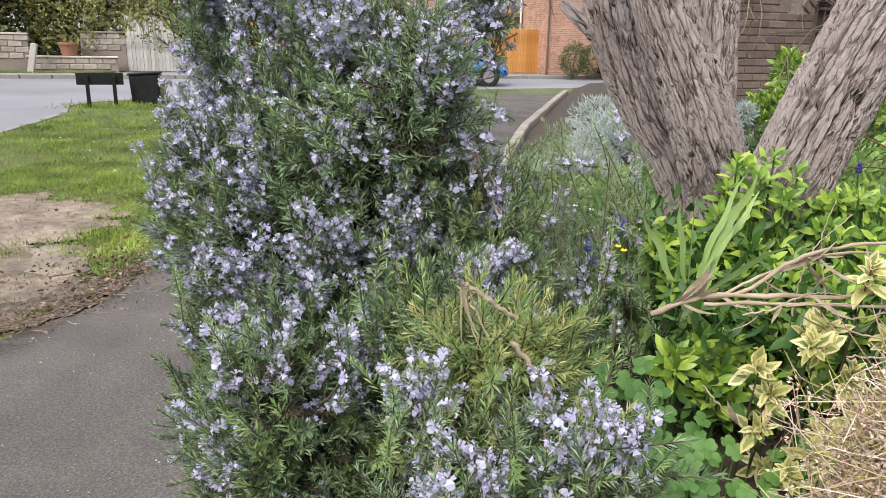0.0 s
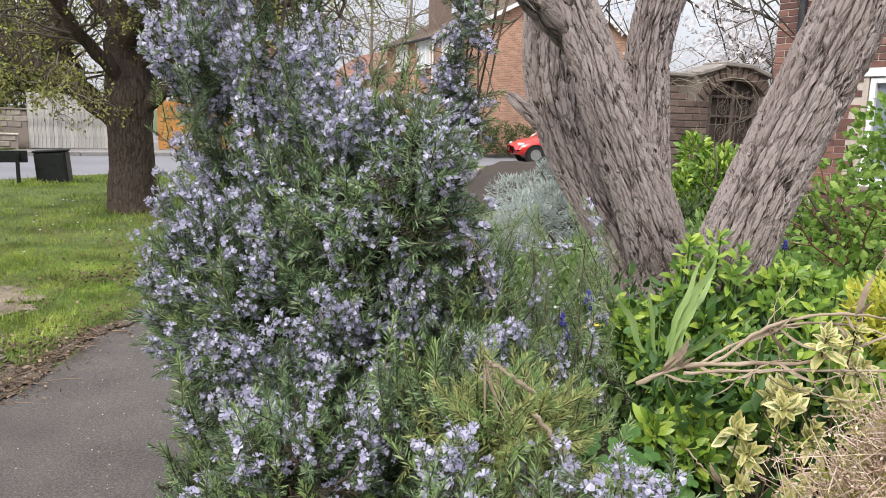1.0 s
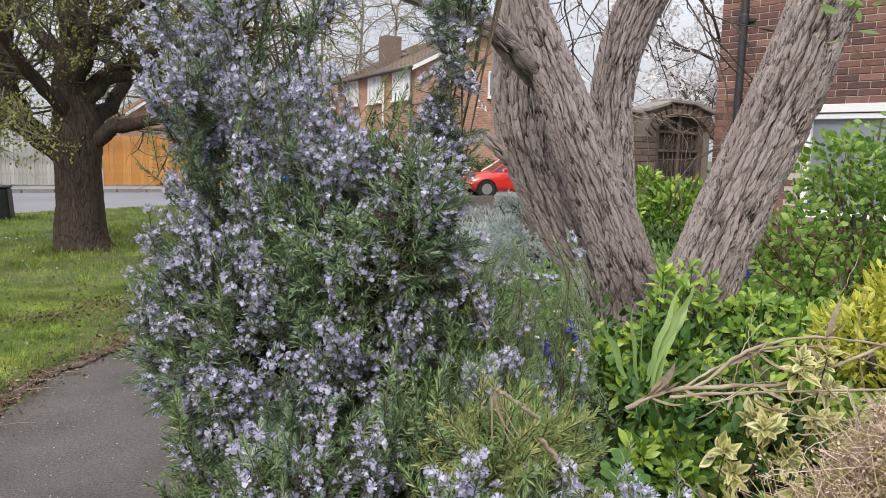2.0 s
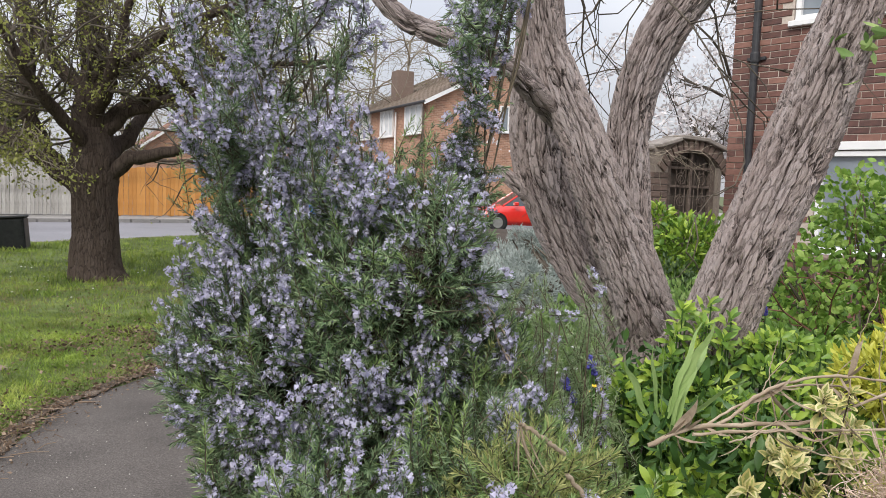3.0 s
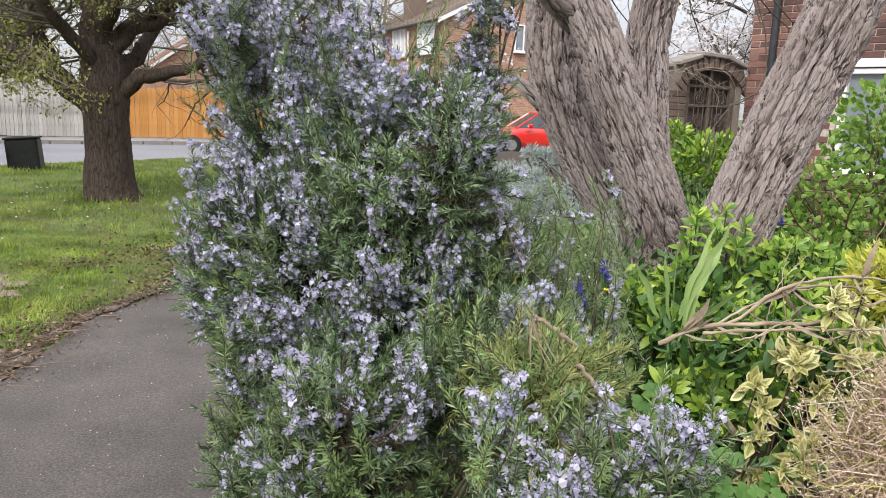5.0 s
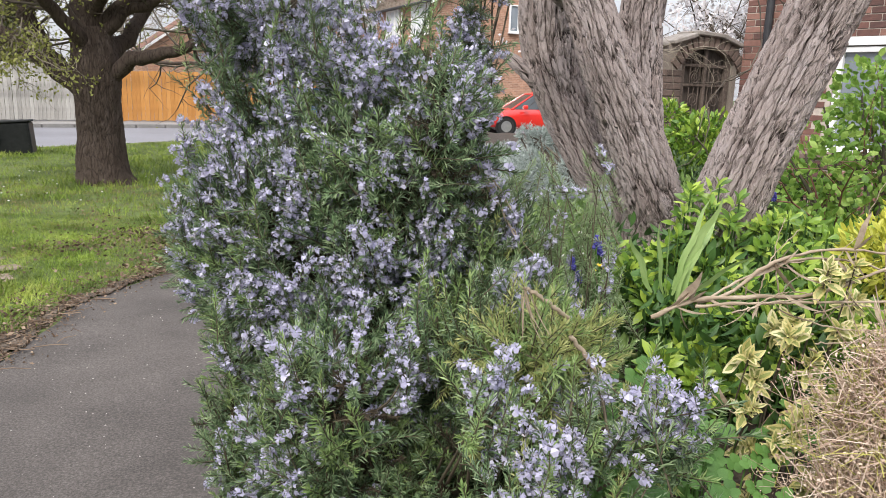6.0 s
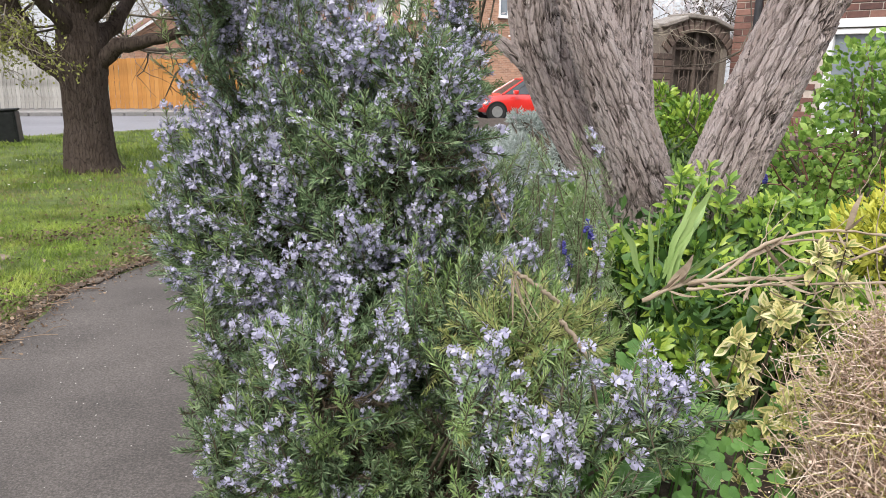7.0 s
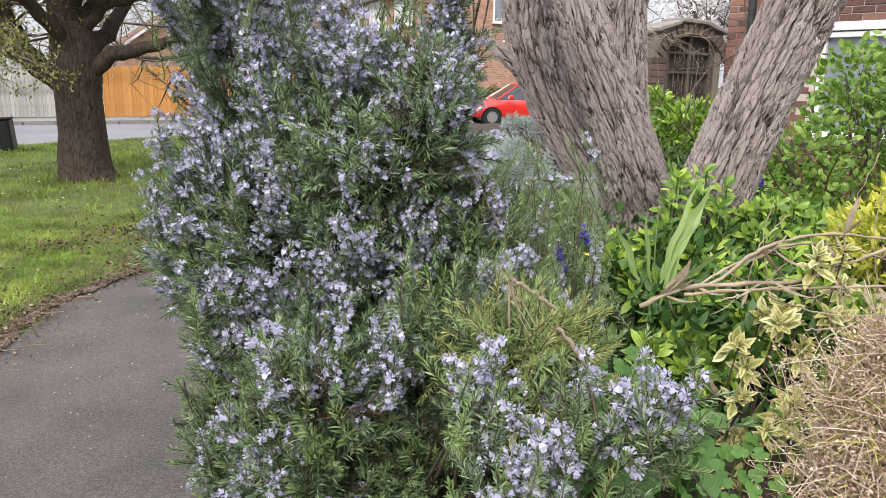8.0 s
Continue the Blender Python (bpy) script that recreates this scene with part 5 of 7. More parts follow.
for keys, r0, r1 in BOUGHS + UPPER_BOUGHS:
    pts = curve_points(keys, 14)
    out.append((pts + orng.normal(0, 0.02, (14, 3)), np.linspace(r0, r1, 14), 0))
    for i in range(3, 14):
        for _ in range(2 if i % 2 else 1):
            d = unit(pts[min(i, 12) + 1] - pts[min(i, 12)])
            side = unit(np.cross(d, orng.normal(0, 1, 3)))
            grow(pts[i], unit(d * 0.5 + side + np.array([0, 0, 0.25])), orng.uniform(0.8, 1.5), 0.022, 1, out, tips, 3, 0.5, -0.01, (0, 5, 4), 0.55, orng)
low = lambda q: (q[2] < 1.95 and q[0] > -0.6) or (q[2] < 2.5 and 0.25 < q[0] < 2.0)
sprays, spray_tips = [], []
for i in range(13):
    p = (orng.uniform(-2.0, 0.15), orng.uniform(-1.3, -0.6), orng.uniform(1.95, 2.35))
    grow(p, (orng.normal(0.1, 0.5), orng.normal(-0.2, 0.3), orng.uniform(-0.7, -0.15)), orng.uniform(0.5, 0.95), 0.011, 1, sprays, spray_tips, 3, 0.45, 0.03, (0, 4, 3), 0.5, orng)
out = [o for o in out if o[2] == 0 or not any(low(q) for q in o[0])]
tips = [t for t in tips if not low(t[0])]
branch_meshes(oak, out, M["oak_bark"], M["twig"], 1)
V, F = joined([tube(p, r, 4) for p, r, l in sprays])
child("hanging_twig_spray", mesh_of("hanging_twig_spray", V, F, M["pale_twig"], True), oak, kind="stuff")
T = np.array([t[0] for t in tips + spray_tips])
keep = orng.uniform(0, 1, len(T)) < np.where(np.arange(len(T)) < len(tips), 0.26, 0.5)
T = T[keep]
V0, F0 = kite(0.6, 0.25, 0.2)
P = np.repeat(T, 9, axis=0) + orng.normal(0, 0.05, (len(T) * 9, 3))
d = orng.normal(0, 1, (len(P), 3)) + np.array([0, 0, 0.5])
V, F = scatter(V0, F0, frames_to(d, orng.uniform(0, 6.3, len(P))), P, orng.uniform(0.03, 0.068, len(P)))
child("young_foliage", mesh_of("young_foliage", V, F, M["bud"]), oak, kind="stuff")


def bare_tree(name, m, height, spread, seed, mats, label, kids=(7, 6, 5), leaf=None, leaf_size=0.05, per_tip=3, trunk=0.14, droop=0.0):
    t = thing(name, label, "tree", m=m)
    r = np.random.default_rng(seed)
    out, tips = [], []
    trunk_pts = curve_points([(0, 0, -0.1), (0.05, 0, height * 0.2), (-0.05, 0.05, height * 0.5), (0.1, 0, height * 0.8)], 9)
    out.append((trunk_pts, np.linspace(trunk, trunk * 0.35, 9), 0))
    for i in range(16):
        k = 2 + int(6.9 * i / 16)
        a = i * 2.4
        grow(trunk_pts[k], (math.cos(a) * spread, math.sin(a) * spread, r.uniform(0.25, 0.9)), height * r.uniform(0.28, 0.45) * (1.15 - 0.5 * i / 16), trunk * 0.34, 1, out, tips, 3, 0.35, droop, (0, *kids[1:]), 0.55, r)
    branch_meshes(t, out, mats[0], mats[1], 2)
    if leaf:
        T = np.array([q[0] for q in tips])
        P = np.repeat(T, per_tip, axis=0) + r.normal(0, 0.10, (len(T) * per_tip, 3))
        V, F = scatter(V0, F0, frames_to(r.normal(0, 1, (len(P), 3)), r.uniform(0, 6.3, len(P))), P, leaf_size * r.uniform(0.6, 1.3, len(P)))
        child("blossom" if leaf is M["blossom"] else "foliage", mesh_of("crown", V, F, leaf), t, kind="stuff")
    return t


bare_tree("blossom_tree", Matrix.Translation((7.6, 17.0, 0)), 8.0, 1.0, 5, (M["twig"], M["twig"]), "cherry tree full of white blossom behind the gateway", leaf=M["blossom"], leaf_size=0.10, per_tip=16, trunk=0.13)
second = bare_tree("blossom_tree", Matrix.Translation((10.4, 19.0, 0)), 7.5, 1.0, 8, (M["twig"], M["twig"]), "cherry tree full of white blossom behind the gateway", leaf=M["blossom"], leaf_size=0.10, per_tip=16, trunk=0.12)
birch = bare_tree("bare_tree", Matrix.Translation((-1.6, 40.5, 0)), 11.0, 0.9, 12, (M["pale_twig"], M["pale_twig"]), "bare pale-twigged tree behind the fence", leaf=M["bud"], leaf_size=0.05, per_tip=1, droop=0.06)
for x, y, turn in ((-6.6, 41.2, 2.0), (2.2, 45.0, 4.1), (-3.9, 43.0, 5.2), (-10.5, 42.0, 3.3), (0.2, 38.6, 0.9)):
    copy_thing(birch, Matrix.Translation((x, y, 0)) @ Matrix.Rotation(turn, 4, "Z"))
bare_tree("bare_tree", Matrix.Translation((-4.1, 17.6, 0)), 7.5, 1.1, 31, (M["dark_bark"], M["twig"]), "dark many-branched young tree on the verge", trunk=0.17, leaf=M["bud"], leaf_size=0.05, per_tip=1)
far = bare_tree("bare_tree", Matrix.Translation((-16, 44, 0)), 10.0, 1.0, 14, (M["twig"], M["pale_twig"]), "bare tree in a back garden", trunk=0.16)
copy_thing(far, Matrix.Translation((-22, 41, 0)) @ Matrix.Rotation(1.0, 4, "Z"))

# ---------------------------------------------------------------- the many-stemmed tree in the garden
tree = thing("garden_tree", "many-stemmed garden tree with pale deeply fissured bark", "tree")
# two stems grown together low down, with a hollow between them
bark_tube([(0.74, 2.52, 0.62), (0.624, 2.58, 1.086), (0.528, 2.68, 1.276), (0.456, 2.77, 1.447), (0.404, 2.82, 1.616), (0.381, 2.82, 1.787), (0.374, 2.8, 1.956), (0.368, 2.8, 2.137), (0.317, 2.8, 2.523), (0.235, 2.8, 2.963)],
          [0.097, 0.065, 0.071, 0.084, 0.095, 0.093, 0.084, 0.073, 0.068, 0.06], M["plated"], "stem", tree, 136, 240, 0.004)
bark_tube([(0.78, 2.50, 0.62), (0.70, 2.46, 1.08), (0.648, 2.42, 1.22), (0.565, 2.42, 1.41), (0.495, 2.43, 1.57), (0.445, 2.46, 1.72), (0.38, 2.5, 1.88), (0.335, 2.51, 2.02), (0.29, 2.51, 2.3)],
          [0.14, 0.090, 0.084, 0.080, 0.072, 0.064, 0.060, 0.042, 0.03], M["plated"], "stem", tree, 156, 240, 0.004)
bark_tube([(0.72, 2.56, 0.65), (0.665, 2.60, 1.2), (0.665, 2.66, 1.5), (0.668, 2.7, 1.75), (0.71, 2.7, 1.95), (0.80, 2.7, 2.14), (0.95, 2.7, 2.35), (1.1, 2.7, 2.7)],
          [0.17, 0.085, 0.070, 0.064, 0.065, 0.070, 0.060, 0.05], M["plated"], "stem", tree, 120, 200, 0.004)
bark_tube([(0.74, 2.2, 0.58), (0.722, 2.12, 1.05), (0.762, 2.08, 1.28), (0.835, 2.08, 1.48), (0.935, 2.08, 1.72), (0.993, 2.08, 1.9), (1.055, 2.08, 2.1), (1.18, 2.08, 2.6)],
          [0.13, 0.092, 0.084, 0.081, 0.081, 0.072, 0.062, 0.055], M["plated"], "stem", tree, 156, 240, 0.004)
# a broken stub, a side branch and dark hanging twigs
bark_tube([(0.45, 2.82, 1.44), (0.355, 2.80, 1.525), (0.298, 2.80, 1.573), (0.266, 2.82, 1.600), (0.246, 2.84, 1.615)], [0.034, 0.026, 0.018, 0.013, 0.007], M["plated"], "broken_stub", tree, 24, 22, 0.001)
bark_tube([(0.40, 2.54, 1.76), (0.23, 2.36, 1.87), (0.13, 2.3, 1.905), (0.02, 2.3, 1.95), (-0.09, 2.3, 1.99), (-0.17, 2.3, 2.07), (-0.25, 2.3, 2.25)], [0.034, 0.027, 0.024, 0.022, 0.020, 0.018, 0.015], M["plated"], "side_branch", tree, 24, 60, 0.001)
trng = np.random.default_rng(3)
out, tips = [], []
for p, d, l in (((0.55, 2.75, 2.55), (0.0, 0.2, -0.7), 1.0), ((0.42, 2.62, 2.35), (0.3, 0.15, -0.4), 0.8), ((0.35, 2.6, 2.5), (0.45, 0.3, -0.5), 0.9), ((0.62, 2.8, 2.4), (0.05, 0.4, -0.45), 0.8), ((0.9, 2.75, 2.4), (0.25, 0.3, -0.6), 0.8), ((-0.1, 2.35, 2.2), (-0.5, 0.2, 0.0), 0.7), ((0.25, 2.55, 2.45), (-0.5, 0.2, -0.1), 0.8)):
    grow(p, d, l, 0.005, 1, out, tips, 3, 0.55, 0.03, (0, 4, 3), 0.55, trng)
V, F = joined([tube(p, r * 0.9, 5) for p, r, l in out])
child("hanging_twig_spray", mesh_of("hanging_twig_spray", V, F, M["twig"], True), tree, kind="stuff")
# a few fresh leaves on the leaning stem
V0b, F0b = blade(1.0, 0.45, 0.4, 0.3, 4)
P = np.array([1.02, 2.0, 1.93]) + trng.normal(0, 0.045, (26, 3))
V, F = scatter(V0b, F0b, frames_to(trng.normal(0, 1, (26, 3)) + np.array([0.2, -0.4, 0.2]), trng.uniform(0, 6.3, 26)), P, trng.uniform(0.03, 0.055, 26))
child("leafy_sprout", mesh_of("leafy_sprout", V, F, M["mint"]), tree, kind="stuff")

# ---------------------------------------------------------------- cars, sign and cabinet


def car(name, m, paint, label):
    """A small hatchback: local x forward, 3.95 m long, its wheels on z = 0."""
    c = thing(name, label, "car", m=m)
    # body shell lofted from cross-sections (x, half width, sill height, shoulder height)
    S = [(-1.96, 0.60, 0.42, 0.80), (-1.90, 0.74, 0.30, 0.98), (-1.6, 0.82, 0.24, 1.0), (-0.8, 0.85, 0.22, 0.97), (0.2, 0.85, 0.22, 0.94), (0.95, 0.84, 0.22, 0.92), (1.4, 0.82, 0.24, 0.84), (1.75, 0.74, 0.28, 0.74), (1.93, 0.62, 0.34, 0.62), (1.99, 0.45, 0.42, 0.56)]
    V, F = [], []
    for x, w, z0, z1 in S:
        V += [(x, -w * 0.9, z0), (x, -w, z0 + 0.18), (x, -w, z1 - 0.22), (x, -w * 0.93, z1 - 0.03), (x, -w * 0.7, z1), (x, 0, z1 + 0.03), (x, w * 0.7, z1), (x, w * 0.93, z1 - 0.03), (x, w, z1 - 0.22), (x, w, z0 + 0.18), (x, w * 0.9, z0), (x, 0, z0)]
    k = 12
    for i in range(len(S) - 1):
        F += [(i * k + j, i * k + (j + 1) % k, (i + 1) * k + (j + 1) % k, (i + 1) * k + j) for j in range(k)]
    me = bpy.data.meshes.new("body")
    me.from_pydata(V, [], F + [tuple(range(k))[::-1], tuple(range(len(V) - k, len(V)))])
    me.materials.append(paint)
    me.polygons.foreach_set("use_smooth", np.ones(len(me.polygons), dtype=bool))
    child("body", me, c)
    # glasshouse: lower ring to roof ring
    low = [(-1.78, 0.70, 0.96), (-0.9, 0.80, 0.95), (0.1, 0.80, 0.92), (1.05, 0.72, 0.90)]
    high = [(-1.45, 0.55, 1.44), (-0.9, 0.60, 1.48), (-0.1, 0.60, 1.47), (0.25, 0.56, 1.42)]
    V, F = [], []
    for ring in (low, high):
        for s in (-1, 1):
            V += [(x, s * w, z) for x, w, z in ring]
    F = [(0, 1, 9, 8), (1, 2, 10, 9), (2, 3, 11, 10), (5, 4, 12, 13), (6, 5, 13, 14), (7, 6, 14, 15), (3, 7, 15, 11), (4, 0, 8, 12)]
    me = bpy.data.meshes.new("cabin_glass")
    me.from_pydata(V, [], F)
    me.materials.append(M["car_glass"])
    child("cabin_glass", me, c)
    bm = bmesh.new()
    vs = [bm.verts.new((x, s * (w + 0.015), z + dz)) for dz in (0.0, 0.035) for s in (-1, 1) for x, w, z in high]
    top = [vs[8], vs[9], vs[10], vs[11], vs[15], vs[14], vs[13], vs[12]]
    bot = [vs[0], vs[1], vs[2], vs[3], vs[7], vs[6], vs[5], vs[4]]
    bm.faces.new(top)
    bm.faces.new(bot[::-1])
    for i in range(8):
        bm.faces.new((bot[i], bot[(i + 1) % 8], top[(i + 1) % 8], top[i]))
    bmesh.ops.recalc_face_normals(bm, faces=bm.faces[:])
    part("roof", bm, paint, c)
    for s in (-1, 1):
        for (xa, wa, za), (xb, wb, zb) in ((low[0], high[0]), (low[1], high[1]), (low[3], high[3])):
            V, F = tube([(xa, s * (wa + 0.004), za), (xb, s * (wb + 0.004), zb)], [0.035, 0.03], 6)
            child("pillar", mesh_of("pillar", V, F, paint), c)
        part("wing_mirror", box(0.55, 0.72, s * 0.98 - 0.09, s * 0.98 + 0.09, 0.92, 1.06, 0.03), paint, c)
        part("headlight", box(1.62, 1.84, s * 0.60 - 0.13, s * 0.60 + 0.13, 0.60, 0.72, 0.03), M["lamp_glass"], c)
        for x in (-1.25, 1.25):
            w = new("wheel")
            w.parent, w.matrix_basis = c, pose(x, s * 0.76, 0.31, 90, 0, 0)
            part("tyre", turned([(0.20, -0.1), (0.29, -0.1), (0.31, -0.07), (0.31, 0.07), (0.29, 0.1), (0.20, 0.1)], 28), M["tyre"], w)
            part("rim", turned([(0.05, -0.105), (0.19, -0.103), (0.2, -0.09), (0.2, 0.09), (0.19, 0.103), (0.05, 0.105)], 20), M["alloy"], w)
            part("wheel_arch", turned([(0.36, -0.097), (0.36, 0.097)], 28, m=Matrix.Translation((0, 0, 0.0))), M["black"], w)
    part("grille", box(1.9, 1.985, -0.42, 0.42, 0.36, 0.5, 0.02), M["black"], c)
    return c


car("red_car", pose(4.55, 27.2, 0.0, 0, 0, 188), M["red_paint"], "small bright red hatchback parked before the house")
car("blue_car", pose(-2.6, 26.2, -0.10, 0, 0, 14), M["blue_paint"], "bright blue hatchback parked on the road")

sign = thing("street_sign", "low black street sign on two posts, seen from behind", "street sign", m=pose(-8.62, 14.35, 0, 0, 0, 27))
part("board", box(-0.08, 0.78, -0.02, 0.02, 0.43, 0.66, 0.006), M["black"], sign)
part("post", box(0.08, 0.15, -0.06, 0.0, -0.1, 0.62, 0.006), M["black"], sign)
part("post", box(0.57, 0.64, -0.06, 0.0, -0.1, 0.62, 0.006), M["black"], sign)

cabinet = thing("utility_cabinet", "squat black utility cabinet leaning in long grass", "utility cabinet", m=pose(-7.65, 15.15, 0, 0, -4, 14))
part("body", box(-0.29, 0.29, -0.17, 0.17, -0.06, 0.62, 0.02), M["black"], cabinet)
part("lid", box(-0.31, 0.31, -0.19, 0.19, 0.62, 0.66, 0.012), M["black"], cabinet)
part("door", box(-0.25, 0.25, -0.178, -0.168, 0.0, 0.58, 0.004), M["black"], cabinet)
part("edge_strip", box(0.285, 0.296, -0.172, 0.172, 0.0, 0.6, 0.004), M["pipe"], cabinet)

# ---------------------------------------------------------------- the flowering rosemary
prng = np.random.default_rng(11)


def needle():
    """A narrow leaf, one unit long, slightly keeled."""
    return np.array([(0, 0, 0), (0.085, 0.03, 0.55), (0, -0.05, 1.0), (-0.085, 0.03, 0.55)]), np.array([(0, 1, 2, 3)])


def petal_shape():
    """One two-lipped flower, a unit wide: hanging spoon-shaped lip, two side lobes, a split hood and stamens."""
    V, F = [], []

    def quad(*p):
        n = len(V)
        V.extend(p)
        F.append((n, n + 1, n + 2, n + 3))
    quad((-0.07, 0.04, 0.22), (0.07, 0.04, 0.22), (0.30, 0.30, 0.50), (-0.30, 0.30, 0.50))
    quad((-0.30, 0.30, 0.50), (0.30, 0.30, 0.50), (0.17, 0.66, 0.34), (-0.17, 0.66, 0.34))
    for s in (-1, 1):
        quad((s * 0.05, 0.0, 0.22), (s * 0.36, -0.16, 0.50), (s * 0.48, 0.10, 0.46), (s * 0.16, 0.16, 0.28))
        quad((0.0, -0.04, 0.20), (s * 0.20, -0.30, 0.46), (s * 0.09, -0.44, 0.42), (0.0, -0.24, 0.30))
    quad((-0.025, -0.22, 0.35), (0.025, -0.22, 0.35), (0.02, -0.12, 0.92), (-0.02, -0.12, 0.92))
    return np.array(V), np.array(F)


def calyx_shape():
    V = np.array([(0, 0, -0.25), (0.15, 0, 0.25), (-0.08, 0.13, 0.25), (-0.08, -0.13, 0.25)])
    return V, np.array([(0, 1, 2), (0, 2, 3), (0, 3, 1)])


def sprig(length, whorls, leaf, spread, curve):
    """Needles in whorls along a slightly bent stem, closing to a tuft at the tip: needles, stem, and stem points."""
    t = np.linspace(0.03, 1.0, whorls)
    mid = np.stack([curve * length * t ** 2, np.zeros(whorls), length * t], axis=1)
    T, D, S = [], [], []
    for i in range(whorls):
        for s in range(4 if i % 2 else 3):
            a = i * 1.9 + s * 1.75 + prng.normal(0, 0.25)
            tip = t[i] ** 2.2
            tilt = spread * (1 - 0.68 * tip) * prng.uniform(0.75, 1.2)
            D.append((math.sin(tilt) * math.cos(a), math.sin(tilt) * math.sin(a), math.cos(tilt)))
            T.append(mid[i])
            S.append(leaf * prng.uniform(0.75, 1.15) * (1 - 0.3 * tip) * (0.75 + 0.25 * min(1, 4 * t[i])))
    V, F = scatter(*needle(), frames_to(np.array(D), prng.uniform(-0.5, 0.5, len(D))), np.array(T), np.array(S))
    stem = tube(mid[[0, whorls // 2, whorls - 1]], [0.0015, 0.0012, 0.0008], 3)
    return (V, F), stem, mid


def blooms(mid, count, size, low=0.22, high=0.80):
    """Dense whorls of flowers along the stem points, a spike below the green tip: petals and calyces."""
    T, D = [], []
    levels = np.linspace(low, high, max(3, round(count / 5)))
    for u in levels:
        i = min(len(mid) - 1, int(len(mid) * u))
        a0 = prng.uniform(0, 6.3)
        for s in range(prng.integers(3, 6)):
            a = a0 + s * 1.15 + prng.normal(0, 0.3)
            tilt = prng.uniform(0.9, 1.75)
            d = np.array([math.sin(tilt) * math.cos(a), math.sin(tilt) * math.sin(a), math.cos(tilt)])
            T.append(mid[i] + d * prng.uniform(0.002, 0.009) + np.array([0, 0, prng.normal(0, 0.004)]))
            D.append(d)
    T, D = np.array(T), np.array(D)
    S = size * prng.uniform(0.75, 1.2, len(T))
    R = frames_to(D, prng.normal(np.pi, 0.35, len(T)))
    return scatter(*petal_shape(), R, T, S), scatter(*calyx_shape(), R, T - D * 0.002, S * 0.9)


SPRIGS = []
for k in range(9):
    leaves, stem, mid = sprig(0.115, 16, 0.0245, 1.2, prng.uniform(-0.3, 0.3))
    petals, calyces = blooms(mid, int(prng.integers(14, 26)), 0.0165, 0.28, 0.82)
    SPRIGS.append((leaves, stem, petals, calyces))


def lobe_points(lobes, density, rng_, inner=0.0, front=True):
    """Points and outward directions on the outside of a union of lobes."""
    P, D = [], []
    for c, r in lobes:
        c, r = np.array(c), np.array(r)
        area = 4 * math.pi * ((r[0] * r[1]) ** 1.6 / 3 + (r[0] * r[2]) ** 1.6 / 3 + (r[1] * r[2]) ** 1.6 / 3) ** (1 / 1.6)
        n = int(area * density)
        d = unit(rng_.normal(0, 1, (n, 3)))
        depth = 1.0 - inner * rng_.uniform(0, 1, n) ** 1.5
        q = c + d * r * depth[:, None]
        ok = np.ones(n, dtype=bool)
        for c2, r2 in lobes:
            if c2 != tuple(c):
                ok &= np.linalg.norm((q - np.array(c2)) / np.array(r2), axis=1) > (0.86 - inner)
        if front:
            ok &= (d[:, 1] < 0.35) | (rng_.uniform(0, 1, n) < 0.35)
        P.append(q[ok])
        D.append(unit(d[ok] / r))
    return np.concatenate(P), np.concatenate(D)


SHOOTS = []
for k in range(5):
    leaves, stem, mid = sprig(0.10, 19, 0.0205, 1.3, prng.uniform(-0.15, 0.15))
    petals, calyces = blooms(mid, 18, 0.0135)
    SHOOTS.append((leaves, stem, petals, calyces))


def add_sprigs(store, P, N, bloom, scale=(0.6, 1.1), lift=0.7, wild=0.42, key="needles", kinds=SPRIGS):
    n = len(P)
    d = unit(N + np.array([0, 0, lift]) + prng.normal(0, wild, (n, 3)))
    S = prng.uniform(*scale, n)
    base = P - d * (0.115 * S * prng.uniform(0.5, 1.0, n))[:, None]
    kind = prng.integers(0, len(kinds), n)
    in_bloom = prng.uniform(0, 1, n) < bloom
    R = frames_to(d, prng.uniform(0, 6.3, n))
    for k in range(len(kinds)):
        s = kind == k
        if not s.any():
            continue
        store[key].append(scatter(*kinds[k][0], R[s], base[s], S[s]))
        store["stems"].append(scatter(*kinds[k][1], R[s], base[s], S[s]))
        s &= in_bloom
        if s.any():
            store["petals"].append(scatter(*kinds[k][2], R[s], base[s], S[s] ** 0.5))
            store["calyces"].append(scatter(*kinds[k][3], R[s], base[s], S[s] ** 0.5))


def add_spray(store, p, d, length, bloom, key, count=7):
    """A long branch arching up out of the bush: flower spikes set along it, young green tips."""
    q0 = p - d * length * 0.45
    q1 = p + d * length * 0.25
    q2 = q1 + unit(d * 0.6 + np.array([0, 0, 0.9]) + prng.normal(0, 0.15, 3)) * length * 0.45
    line = curve_points([q0, q1, q2], count + 1)
    store["stems"].append(tube(line, np.linspace(0.003, 0.001, count + 1), 4))
    for i in range(count):
        along = unit(line[i + 1] - line[i])
        last = i >= count - 1
        side = unit(np.cross(along, prng.normal(0, 1, 3)))
        way = along if last else unit(along + 0.75 * side)
        add_sprigs(store, (line[i + 1] + way * 0.03)[None], way[None] * 1.8, bloom, (0.55, 0.95), 0.3, 0.38, "young" if last and prng.uniform() < 0.6 else key)


def flowering(x, y, z):
    """Where the bush flowers freely: its upper mass and the arm towards the house; sparsely low down."""
    low = smooth(1.10, 0.98, z) * smooth(0.09, 0.02, x)
    core = math.exp(-((x + 0.03) / 0.10) ** 2 - ((z - 0.98) / 0.14) ** 2) * smooth(1.5, 1.35, y)
    return max(0.06, (1 - 0.72 * low) * (1 - 0.9 * core))


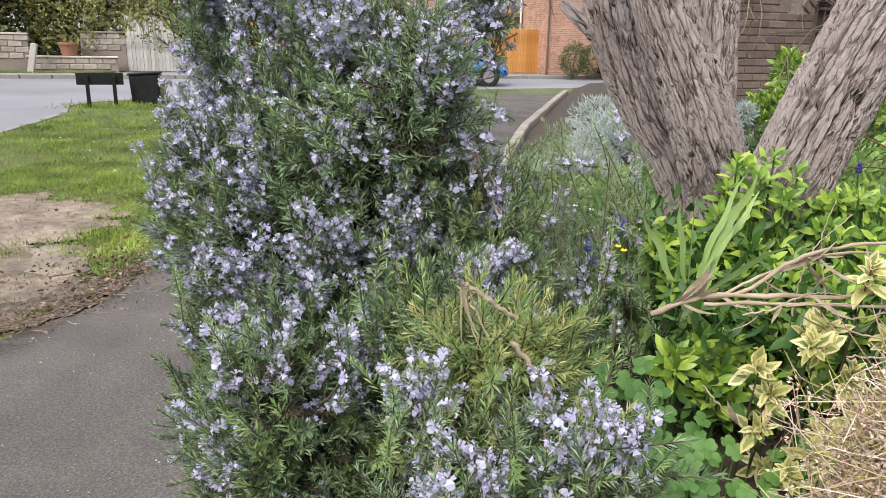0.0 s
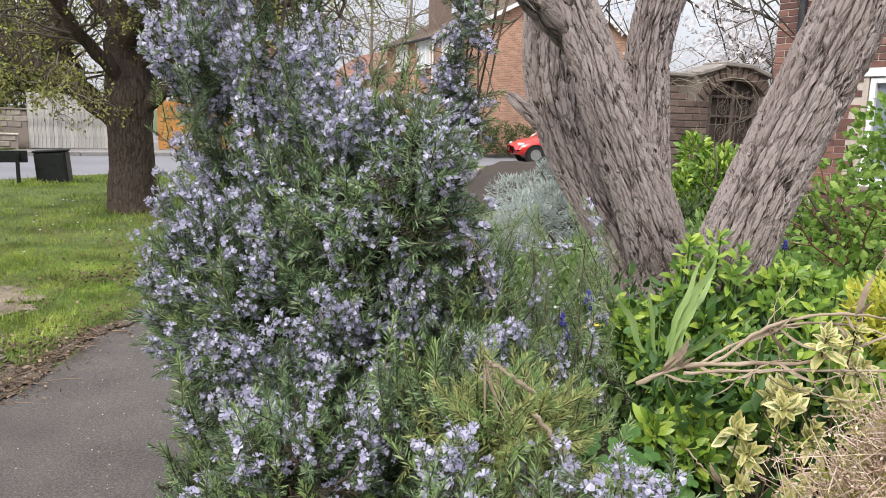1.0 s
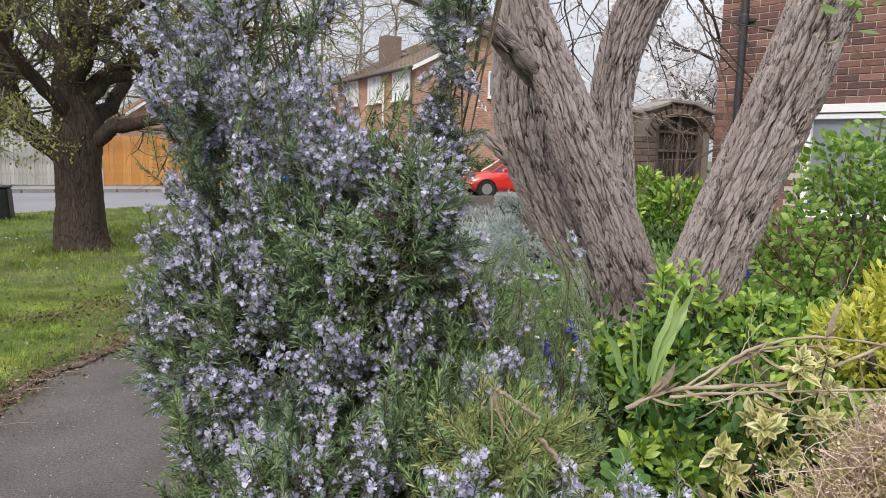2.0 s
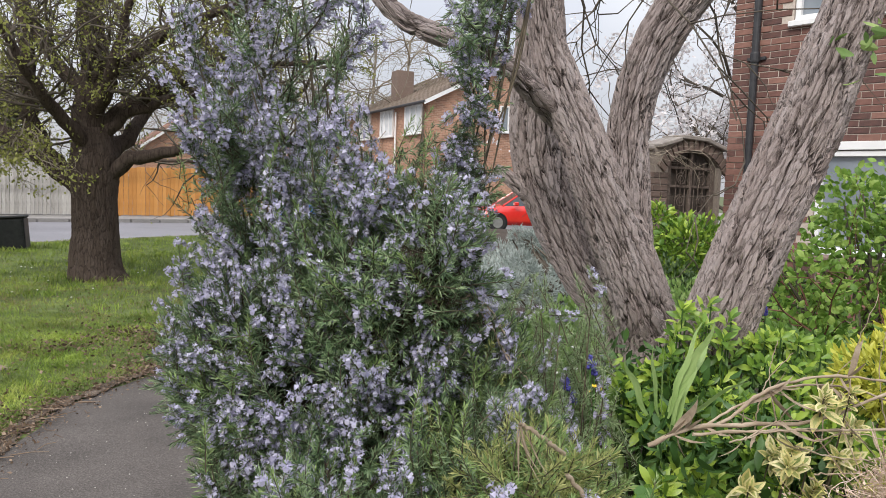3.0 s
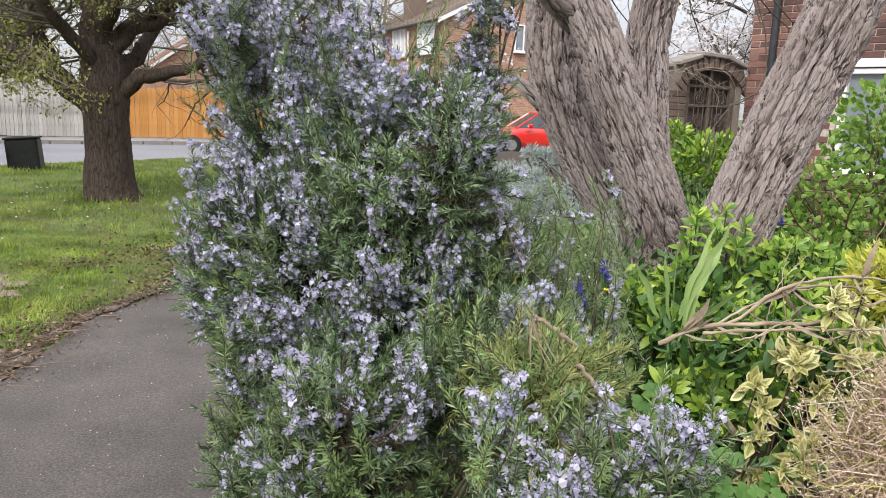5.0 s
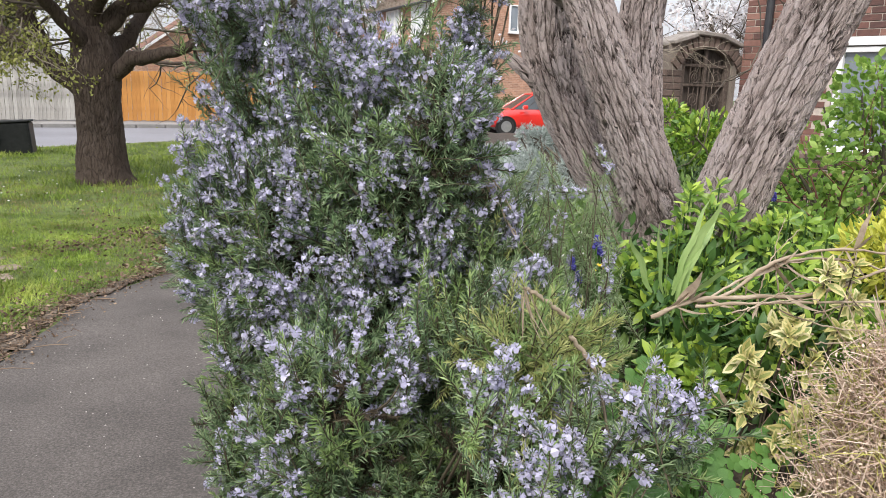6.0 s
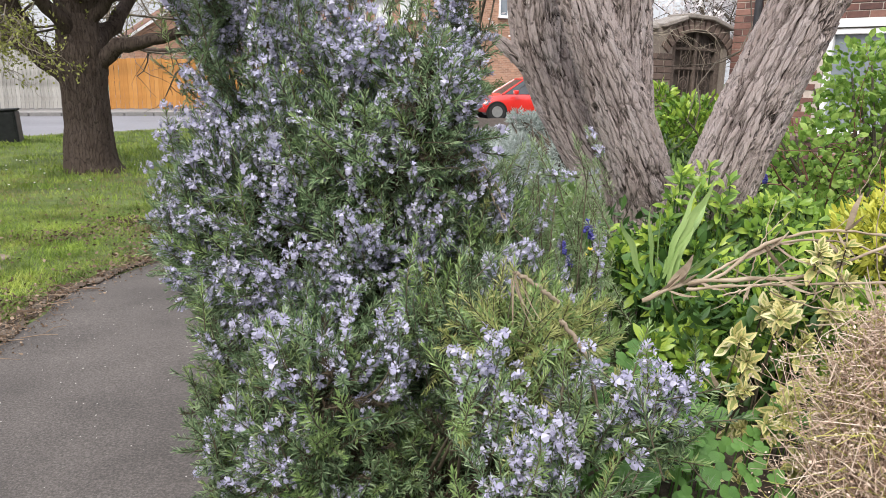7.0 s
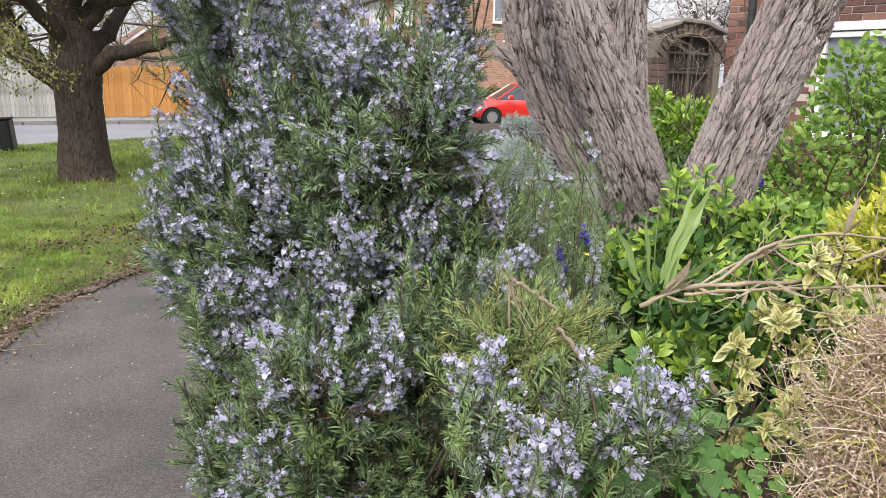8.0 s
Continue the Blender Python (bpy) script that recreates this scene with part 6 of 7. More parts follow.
def hollow(x, y, z):
    """The dark gap between the two front arms."""
    return ((x + 0.05) / 0.06) ** 2 + ((y - 1.20) / 0.17) ** 2 + ((z - 0.97) / 0.14) ** 2 < 1


def rosemary(name, label, jobs, sprays, woody):
    """jobs: (lobes, density, share in bloom, kind of needles, lift, depth of the shell)."""
    b = thing(name, label, "shrub")
    store = {k: [] for k in ("needles", "young", "yellow", "withered", "stems", "petals", "calyces")}
    for lobes, count, bloom, length in sprays:
        P, N = lobe_points(lobes, 900, prng, 0.0)
        for i in prng.permutation(len(P))[:count]:
            if not hollow(*P[i]):
                share = bloom * (0.35 + 0.65 * flowering(*P[i]))
                add_spray(store, P[i] - N[i] * 0.06, unit(N[i] + np.array([0, 0, 0.7]) + prng.normal(0, 0.25, 3)), length * prng.uniform(0.7, 1.3), 0.92 if prng.uniform() < share else 0.06, "needles", 3 if lobes is ARM else 7)
    for lobes, density, bloom, key, lift, inner in jobs:
        P, N = lobe_points(lobes, density, prng, inner)
        open_ = np.array([not hollow(*q) for q in P])
        P, N = P[open_], N[open_]
        share = np.array([0.5 + 0.55 * noise.noise((p[0] * 5, p[1] * 5, p[2] * 5)) for p in P])
        hit = prng.uniform(0, 1, len(P)) < np.clip(bloom * (0.5 + share) * np.array([flowering(*q) for q in P]), 0, 1)
        if bloom > 0:
            add_sprigs(store, P[hit], N[hit], 1.0, lift=lift, key=key)
            add_sprigs(store, P[~hit], N[~hit], 0.0, lift=lift, key=key)
        else:
            add_sprigs(store, P, N, 0.0, lift=lift, key=key)
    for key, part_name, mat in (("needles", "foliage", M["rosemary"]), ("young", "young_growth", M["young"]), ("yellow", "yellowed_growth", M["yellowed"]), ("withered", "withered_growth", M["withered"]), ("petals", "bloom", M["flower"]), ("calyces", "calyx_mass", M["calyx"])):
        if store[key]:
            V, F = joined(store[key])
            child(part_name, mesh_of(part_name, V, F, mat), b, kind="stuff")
    V, F = joined(store["stems"] + woody)
    child("woody_framework", mesh_of("woody_framework", V, F, M["stem"], True), b, kind="stuff")
    return b


MAIN = [((-0.21, 1.74, 1.16), (0.28, 0.26, 0.28)), ((-0.36, 1.76, 1.17), (0.19, 0.18, 0.20)), ((-0.02, 1.58, 1.37), (0.085, 0.10, 0.18)), ((-0.17, 1.52, 0.86), (0.18, 0.19, 0.28)), ((-0.12, 1.62, 1.34), (0.13, 0.13, 0.12))]
CROWN = [((-0.33, 1.78, 1.44), (0.17, 0.16, 0.11)), ((-0.16, 1.72, 1.50), (0.16, 0.14, 0.10)), ((-0.37, 1.78, 1.58), (0.13, 0.14, 0.10))]
PLUME = [((-0.365, 1.82, 1.76), (0.155, 0.15, 0.24)), ((-0.25, 1.80, 1.70), (0.12, 0.12, 0.18)), ((-0.30, 1.84, 2.0), (0.17, 0.12, 0.16)), ((-0.46, 1.85, 1.60), (0.07, 0.10, 0.10))]
FRONT = [((-0.18, 1.42, 0.87), (0.15, 0.15, 0.17)), ((-0.18, 1.35, 0.98), (0.09, 0.10, 0.10))]
ARM = [((0.02, 1.20, 1.03), (0.07, 0.07, 0.06)), ((0.17, 1.19, 1.03), (0.13, 0.09, 0.05)), ((0.11, 1.09, 0.955), (0.11, 0.05, 0.05)), ((0.265, 1.15, 1.045), (0.06, 0.08, 0.05))]
LOWER = [((-0.10, 1.48, 0.52), (0.19, 0.22, 0.44)), ((0.10, 1.50, 0.70), (0.16, 0.14, 0.26)), ((-0.19, 1.45, 0.74), (0.125, 0.15, 0.2)), ((0.02, 1.38, 0.74), (0.13, 0.10, 0.22))]
MIDDLE = [((0.05, 1.58, 1.06), (0.13, 0.13, 0.13)), ((0.065, 1.64, 1.17), (0.095, 0.10, 0.125)), ((0.02, 1.44, 1.07), (0.08, 0.10, 0.08))]
SHELF = [((0.165, 1.37, 1.05), (0.095, 0.12, 0.10)), ((0.115, 1.32, 1.09), (0.09, 0.10, 0.075))]
SIDE = [((-0.385, 1.62, 0.93), (0.065, 0.12, 0.12)), ((-0.38, 1.58, 0.78), (0.075, 0.12, 0.15)), ((-0.34, 1.55, 0.62), (0.075, 0.12, 0.15))]
COLUMN = [((0.055, 1.88, 1.72), (0.055, 0.06, 0.28)), ((0.10, 1.95, 1.95), (0.085, 0.08, 0.13)), ((0.06, 1.88, 1.55), (0.065, 0.06, 0.12))]
# smaller lobes filled with the dark withered needles: painted shade behind the gaps
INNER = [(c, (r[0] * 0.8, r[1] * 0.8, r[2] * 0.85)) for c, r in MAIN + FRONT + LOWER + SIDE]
woody = []
root = np.array([-0.05, 1.72, 0.45])
for c, r in MAIN + CROWN + PLUME + FRONT + ARM + LOWER + MIDDLE + SHELF:
    for _ in range(4):
        q = np.array(c) + prng.normal(0, 0.30, 3) * np.array(r)
        s = root + prng.normal(0, 0.06, 3) * np.array([1, 1, 0.3])
        woody.append(tube(curve_points([s, s * 0.5 + q * 0.5 + np.array([prng.normal(0, 0.03), 0.03, -0.06]), q], 9), np.linspace(0.009 if q[2] < 1.4 else 0.005, 0.0016, 9), 6))
for _ in range(7):
    a = np.array([0.12, 1.96, 2.02]) + prng.normal(0, 0.03, 3)
    q = np.array([0.08, 1.88, prng.uniform(1.46, 1.7)]) + prng.normal(0, 0.02, 3)
    woody.append(tube(curve_points([a, (a + q) / 2 + prng.normal(0, 0.015, 3), q], 8), np.linspace(0.004, 0.0015, 8), 5))
rosemary("rosemary_bush", "large sprawling rosemary bush covered in pale lilac-blue flowers", [
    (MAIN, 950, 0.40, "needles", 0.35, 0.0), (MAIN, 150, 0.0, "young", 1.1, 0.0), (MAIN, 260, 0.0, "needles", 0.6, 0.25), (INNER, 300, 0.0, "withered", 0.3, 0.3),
    (CROWN, 280, 0.5, "needles", 1.0, 0.3), (PLUME, 60, 0.4, "needles", 0.9, 0.45),
    (FRONT, 430, 0.25, "needles", 0.9, 0.0), (FRONT, 300, 0.0, "young", 1.0, 0.0),
    (ARM, 300, 0.12, "needles", 0.9, 0.0), (ARM, 120, 0.0, "yellow", 0.8, 0.2), (ARM, 200, 0.0, "young", 0.9, 0.1),
    (LOWER, 200, 0.0, "young", 0.9, 0.1), (LOWER, 380, 0.14, "needles", 0.7, 0.0), (LOWER, 160, 0.0, "needles", 0.6, 0.3), (SIDE, 260, 0.0, "young", 0.9, 0.2), (SIDE, 500, 0.12, "needles", 0.8, 0.3),
    (MIDDLE, 620, 0.10, "needles", 0.9, 0.1), (MIDDLE, 400, 0.0, "young", 1.0, 0.1), (MIDDLE, 120, 0.0, "yellow", 0.8, 0.1),
    (SHELF, 700, 0.04, "yellow", 0.5, 0.3), (SHELF, 450, 0.0, "young", 0.6, 0.3), (COLUMN, 560, 0.5, "needles", -0.2, 0.6)],
    [(MAIN, 85, 0.55, 0.16), (CROWN, 34, 0.55, 0.18), (PLUME, 26, 0.7, 0.21), (FRONT, 34, 0.44, 0.15), (ARM, 27, 0.85, 0.085), (LOWER, 34, 0.28, 0.16), (MIDDLE, 20, 0.5, 0.14), (SIDE, 22, 0.05, 0.15)], woody)

# erect thin shoots of a second rosemary between bush and tree
shoots, store = [], {k: [] for k in ("needles", "stems", "petals", "calyces")}
for i in range(38):
    x, y = 0.06 + 0.35 * (i + prng.uniform(0, 1)) / 38, prng.uniform(1.58, 2.05)
    top = prng.uniform(1.04, 1.32) + 0.08 * (i % 5 == 0) - 0.5 * max(0, x - 0.24)
    base = np.array([x, y, 0.72])
    tip = np.array([x + prng.normal(0, 0.035), y + prng.normal(0, 0.03), top])
    shoots.append(tube([base, (base + tip) / 2 + prng.normal(0, 0.008, 3), tip], [0.0024, 0.0018, 0.001], 5))
    for z in np.arange(0.84, top + 0.02, 0.034):
        u = (z - 0.72) / (top - 0.72)
        p = base + (tip - base) * u
        add_sprigs(store, p[None] + prng.normal(0, 0.006, (1, 3)) + np.array([[0, 0, 0.05]]), prng.normal(0, 0.5, (1, 3)), 0.14, (0.7, 1.1), 1.3, 0.3, kinds=SHOOTS)
second = thing("young_rosemary", "grey-green young rosemary of upright shoots with few pale flowers", "shrub")
for key, part_name, mat in (("needles", "foliage", M["shoot"]), ("petals", "bloom", M["flower"]), ("calyces", "calyx_mass", M["calyx"])):
    V, F = joined(store[key])
    child(part_name, mesh_of(part_name, V, F, mat), second, kind="stuff")
V, F = joined(store["stems"] + shoots)
child("shoot_framework", mesh_of("shoot_framework", V, F, M["stem"]), second, kind="stuff")


# ---------------------------------------------------------------- the other plants of the bed


def matrix_of(p, d, roll, s):
    R = frames_to(np.array([d]), np.array([roll]))[0]
    m = Matrix(R.tolist()).to_4x4()
    m.translation = Vector(p)
    return m @ Matrix.Diagonal((s, s, s, 1))


def facing(d, axis):
    """Rotation of a leaf along d whose upper face looks along a rosette's axis."""
    d, axis = unit(d), unit(axis)
    y = -unit(axis - d * (axis @ d) + np.array([1e-6, 0, 0]))
    return np.stack([np.cross(y, d), y, d], axis=1)


def rosette_matrix(p, d, axis, s):
    m = Matrix(facing(d, axis).tolist()).to_4x4()
    m.translation = Vector(p)
    return m @ Matrix.Diagonal((s, s, s, 1))


def leaf_object_meshes(name, mat, length_width, bends, fold=0.25, shape=1.0, steps=5):
    return [mesh_of(name, *blade(1.0, length_width, b, fold, steps, 0.0, shape), mat, True) for b in bends]


# glossy yellow-green shrub at the foot of the tree: whorls of leaves
laurel = thing("glossy_shrub", "low evergreen shrub with whorls of bright yellow-green leaves", "shrub")
leaf_meshes = leaf_object_meshes("leaf", M["laurel"], 0.36, (0.1, 0.25, 0.4), fold=-0.25, shape=1.35, steps=6)
whorls = []
for i in range(190):
    x, y = prng.uniform(0.42, 1.10), prng.uniform(1.55, 2.02)
    crown = 0.98 + 0.17 * smooth(1.5, 2.0, y) + 0.06 * noise.noise((x * 6, y * 6, 0)) + 0.05 * math.sin(x * 9)
    whorls.append((x, y, crown))
for x, y, z in [(0.555 + 0.015 * k, 1.90 + 0.015 * (k % 4), 1.17 + 0.032 * (k % 4) + 0.02 * (k % 3)) for k in range(11)] + [(0.88, 1.93, 1.18), (0.93, 1.95, 1.20)]:
    whorls.append((x, y, z))
rest = []
count = 0
Vl, Fl = blade(1.0, 0.36, 0.25, -0.25, 4, 0.0, 1.35)
order = sorted(range(len(whorls)), key=lambda i: whorls[i][1])
for i in order:
    x, y, z = whorls[i]
    lean = unit(np.array([prng.normal(0, 0.3), -0.7 + prng.normal(0, 0.3), 0.75]))
    n = int(prng.integers(10, 14))
    for k in range(n):
        a, tilt = k * 2.4 + prng.normal(0, 0.2), 0.45 + 1.0 * k / n
        side = frames_to(lean[None])[0]
        d = side @ np.array([math.sin(tilt) * math.cos(a), math.sin(tilt) * math.sin(a), math.cos(tilt)])
        p = np.array([x, y, z]) - lean * 0.006 * k
        s = prng.uniform(0.040, 0.060) * (0.7 + 0.3 * k / n)
        R = facing(d, lean)[None]
        if count < 300:
            child("leaf", leaf_meshes[prng.integers(3)], laurel, rosette_matrix(p, d, lean, s))
            count += 1
        else:
            rest.append(scatter(Vl, Fl, R, p[None], np.array([s])))
V, F = joined(rest)
child("upper_foliage", mesh_of("upper_foliage", V, F, M["laurel_top"], True), laurel, kind="stuff")
# older leaves below the whorls, their dark green doubling as shade in the gaps
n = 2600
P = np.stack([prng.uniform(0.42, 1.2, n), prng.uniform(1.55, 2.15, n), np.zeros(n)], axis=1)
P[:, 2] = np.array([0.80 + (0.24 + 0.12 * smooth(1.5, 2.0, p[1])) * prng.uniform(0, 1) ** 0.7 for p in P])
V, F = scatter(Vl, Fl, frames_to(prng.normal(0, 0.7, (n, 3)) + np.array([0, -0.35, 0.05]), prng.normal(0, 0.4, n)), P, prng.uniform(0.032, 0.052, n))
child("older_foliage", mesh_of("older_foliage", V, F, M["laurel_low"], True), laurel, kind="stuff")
V, F = joined([tube([(x + prng.normal(0, 0.03), y + 0.05, 0.72), (x, y + 0.02, (0.72 + z) / 2), (x, y, z)], [0.0035, 0.0028, 0.002], 5) for x, y, z in whorls])
child("woody_framework", mesh_of("woody_framework", V, F, M["laurel_low"]), laurel)

# sword leaves rising out of it
iris = thing("sword_leaf_plant", "upright plant with broad pale green sword-shaped leaves", "plant")
for x, y, z, dx, l, w, b in ((0.475, 1.74, 1.02, -0.10, 0.20, 0.0203, 0.06), (0.485, 1.73, 1.02, 0.16, 0.26, 0.0218, 0.15), (0.49, 1.74, 1.03, 0.42, 0.27, 0.0234, 0.2), (0.47, 1.74, 1.02, -0.30, 0.20, 0.0203, 0.15), (0.50, 1.72, 1.00, 0.72, 0.22, 0.0218, 0.3), (0.49, 1.72, 1.00, 0.25, 0.17, 0.0234, 0.1), (0.45, 1.75, 1.02, -0.55, 0.19, 0.0187, 0.25), (0.50, 1.74, 1.02, 0.30, 0.24, 0.0187, 0.35), (0.48, 1.71, 0.98, 0.05, 0.15, 0.0218, 0.2)):
    V, F = blade(l * 0.84, w * 0.76, b, 0.3, 9, 0.0, 0.9)
    V[:, 0] += 0.004 * np.sin(V[:, 2] * 60)
    child("leaf", mesh_of("leaf", V, F, M["iris"], True), iris, matrix_of((x - 0.01, y - 0.03, z + 0.06), np.array([dx, -0.06, 1.0]), 0.3 * dx * 10, 1.0))

# variegated shrub: cream-edged leaves in rosettes, each with a green heart
euonymus = thing("variegated_shrub", "low shrub with cream-edged green rosettes of leaves", "shrub")


def variegated(bend):
    V, F = blade(1.0, 0.40, bend, -0.3, 7, 0.0, 1.2)
    V[:, 1] += 0.045 * np.sin(V[:, 2] * 9 + 5 * bend) * np.sign(V[:, 0])
    V[:, 0] += 0.05 * np.sin(V[:, 2] * 5 + 9 * bend)
    me = mesh_of("leaf", V, F, M["cream"], True)
    Vh = V.copy()
    Vh[:, 0] *= 0.50 + 0.16 * np.sin(Vh[:, 2] * 17 + 20 * bend)
    Vh[:, 2] = 0.04 + 0.84 * Vh[:, 2]
    n = np.interp(Vh[:, 2], V[1::3, 2], V[1::3, 1])
    Vh[:, 1] = n - 0.3 * np.abs(Vh[:, 0]) - 0.016
    heart = mesh_of("leaf_centre", Vh, F, M["leaf_heart"], True)
    return me, heart


kinds = [variegated(b) for b in (0.05, 0.2, 0.35, 0.5, 0.7)]
ROSETTES = [(0.505, 1.40, 1.055), (0.53, 1.42, 1.01), (0.575, 1.41, 1.095), (0.61, 1.46, 1.10), (0.52, 1.39, 0.97), (0.56, 1.38, 0.91), (0.60, 1.38, 0.92), (0.63, 1.42, 0.94), (0.66, 1.42, 0.97), (0.47, 1.38, 0.81), (0.52, 1.38, 0.80), (0.66, 1.46, 1.20), (0.72, 1.48, 1.20),
            (0.62, 1.55, 1.06), (0.72, 1.5, 1.08), (0.78, 1.55, 1.12), (0.56, 1.46, 0.86), (0.68, 1.5, 1.02), (0.43, 1.30, 0.78), (0.58, 1.27, 0.80), (0.64, 1.30, 0.83), (0.52, 1.24, 0.79), (0.60, 1.34, 0.86)]
for x, y, z in ROSETTES:
    lean = unit(np.array([prng.normal(-0.25, 0.3), -0.85 + prng.normal(0, 0.25), 0.6 + prng.normal(0, 0.25)]))
    side = frames_to(lean[None])[0]
    n = int(prng.integers(15, 21))
    for k in range(n):
        a, tilt = k * 2.4 + prng.normal(0, 0.45), (0.25 + 1.25 * k / n) * prng.uniform(0.75, 1.2)
        d = side @ np.array([math.sin(tilt) * math.cos(a), math.sin(tilt) * math.sin(a), math.cos(tilt)])
        me, heart = kinds[prng.integers(5)]
        ob = child("leaf", me, euonymus, rosette_matrix(np.array([x, y, z]) - lean * 0.003 * k, d, lean, prng.uniform(0.026, 0.052) * (0.6 + 0.4 * k / n)))
        child("leaf_centre", heart, ob)
V, F = joined([tube([(x + 0.03, y + 0.14, 0.7), (x + 0.02, y + 0.09, (0.72 + z) / 2), (x, y, z)], [0.0024, 0.0018, 0.0014], 5) for x, y, z in ROSETTES])
child("woody_framework", mesh_of("woody_framework", V, F, M["stem"]), euonymus)

# rounded three-part leaves of a low plant
clover = thing("round_leaf_plant", "low plant with rounded three-part green leaves", "plant")
lobe_V, lobe_F = [(0, 0.05, 0.5)], []
for i in range(16):
    a = 2 * math.pi * i / 16
    notch = 0.13 * math.exp(-(min(a, 2 * math.pi - a) / 0.3) ** 2)
    pinch = 0.55 + 0.45 * smooth(0, 1.3, abs(a - math.pi))
    lobe_V.append((0.56 * math.sin(a) * pinch, -0.06 * abs(math.sin(a)) + 0.02 * math.sin(3 * a), 0.5 + (0.5 - notch) * math.cos(a)))
lobe_F = [(0, i + 1, (i + 1) % 16 + 1) for i in range(16)]
leaflet = mesh_of("leaflet", np.array(lobe_V), np.array(lobe_F), M["clover"], True)
stalks = []
for i in range(98):
    x, y = prng.uniform(0.17, 0.44), prng.uniform(1.17, 1.50)
    z = 0.85 + 0.05 * prng.uniform(0, 1) + 0.38 * (y - 1.2)
    up = unit(np.array([prng.normal(0, 0.25), -0.55 + prng.normal(0, 0.2), 0.85]))
    side = frames_to(up[None])[0]
    s = prng.uniform(0.014, 0.022)
    a0 = prng.uniform(0, 6.3)
    for k in range(3):
        a = a0 + k * 2.09
        d = side @ np.array([math.cos(a), math.sin(a), 0.12])
        m = Matrix.Translation((x, y, z)) @ Matrix(np.stack([np.cross(up, d), up - d * (up @ d), d], axis=1).tolist()).to_4x4() @ Matrix.Diagonal((s, s, s, 1))
        child("leaflet", leaflet, clover, m)
    stalks.append(tube([(x, y + 0.04, 0.68), (x, y + 0.01, z - 0.04), (x, y, z)], [0.0025, 0.002, 0.002], 4))
rest = []
for i in range(130):
    x, y = prng.uniform(0.26, 0.66), prng.uniform(1.10, 1.5)
    z = 0.81 + 0.05 * prng.uniform(0, 1) + 0.30 * (y - 1.2)
    up = unit(np.array([prng.normal(0, 0.3), -0.55 + prng.normal(0, 0.2), 0.85]))
    side = frames_to(up[None])[0]
    for k in range(3):
        a = i + k * 2.09
        d = side @ np.array([math.cos(a), math.sin(a), 0.12])
        rest.append(scatter(np.array(lobe_V), np.array(lobe_F), np.stack([np.cross(up, d), up - d * (up @ d), d], axis=1)[None], np.array([[x, y, z]]), np.array([prng.uniform(0.013, 0.020)])))
    stalks.append(tube([(x, y + 0.04, 0.66), (x, y + 0.01, z - 0.04), (x, y, z)], [0.002, 0.0016, 0.0014], 4))
V, F = joined(rest)
child("lower_foliage", mesh_of("lower_foliage", V, F, M["clover"], True), clover, kind="stuff")
V, F = joined(stalks)
child("stalk_tuft", mesh_of("stalk_tuft", V, F, M["clover"]), clover, kind="stuff")

# straw-coloured heath of dry twigs and seed heads
heath = thing("dry_heath", "straw-brown dried heath of fine twigs and seed heads", "shrub")
sticks, heads, greens = [], [], []
for i in range(15000):
    c = unit(prng.normal(0, 1, 3)) * prng.uniform(0.2, 1, 1) ** 0.4 * np.array([0.20, 0.13, 0.26]) * (1 + 0.18 * noise.noise((i * 0.37, 1, 2))) + np.array([0.755, 1.22, 0.96])
    d = unit(np.array([prng.normal(-0.45, 0.45), prng.normal(-0.1, 0.45), prng.normal(0.6, 0.4)]))
    l = prng.uniform(0.02, 0.075)
    p = [c + d * l * t + prng.normal(0, 0.006, 3) for t in (-0.5, 0.1, 0.5)]
    fresh = 0.42 * smooth(0.72, 0.58, c[0]) * smooth(0.9, 1.05, c[2]) + 0.06
    (greens if prng.uniform() < fresh else sticks).append(tube(p, [0.0008, 0.0007, 0.0004], 3))
    n = 5
    P = np.array([p[1] + (p[2] - p[1]) * u for u in prng.uniform(-1.2, 1.1, n)]) + prng.normal(0, 0.004, (n, 3))
    heads.append((P, d))
for i in range(110):
    b = np.array([prng.normal(0.80, 0.05), prng.normal(1.27, 0.06), 0.70])
    q = np.array([prng.normal(0.66, 0.10), prng.normal(1.16, 0.08), prng.uniform(0.82, 1.24)])
    sticks.append(tube(curve_points([b, (b + q) / 2 + prng.normal(0, 0.03, 3), q], 6), np.linspace(0.0018, 0.0007, 6), 4))
for i in range(420):
    c = np.array([prng.uniform(0.50, 0.72), prng.normal(1.22, 0.06), prng.uniform(0.78, 1.10)])
    d = unit(np.array([prng.normal(-0.8, 0.4), prng.normal(-0.1, 0.4), prng.normal(0.35, 0.45)]))
    l = prng.uniform(0.035, 0.09)
    p = curve_points([c - d * l * 0.5, c + prng.normal(0, 0.01, 3), c + d * l * 0.5 + prng.normal(0, 0.015, 3)], 5)
    (greens if prng.uniform() < 0.3 else sticks).append(tube(p, np.linspace(0.0008, 0.0004, 5), 3))
    heads.append((p[prng.integers(0, 5, 5)] + prng.normal(0, 0.005, (5, 3)), d))
for i in range(190):
    c = unit(prng.normal(0, 1, 3) + np.array([-0.7, -0.5, 0.5])) * np.array([0.19, 0.12, 0.24]) * prng.uniform(0.6, 1.0) + np.array([0.72, 1.22, 0.96])
    d = unit(np.array([prng.normal(-0.6, 0.5), prng.normal(-0.2, 0.4), prng.normal(0.45, 0.5)]))
    l = prng.uniform(0.04, 0.11)
    sticks.append(tube(curve_points([c - d * l * 0.4, c + d * l * 0.2 + prng.normal(0, 0.012, 3), c + d * l * 0.6 + prng.normal(0, 0.02, 3)], 6), np.linspace(0.0011, 0.0006, 6), 3))
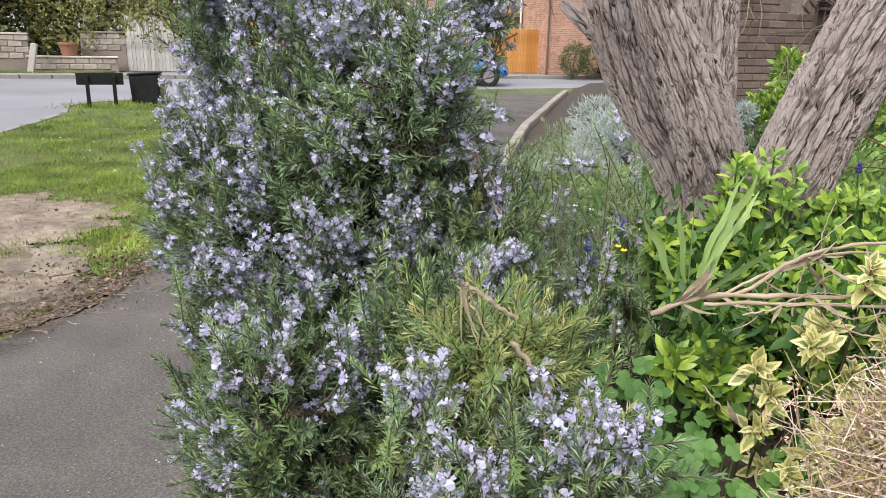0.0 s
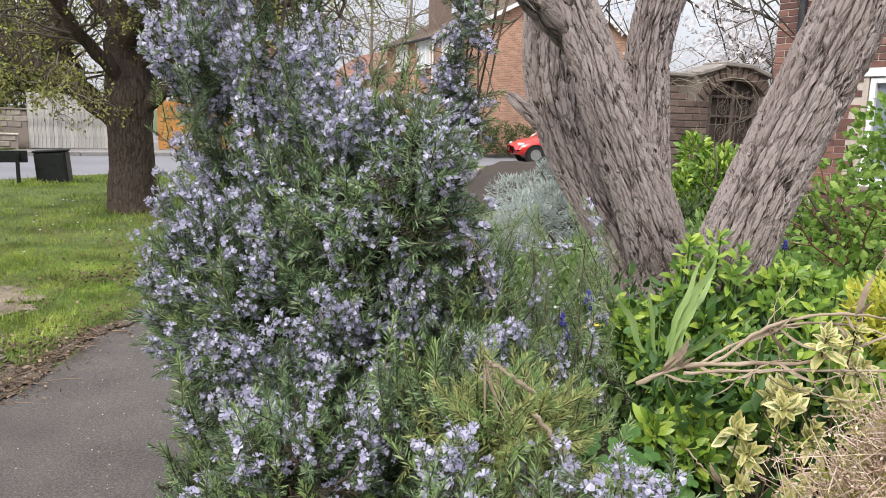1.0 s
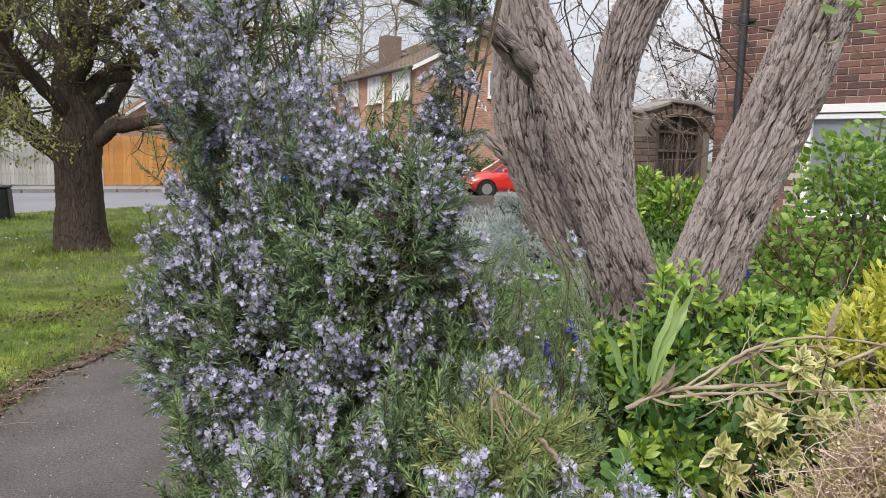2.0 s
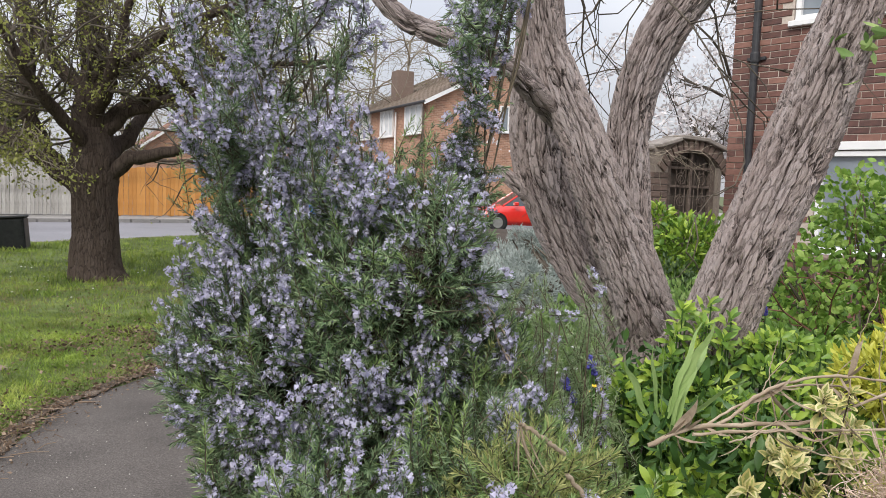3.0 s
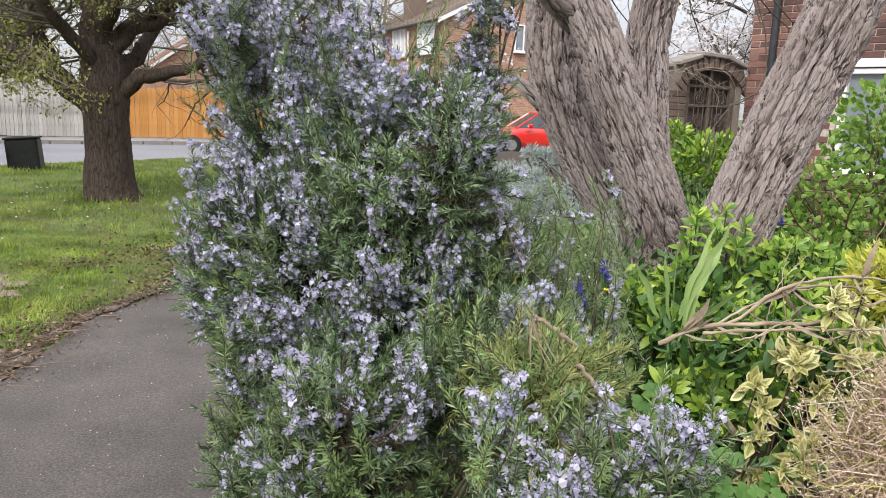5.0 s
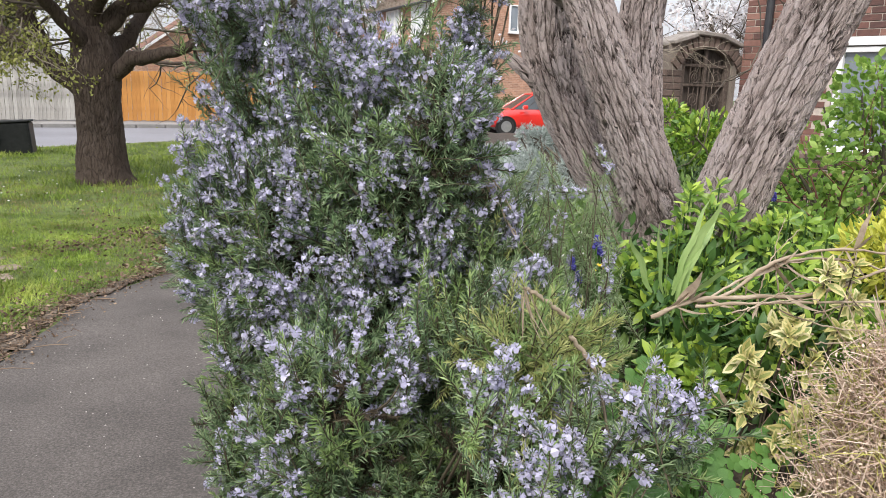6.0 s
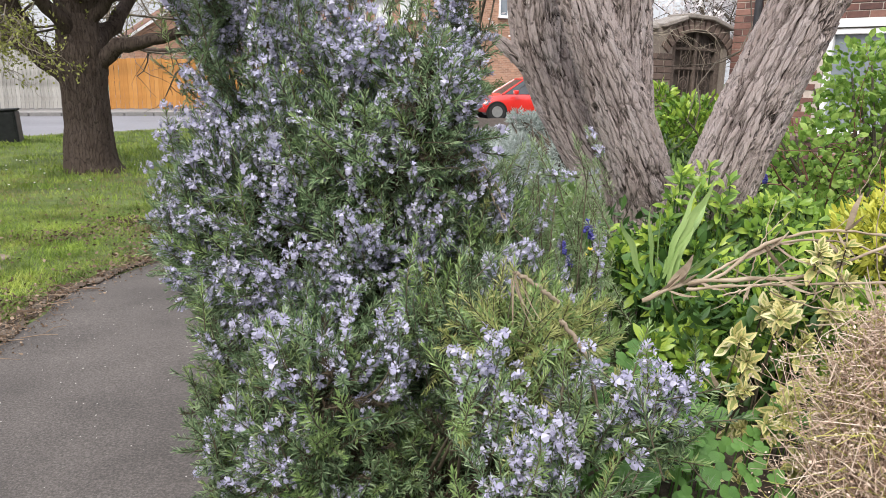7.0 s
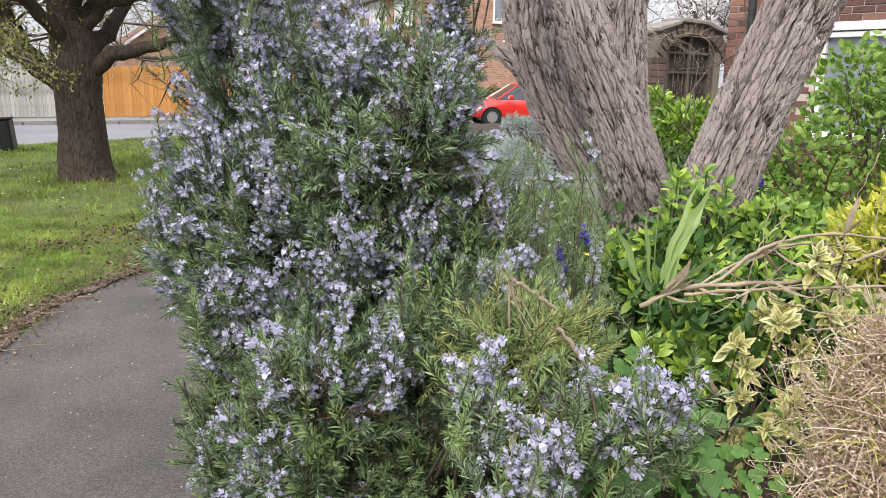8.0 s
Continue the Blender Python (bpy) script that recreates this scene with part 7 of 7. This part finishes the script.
V0h, F0h = kite(0.5, 0.3, 0.3)
P = np.concatenate([h[0] for h in heads])
D = np.repeat(np.array([h[1] for h in heads]), 5, axis=0) + prng.normal(0, 0.8, (len(P), 3))
V, F = joined(sticks)
child("dry_growth", mesh_of("dry_growth", V, F, M["seed"]), heath, kind="stuff")
V, F = joined(greens)
child("green_growth", mesh_of("green_growth", V, F, M["seed_green"]), heath, kind="stuff")
V, F = scatter(V0h, F0h, frames_to(D, prng.uniform(0, 6.3, len(P))), P, prng.uniform(0.003, 0.0085, len(P)))
child("seed_chaff", mesh_of("seed_chaff", V, F, M["seed"]), heath, kind="stuff")

# fallen dry stalks with papery sheaths
def dry_stalk(name, keys, r0, r1, sheaths, label):
    s = thing(name, label, "dead stalk")
    P = curve_points(keys, 26) + prng.normal(0, 0.0009, (26, 3))
    V, F = tube(P, np.linspace(r0, r1, 26) * (1 + 0.12 * np.sin(np.arange(26) * 1.9) + prng.normal(0, 0.12, 26)), 8)
    child("stalk", mesh_of("stalk", V, F, M["straw"], True), s)
    for u, d, l, w in sheaths:
        p = P[int(u * 25)]
        V, F = blade(l, w, prng.uniform(0.2, 0.6), 0.5, 6)
        V[:, 0] += 0.15 * w * np.sin(V[:, 2] / l * 7)
        child("sheath_leaf", mesh_of("sheath_leaf", V, F, M["straw"], True), s, matrix_of(p, np.array(d, dtype=float), prng.uniform(-1, 1), 1.0))
    return s


def sheath_row(count, down):
    """Papery leaves at random joints of a stalk, most of them hanging."""
    return [(prng.uniform(0.08, 0.95), (prng.uniform(-0.2, 0.8), prng.uniform(-0.4, 0.1), -prng.uniform(0.2, 1.0) if prng.uniform() < down else prng.uniform(0.1, 0.5)), prng.uniform(0.03, 0.085), prng.uniform(0.004, 0.011)) for _ in range(count)]


dry_stalk("dry_stalk", [(0.365, 1.50, 1.092), (0.42, 1.50, 1.120), (0.47, 1.50, 1.131), (0.575, 1.50, 1.135), (0.68, 1.50, 1.147), (0.80, 1.5, 1.196), (0.95, 1.5, 1.26)], 0.0044, 0.0026,
          [(0.06, (0.7, -0.1, 0.35), 0.10, 0.020), (0.12, (0.55, -0.1, 0.5), 0.085, 0.018), (0.2, (0.25, 0, 0.8), 0.05, 0.010)] + sheath_row(7, 0.7), "pale dry broken stalk with papery leaves")
dry_stalk("dry_stalk", [(0.45, 1.505, 1.122), (0.50, 1.5, 1.139), (0.558, 1.5, 1.187), (0.617, 1.5, 1.214), (0.70, 1.5, 1.226), (0.79, 1.5, 1.22), (0.98, 1.5, 1.19)], 0.0035, 0.0022,
          [(0.3, (0.8, 0.0, 0.1), 0.10, 0.014), (0.4, (0.3, -0.1, -0.8), 0.075, 0.017)] + sheath_row(8, 0.8), "pale dry broken stalk with papery leaves")
dry_stalk("dry_stalk", [(0.44, 1.49, 1.118), (0.54, 1.485, 1.127), (0.66, 1.48, 1.132), (0.81, 1.48, 1.136), (0.96, 1.48, 1.13)], 0.0032, 0.002, sheath_row(7, 0.6), "thin pale dry stalk with papery leaves")
dry_stalk("dry_stalk", [(0.47, 1.515, 1.125), (0.54, 1.52, 1.165), (0.63, 1.52, 1.20), (0.74, 1.52, 1.20), (0.90, 1.52, 1.15)], 0.0028, 0.0018, sheath_row(6, 0.7), "thin pale dry stalk with papery leaves")
for i in range(9):
    p = np.array([prng.uniform(0.44, 0.70), prng.uniform(1.42, 1.52), prng.uniform(0.98, 1.14)])
    d = np.array([prng.uniform(0.05, 0.22), prng.uniform(-0.03, 0.03), prng.uniform(-0.10, 0.05)])
    dry_stalk("dry_stalk", [p, p + d * 0.5 + prng.normal(0, 0.012, 3), p + d], 0.0016, 0.0008, sheath_row(2, 0.8), "thin broken straw-coloured stem among the leaves")
for i in range(5):
    p = np.array([0.62 + 0.07 * i, 1.62 + 0.03 * (i % 2), 1.06])
    q = p + np.array([prng.uniform(-0.02, 0.16), 0.02, prng.uniform(0.16, 0.30)])
    dry_stalk("dry_stalk", [p, (p + q) / 2 + np.array([-0.02, 0, 0.02]), q], 0.0016, 0.0007, [], "thin arching bare straw-coloured stem")
for i in range(8):
    p = np.array([0.02 + 0.008 * i, 1.60 + 0.01 * (i % 3), 1.37 - 0.008 * i])
    q = p + np.array([prng.uniform(0.03, 0.09), prng.uniform(-0.03, 0.02), -prng.uniform(0.09, 0.16)])
    dry_stalk("dry_stalk", [p, (p + q) / 2 + prng.normal(0, 0.008, 3), q], 0.0022, 0.0012, [(0.5, (0.3, -0.2, -0.8), 0.03, 0.004)], "pale dead stem in the heart of the rosemary")
dry_stalk("dry_stalk", [(0.085, 1.25, 1.212), (0.10, 1.25, 1.205), (0.13, 1.25, 1.185), (0.155, 1.26, 1.165)], 0.0026, 0.0034, [(0.02, (0.1, -0.25, -1), 0.075, 0.004), (0.12, (-0.15, -0.2, -1), 0.085, 0.0035), (0.22, (0.12, -0.25, -1), 0.06, 0.004), (0.05, (-0.1, -0.1, -1), 0.05, 0.0025), (0.1, (0.15, -0.15, -1), 0.07, 0.003), (0.2, (0.3, -0.1, -1), 0.08, 0.0025), (0.0, (-0.25, -0.1, -0.9), 0.04, 0.002), (0.15, (0.05, -0.1, -1), 0.09, 0.0025), (0.25, (-0.1, -0.2, -1), 0.06, 0.003), (0.3, (0.2, 0.1, -1), 0.10, 0.002)], "pale snapped woody stalk hanging in the rosemary")
dry_stalk("dry_stalk", [(0.15, 1.22, 1.15), (0.175, 1.22, 1.12), (0.195, 1.22, 1.09), (0.205, 1.23, 1.06)], 0.003, 0.004, [(0.3, (0.1, -0.1, -1), 0.04, 0.003)], "pale snapped woody stalk hanging in the rosemary")
dry_stalk("dry_stalk", [(0.20, 1.85, 1.13), (0.13, 1.80, 1.22), (0.06, 1.75, 1.33), (0.03, 1.74, 1.40)], 0.006, 0.003, [(0.5, (-0.2, 0, -1), 0.1, 0.008)], "thin pale dead stem behind the rosemary")
dry_stalk("dry_stalk", [(0.04, 1.05, 0.94), (0.08, 1.03, 0.965), (0.13, 1.02, 0.99)], 0.004, 0.003, [(0.5, (0.5, 0, 0.3), 0.03, 0.006)], "thin pale dead stem behind the rosemary")

# ground cover and spring flowers between
n = 8200
P = np.stack([prng.uniform(0.12, 1.9, n) * np.where(np.arange(n) < 5000, 1, 0.5), prng.uniform(1.8, 4.6, n), np.zeros(n)], axis=1)
P[:, 2] = np.array([bed_z(p[0], p[1]) + 0.24 * prng.uniform(0, 1) ** 1.2 for p in P])
V0g, F0g = blade(1.0, 0.5, 0.3, 0.3, 2)
V, F = scatter(V0g, F0g, frames_to(prng.normal(0, 0.6, (n, 3)) + np.array([0, -0.2, 0.6]), prng.uniform(0, 6.3, n)), P, prng.uniform(0.02, 0.06, n))
tagged(child("ground_cover", mesh_of("ground_cover", V, F, M["mint"])), "mixed low green ground cover in the bed", "ground cover", kind="stuff")


def muscari(x, y, z, h=0.028):
    f = thing("grape_hyacinth", "deep blue grape hyacinth spike", "flower", "grape hyacinths in the bed")
    n = 34
    t = prng.uniform(0, 1, n)
    a = prng.uniform(0, 6.3, n)
    r = 0.0058 * (1.1 - 0.8 * t)
    P = np.stack([x + r * np.cos(a), y + r * np.sin(a), z + h * t], axis=1)
    B = np.array([(1, 0, 0), (0, 1, 0), (-1, 0, 0), (0, -1, 0), (0, 0, 1), (0, 0, -1)]) * 0.0042
    Q = np.array([(0, 1, 4), (1, 2, 4), (2, 3, 4), (3, 0, 4), (1, 0, 5), (2, 1, 5), (3, 2, 5), (0, 3, 5)])
    V, F = scatter(B, Q, frames_to(prng.normal(0, 1, (n, 3))), P, prng.uniform(0.7, 1.2, n))
    child("flower_spike", mesh_of("flower_spike", V, F, M["muscari"]), f)
    V, F = tube([(x, y, z - 0.16), (x + 0.004, y, z - 0.07), (x, y, z)], [0.0025, 0.0025, 0.002], 5)
    child("flower_stalk", mesh_of("flower_stalk", V, F, M["clover"]), f)


for x, y, z in ((0.30, 1.80, 1.08), (0.275, 1.78, 1.05), (0.345, 1.84, 1.15), (0.36, 1.86, 1.13), (0.80, 1.9, 1.10), (0.52, 1.17, 0.83), (0.505, 1.17, 0.80), (0.64, 1.15, 0.87), (0.98, 2.3, 1.2), (0.29, 1.82, 1.10)):
    muscari(x, y, z)


def daisy(name, x, y, z, r, mat, label, group):
    f = thing(name, label, "flower", group)
    V0p, F0p = blade(1.0, 0.7, 0.2, 0.2, 2)
    n = 7
    a = np.arange(n) * 2 * np.pi / n
    d = np.stack([np.cos(a), np.sin(a) - 0.3, np.full(n, 0.45)], axis=1)
    V, F = scatter(V0p, F0p, frames_to(d), np.tile([x, y, z], (n, 1)), np.full(n, r))
    child("petals", mesh_of("petals", V, F, mat), f)
    V, F = tube([(x, y, z - 0.2), (x, y, z - 0.1), (x, y, z)], [0.002, 0.002, 0.002], 4)
    child("flower_stalk", mesh_of("flower_stalk", V, F, M["clover"]), f)


for x, y, z in ((0.345, 1.80, 1.115), (0.355, 1.79, 1.11), (0.335, 1.81, 1.10)):
    daisy("yellow_flower", x, y, z, 0.010, M["yellow"], "small bright yellow garden flower", "yellow flowers")
for i in range(26):
    daisy("white_flower", prng.uniform(0.2, 0.46), prng.uniform(2.0, 2.3), prng.uniform(1.03, 1.10), 0.012, M["white_flower"], "small white rockery flower", "white flowers")
for i in range(26):
    x, y = prng.uniform(-6.5, -3.8), prng.uniform(7.5, 12)
    daisy("lawn_daisy", x, y, 0.06, 0.02, M["white_flower"], "small white daisy in the grass", "daisies in the grass")

# golden shrub at the edge of the bed
gold_V, gold_F = blade(1.0, 0.36, 0.3, 0.3, 3, 0.0, 1.3)
bush("golden_shrub", [((0.95, 1.72, 1.16), (0.11, 0.11, 0.09)), ((1.10, 1.75, 1.24), (0.13, 0.12, 0.10)), ((1.05, 1.66, 1.07), (0.15, 0.12, 0.10))], 3000, 0.027, M["gold"], "low shrub with golden yellow leaves", V0=gold_V, F0=gold_F, shell=0.2)
# silvery shrubs behind the tree
tuft_V, tuft_F = kite(0.2, 0.2, 0.15)
SILVER = [((x + prng.normal(0, 0.05), y + prng.normal(0, 0.05), z + prng.normal(0, 0.04)), (r, r, r)) for x, y, z, r in
          [(0.78 + 0.16 * (i % 7), 5.2 + 0.28 * (i // 7), 0.68 + 0.15 * (i // 7) - 0.02 * (i % 7), prng.uniform(0.075, 0.115)) for i in range(7, 28)]]
bush("silver_shrub", SILVER, 11000, 0.045, M["silver"], "mounded silver-grey leaved shrub", V0=tuft_V, F0=tuft_F, shell=0.6)
bush("silver_shrub", [((1.1, 8.3, 0.45), (0.5, 0.4, 0.32)), ((1.6, 9.6, 0.45), (0.6, 0.5, 0.35)), ((1.4, 11.5, 0.4), (0.6, 0.6, 0.3))], 5000, 0.09, M["silver"], "mounded silver-grey leaved shrub", V0=tuft_V, F0=tuft_F, shell=0.6)
bush("green_shrub", [((1.2, 3.6, 0.78), (0.3, 0.3, 0.25)), ((0.9, 4.3, 0.65), (0.4, 0.3, 0.25)), ((1.7, 4.4, 0.75), (0.4, 0.4, 0.3)), ((0.7, 3.4, 0.78), (0.3, 0.3, 0.22))], 6500, 0.05, M["mint"], "low mixed green shrubs in the bed", shell=0.4)
M["sage"] = material("sage_green_leaf", [(0.15, 0.205, 0.115), (0.27, 0.335, 0.19), (0.41, 0.46, 0.30)], 8, 0.7, island=0.6, translucent=0.25)
bush("low_sage_plant", [((-0.02, 3.5, 0.50), (0.26, 0.3, 0.24)), ((0.10, 4.3, 0.48), (0.30, 0.35, 0.26)), ((0.22, 5.3, 0.42), (0.36, 0.4, 0.26)), ((0.40, 6.4, 0.38), (0.42, 0.45, 0.26)), ((0.45, 3.9, 0.62), (0.3, 0.3, 0.26)), ((0.62, 7.6, 0.36), (0.45, 0.5, 0.26))], 9000, 0.042, M["sage"], "low grey-green plants spilling over the bed's edging", shell=0.35)
bush("silver_shrub", [((0.34, 4.7, 0.66), (0.16, 0.16, 0.13)), ((0.52, 5.0, 0.70), (0.15, 0.15, 0.12)), ((0.75, 6.8, 0.62), (0.25, 0.25, 0.18))], 3200, 0.045, M["silver"], "mounded silver-grey leaved shrub", V0=tuft_V, F0=tuft_F, shell=0.6)
# yellow-green laurel before the gateway
bush("laurel_bush", [((2.25, 6.0, 1.12), (0.32, 0.3, 0.26)), ((2.0, 6.1, 0.92), (0.3, 0.3, 0.26)), ((2.5, 6.05, 0.95), (0.3, 0.3, 0.3)), ((2.2, 6.0, 0.66), (0.5, 0.35, 0.3)), ((2.05, 6.2, 1.28), (0.12, 0.12, 0.2))], 6500, 0.062, M["laurel_top"], "yellow-green laurel bush before the gateway", shell=0.35)
bush("dark_shrub", [((1.9, 5.4, 0.72), (0.5, 0.35, 0.32)), ((2.6, 5.5, 0.72), (0.5, 0.35, 0.32))], 4500, 0.05, M["hedge"], "dark green low shrub below the laurel", shell=0.35)
# broad-leaved shrub before the window
broad_V, broad_F = blade(1.0, 0.74, 0.4, 0.25, 3, 0.0, 1.1)
bush("broad_leaf_shrub", [((2.15, 3.5, 1.30), (0.36, 0.3, 0.28)), ((2.0, 3.4, 1.0), (0.36, 0.3, 0.22)), ((2.45, 3.6, 1.5), (0.35, 0.3, 0.35)), ((2.5, 3.5, 1.1), (0.4, 0.3, 0.3)), ((1.85, 3.4, 0.85), (0.3, 0.25, 0.2)), ((1.55, 3.2, 0.9), (0.25, 0.22, 0.18)), ((1.72, 3.4, 1.18), (0.2, 0.25, 0.25)), ((2.0, 3.5, 1.5), (0.25, 0.2, 0.2))], 5600, 0.036, M["currant"], "open shrub with broad fresh green leaves", V0=broad_V, F0=broad_F, shell=0.2)
out, tips = [], []
for i in range(16):
    grow((prng.uniform(1.5, 2.5), prng.uniform(3.2, 3.6), 0.7), (prng.normal(0, 0.5), prng.normal(-0.1, 0.2), 1.0), prng.uniform(0.5, 0.9), 0.006, 2, out, tips, 3, 0.5, 0.02, (0, 0, 4), 0.5, prng)
V, F = joined([tube(p, r, 4) for p, r, l in out])
tagged(child("bare_shrub", mesh_of("bare_shrub", V, F, M["red_twig"])), "bare red-brown stems of a small shrub", "shrub")
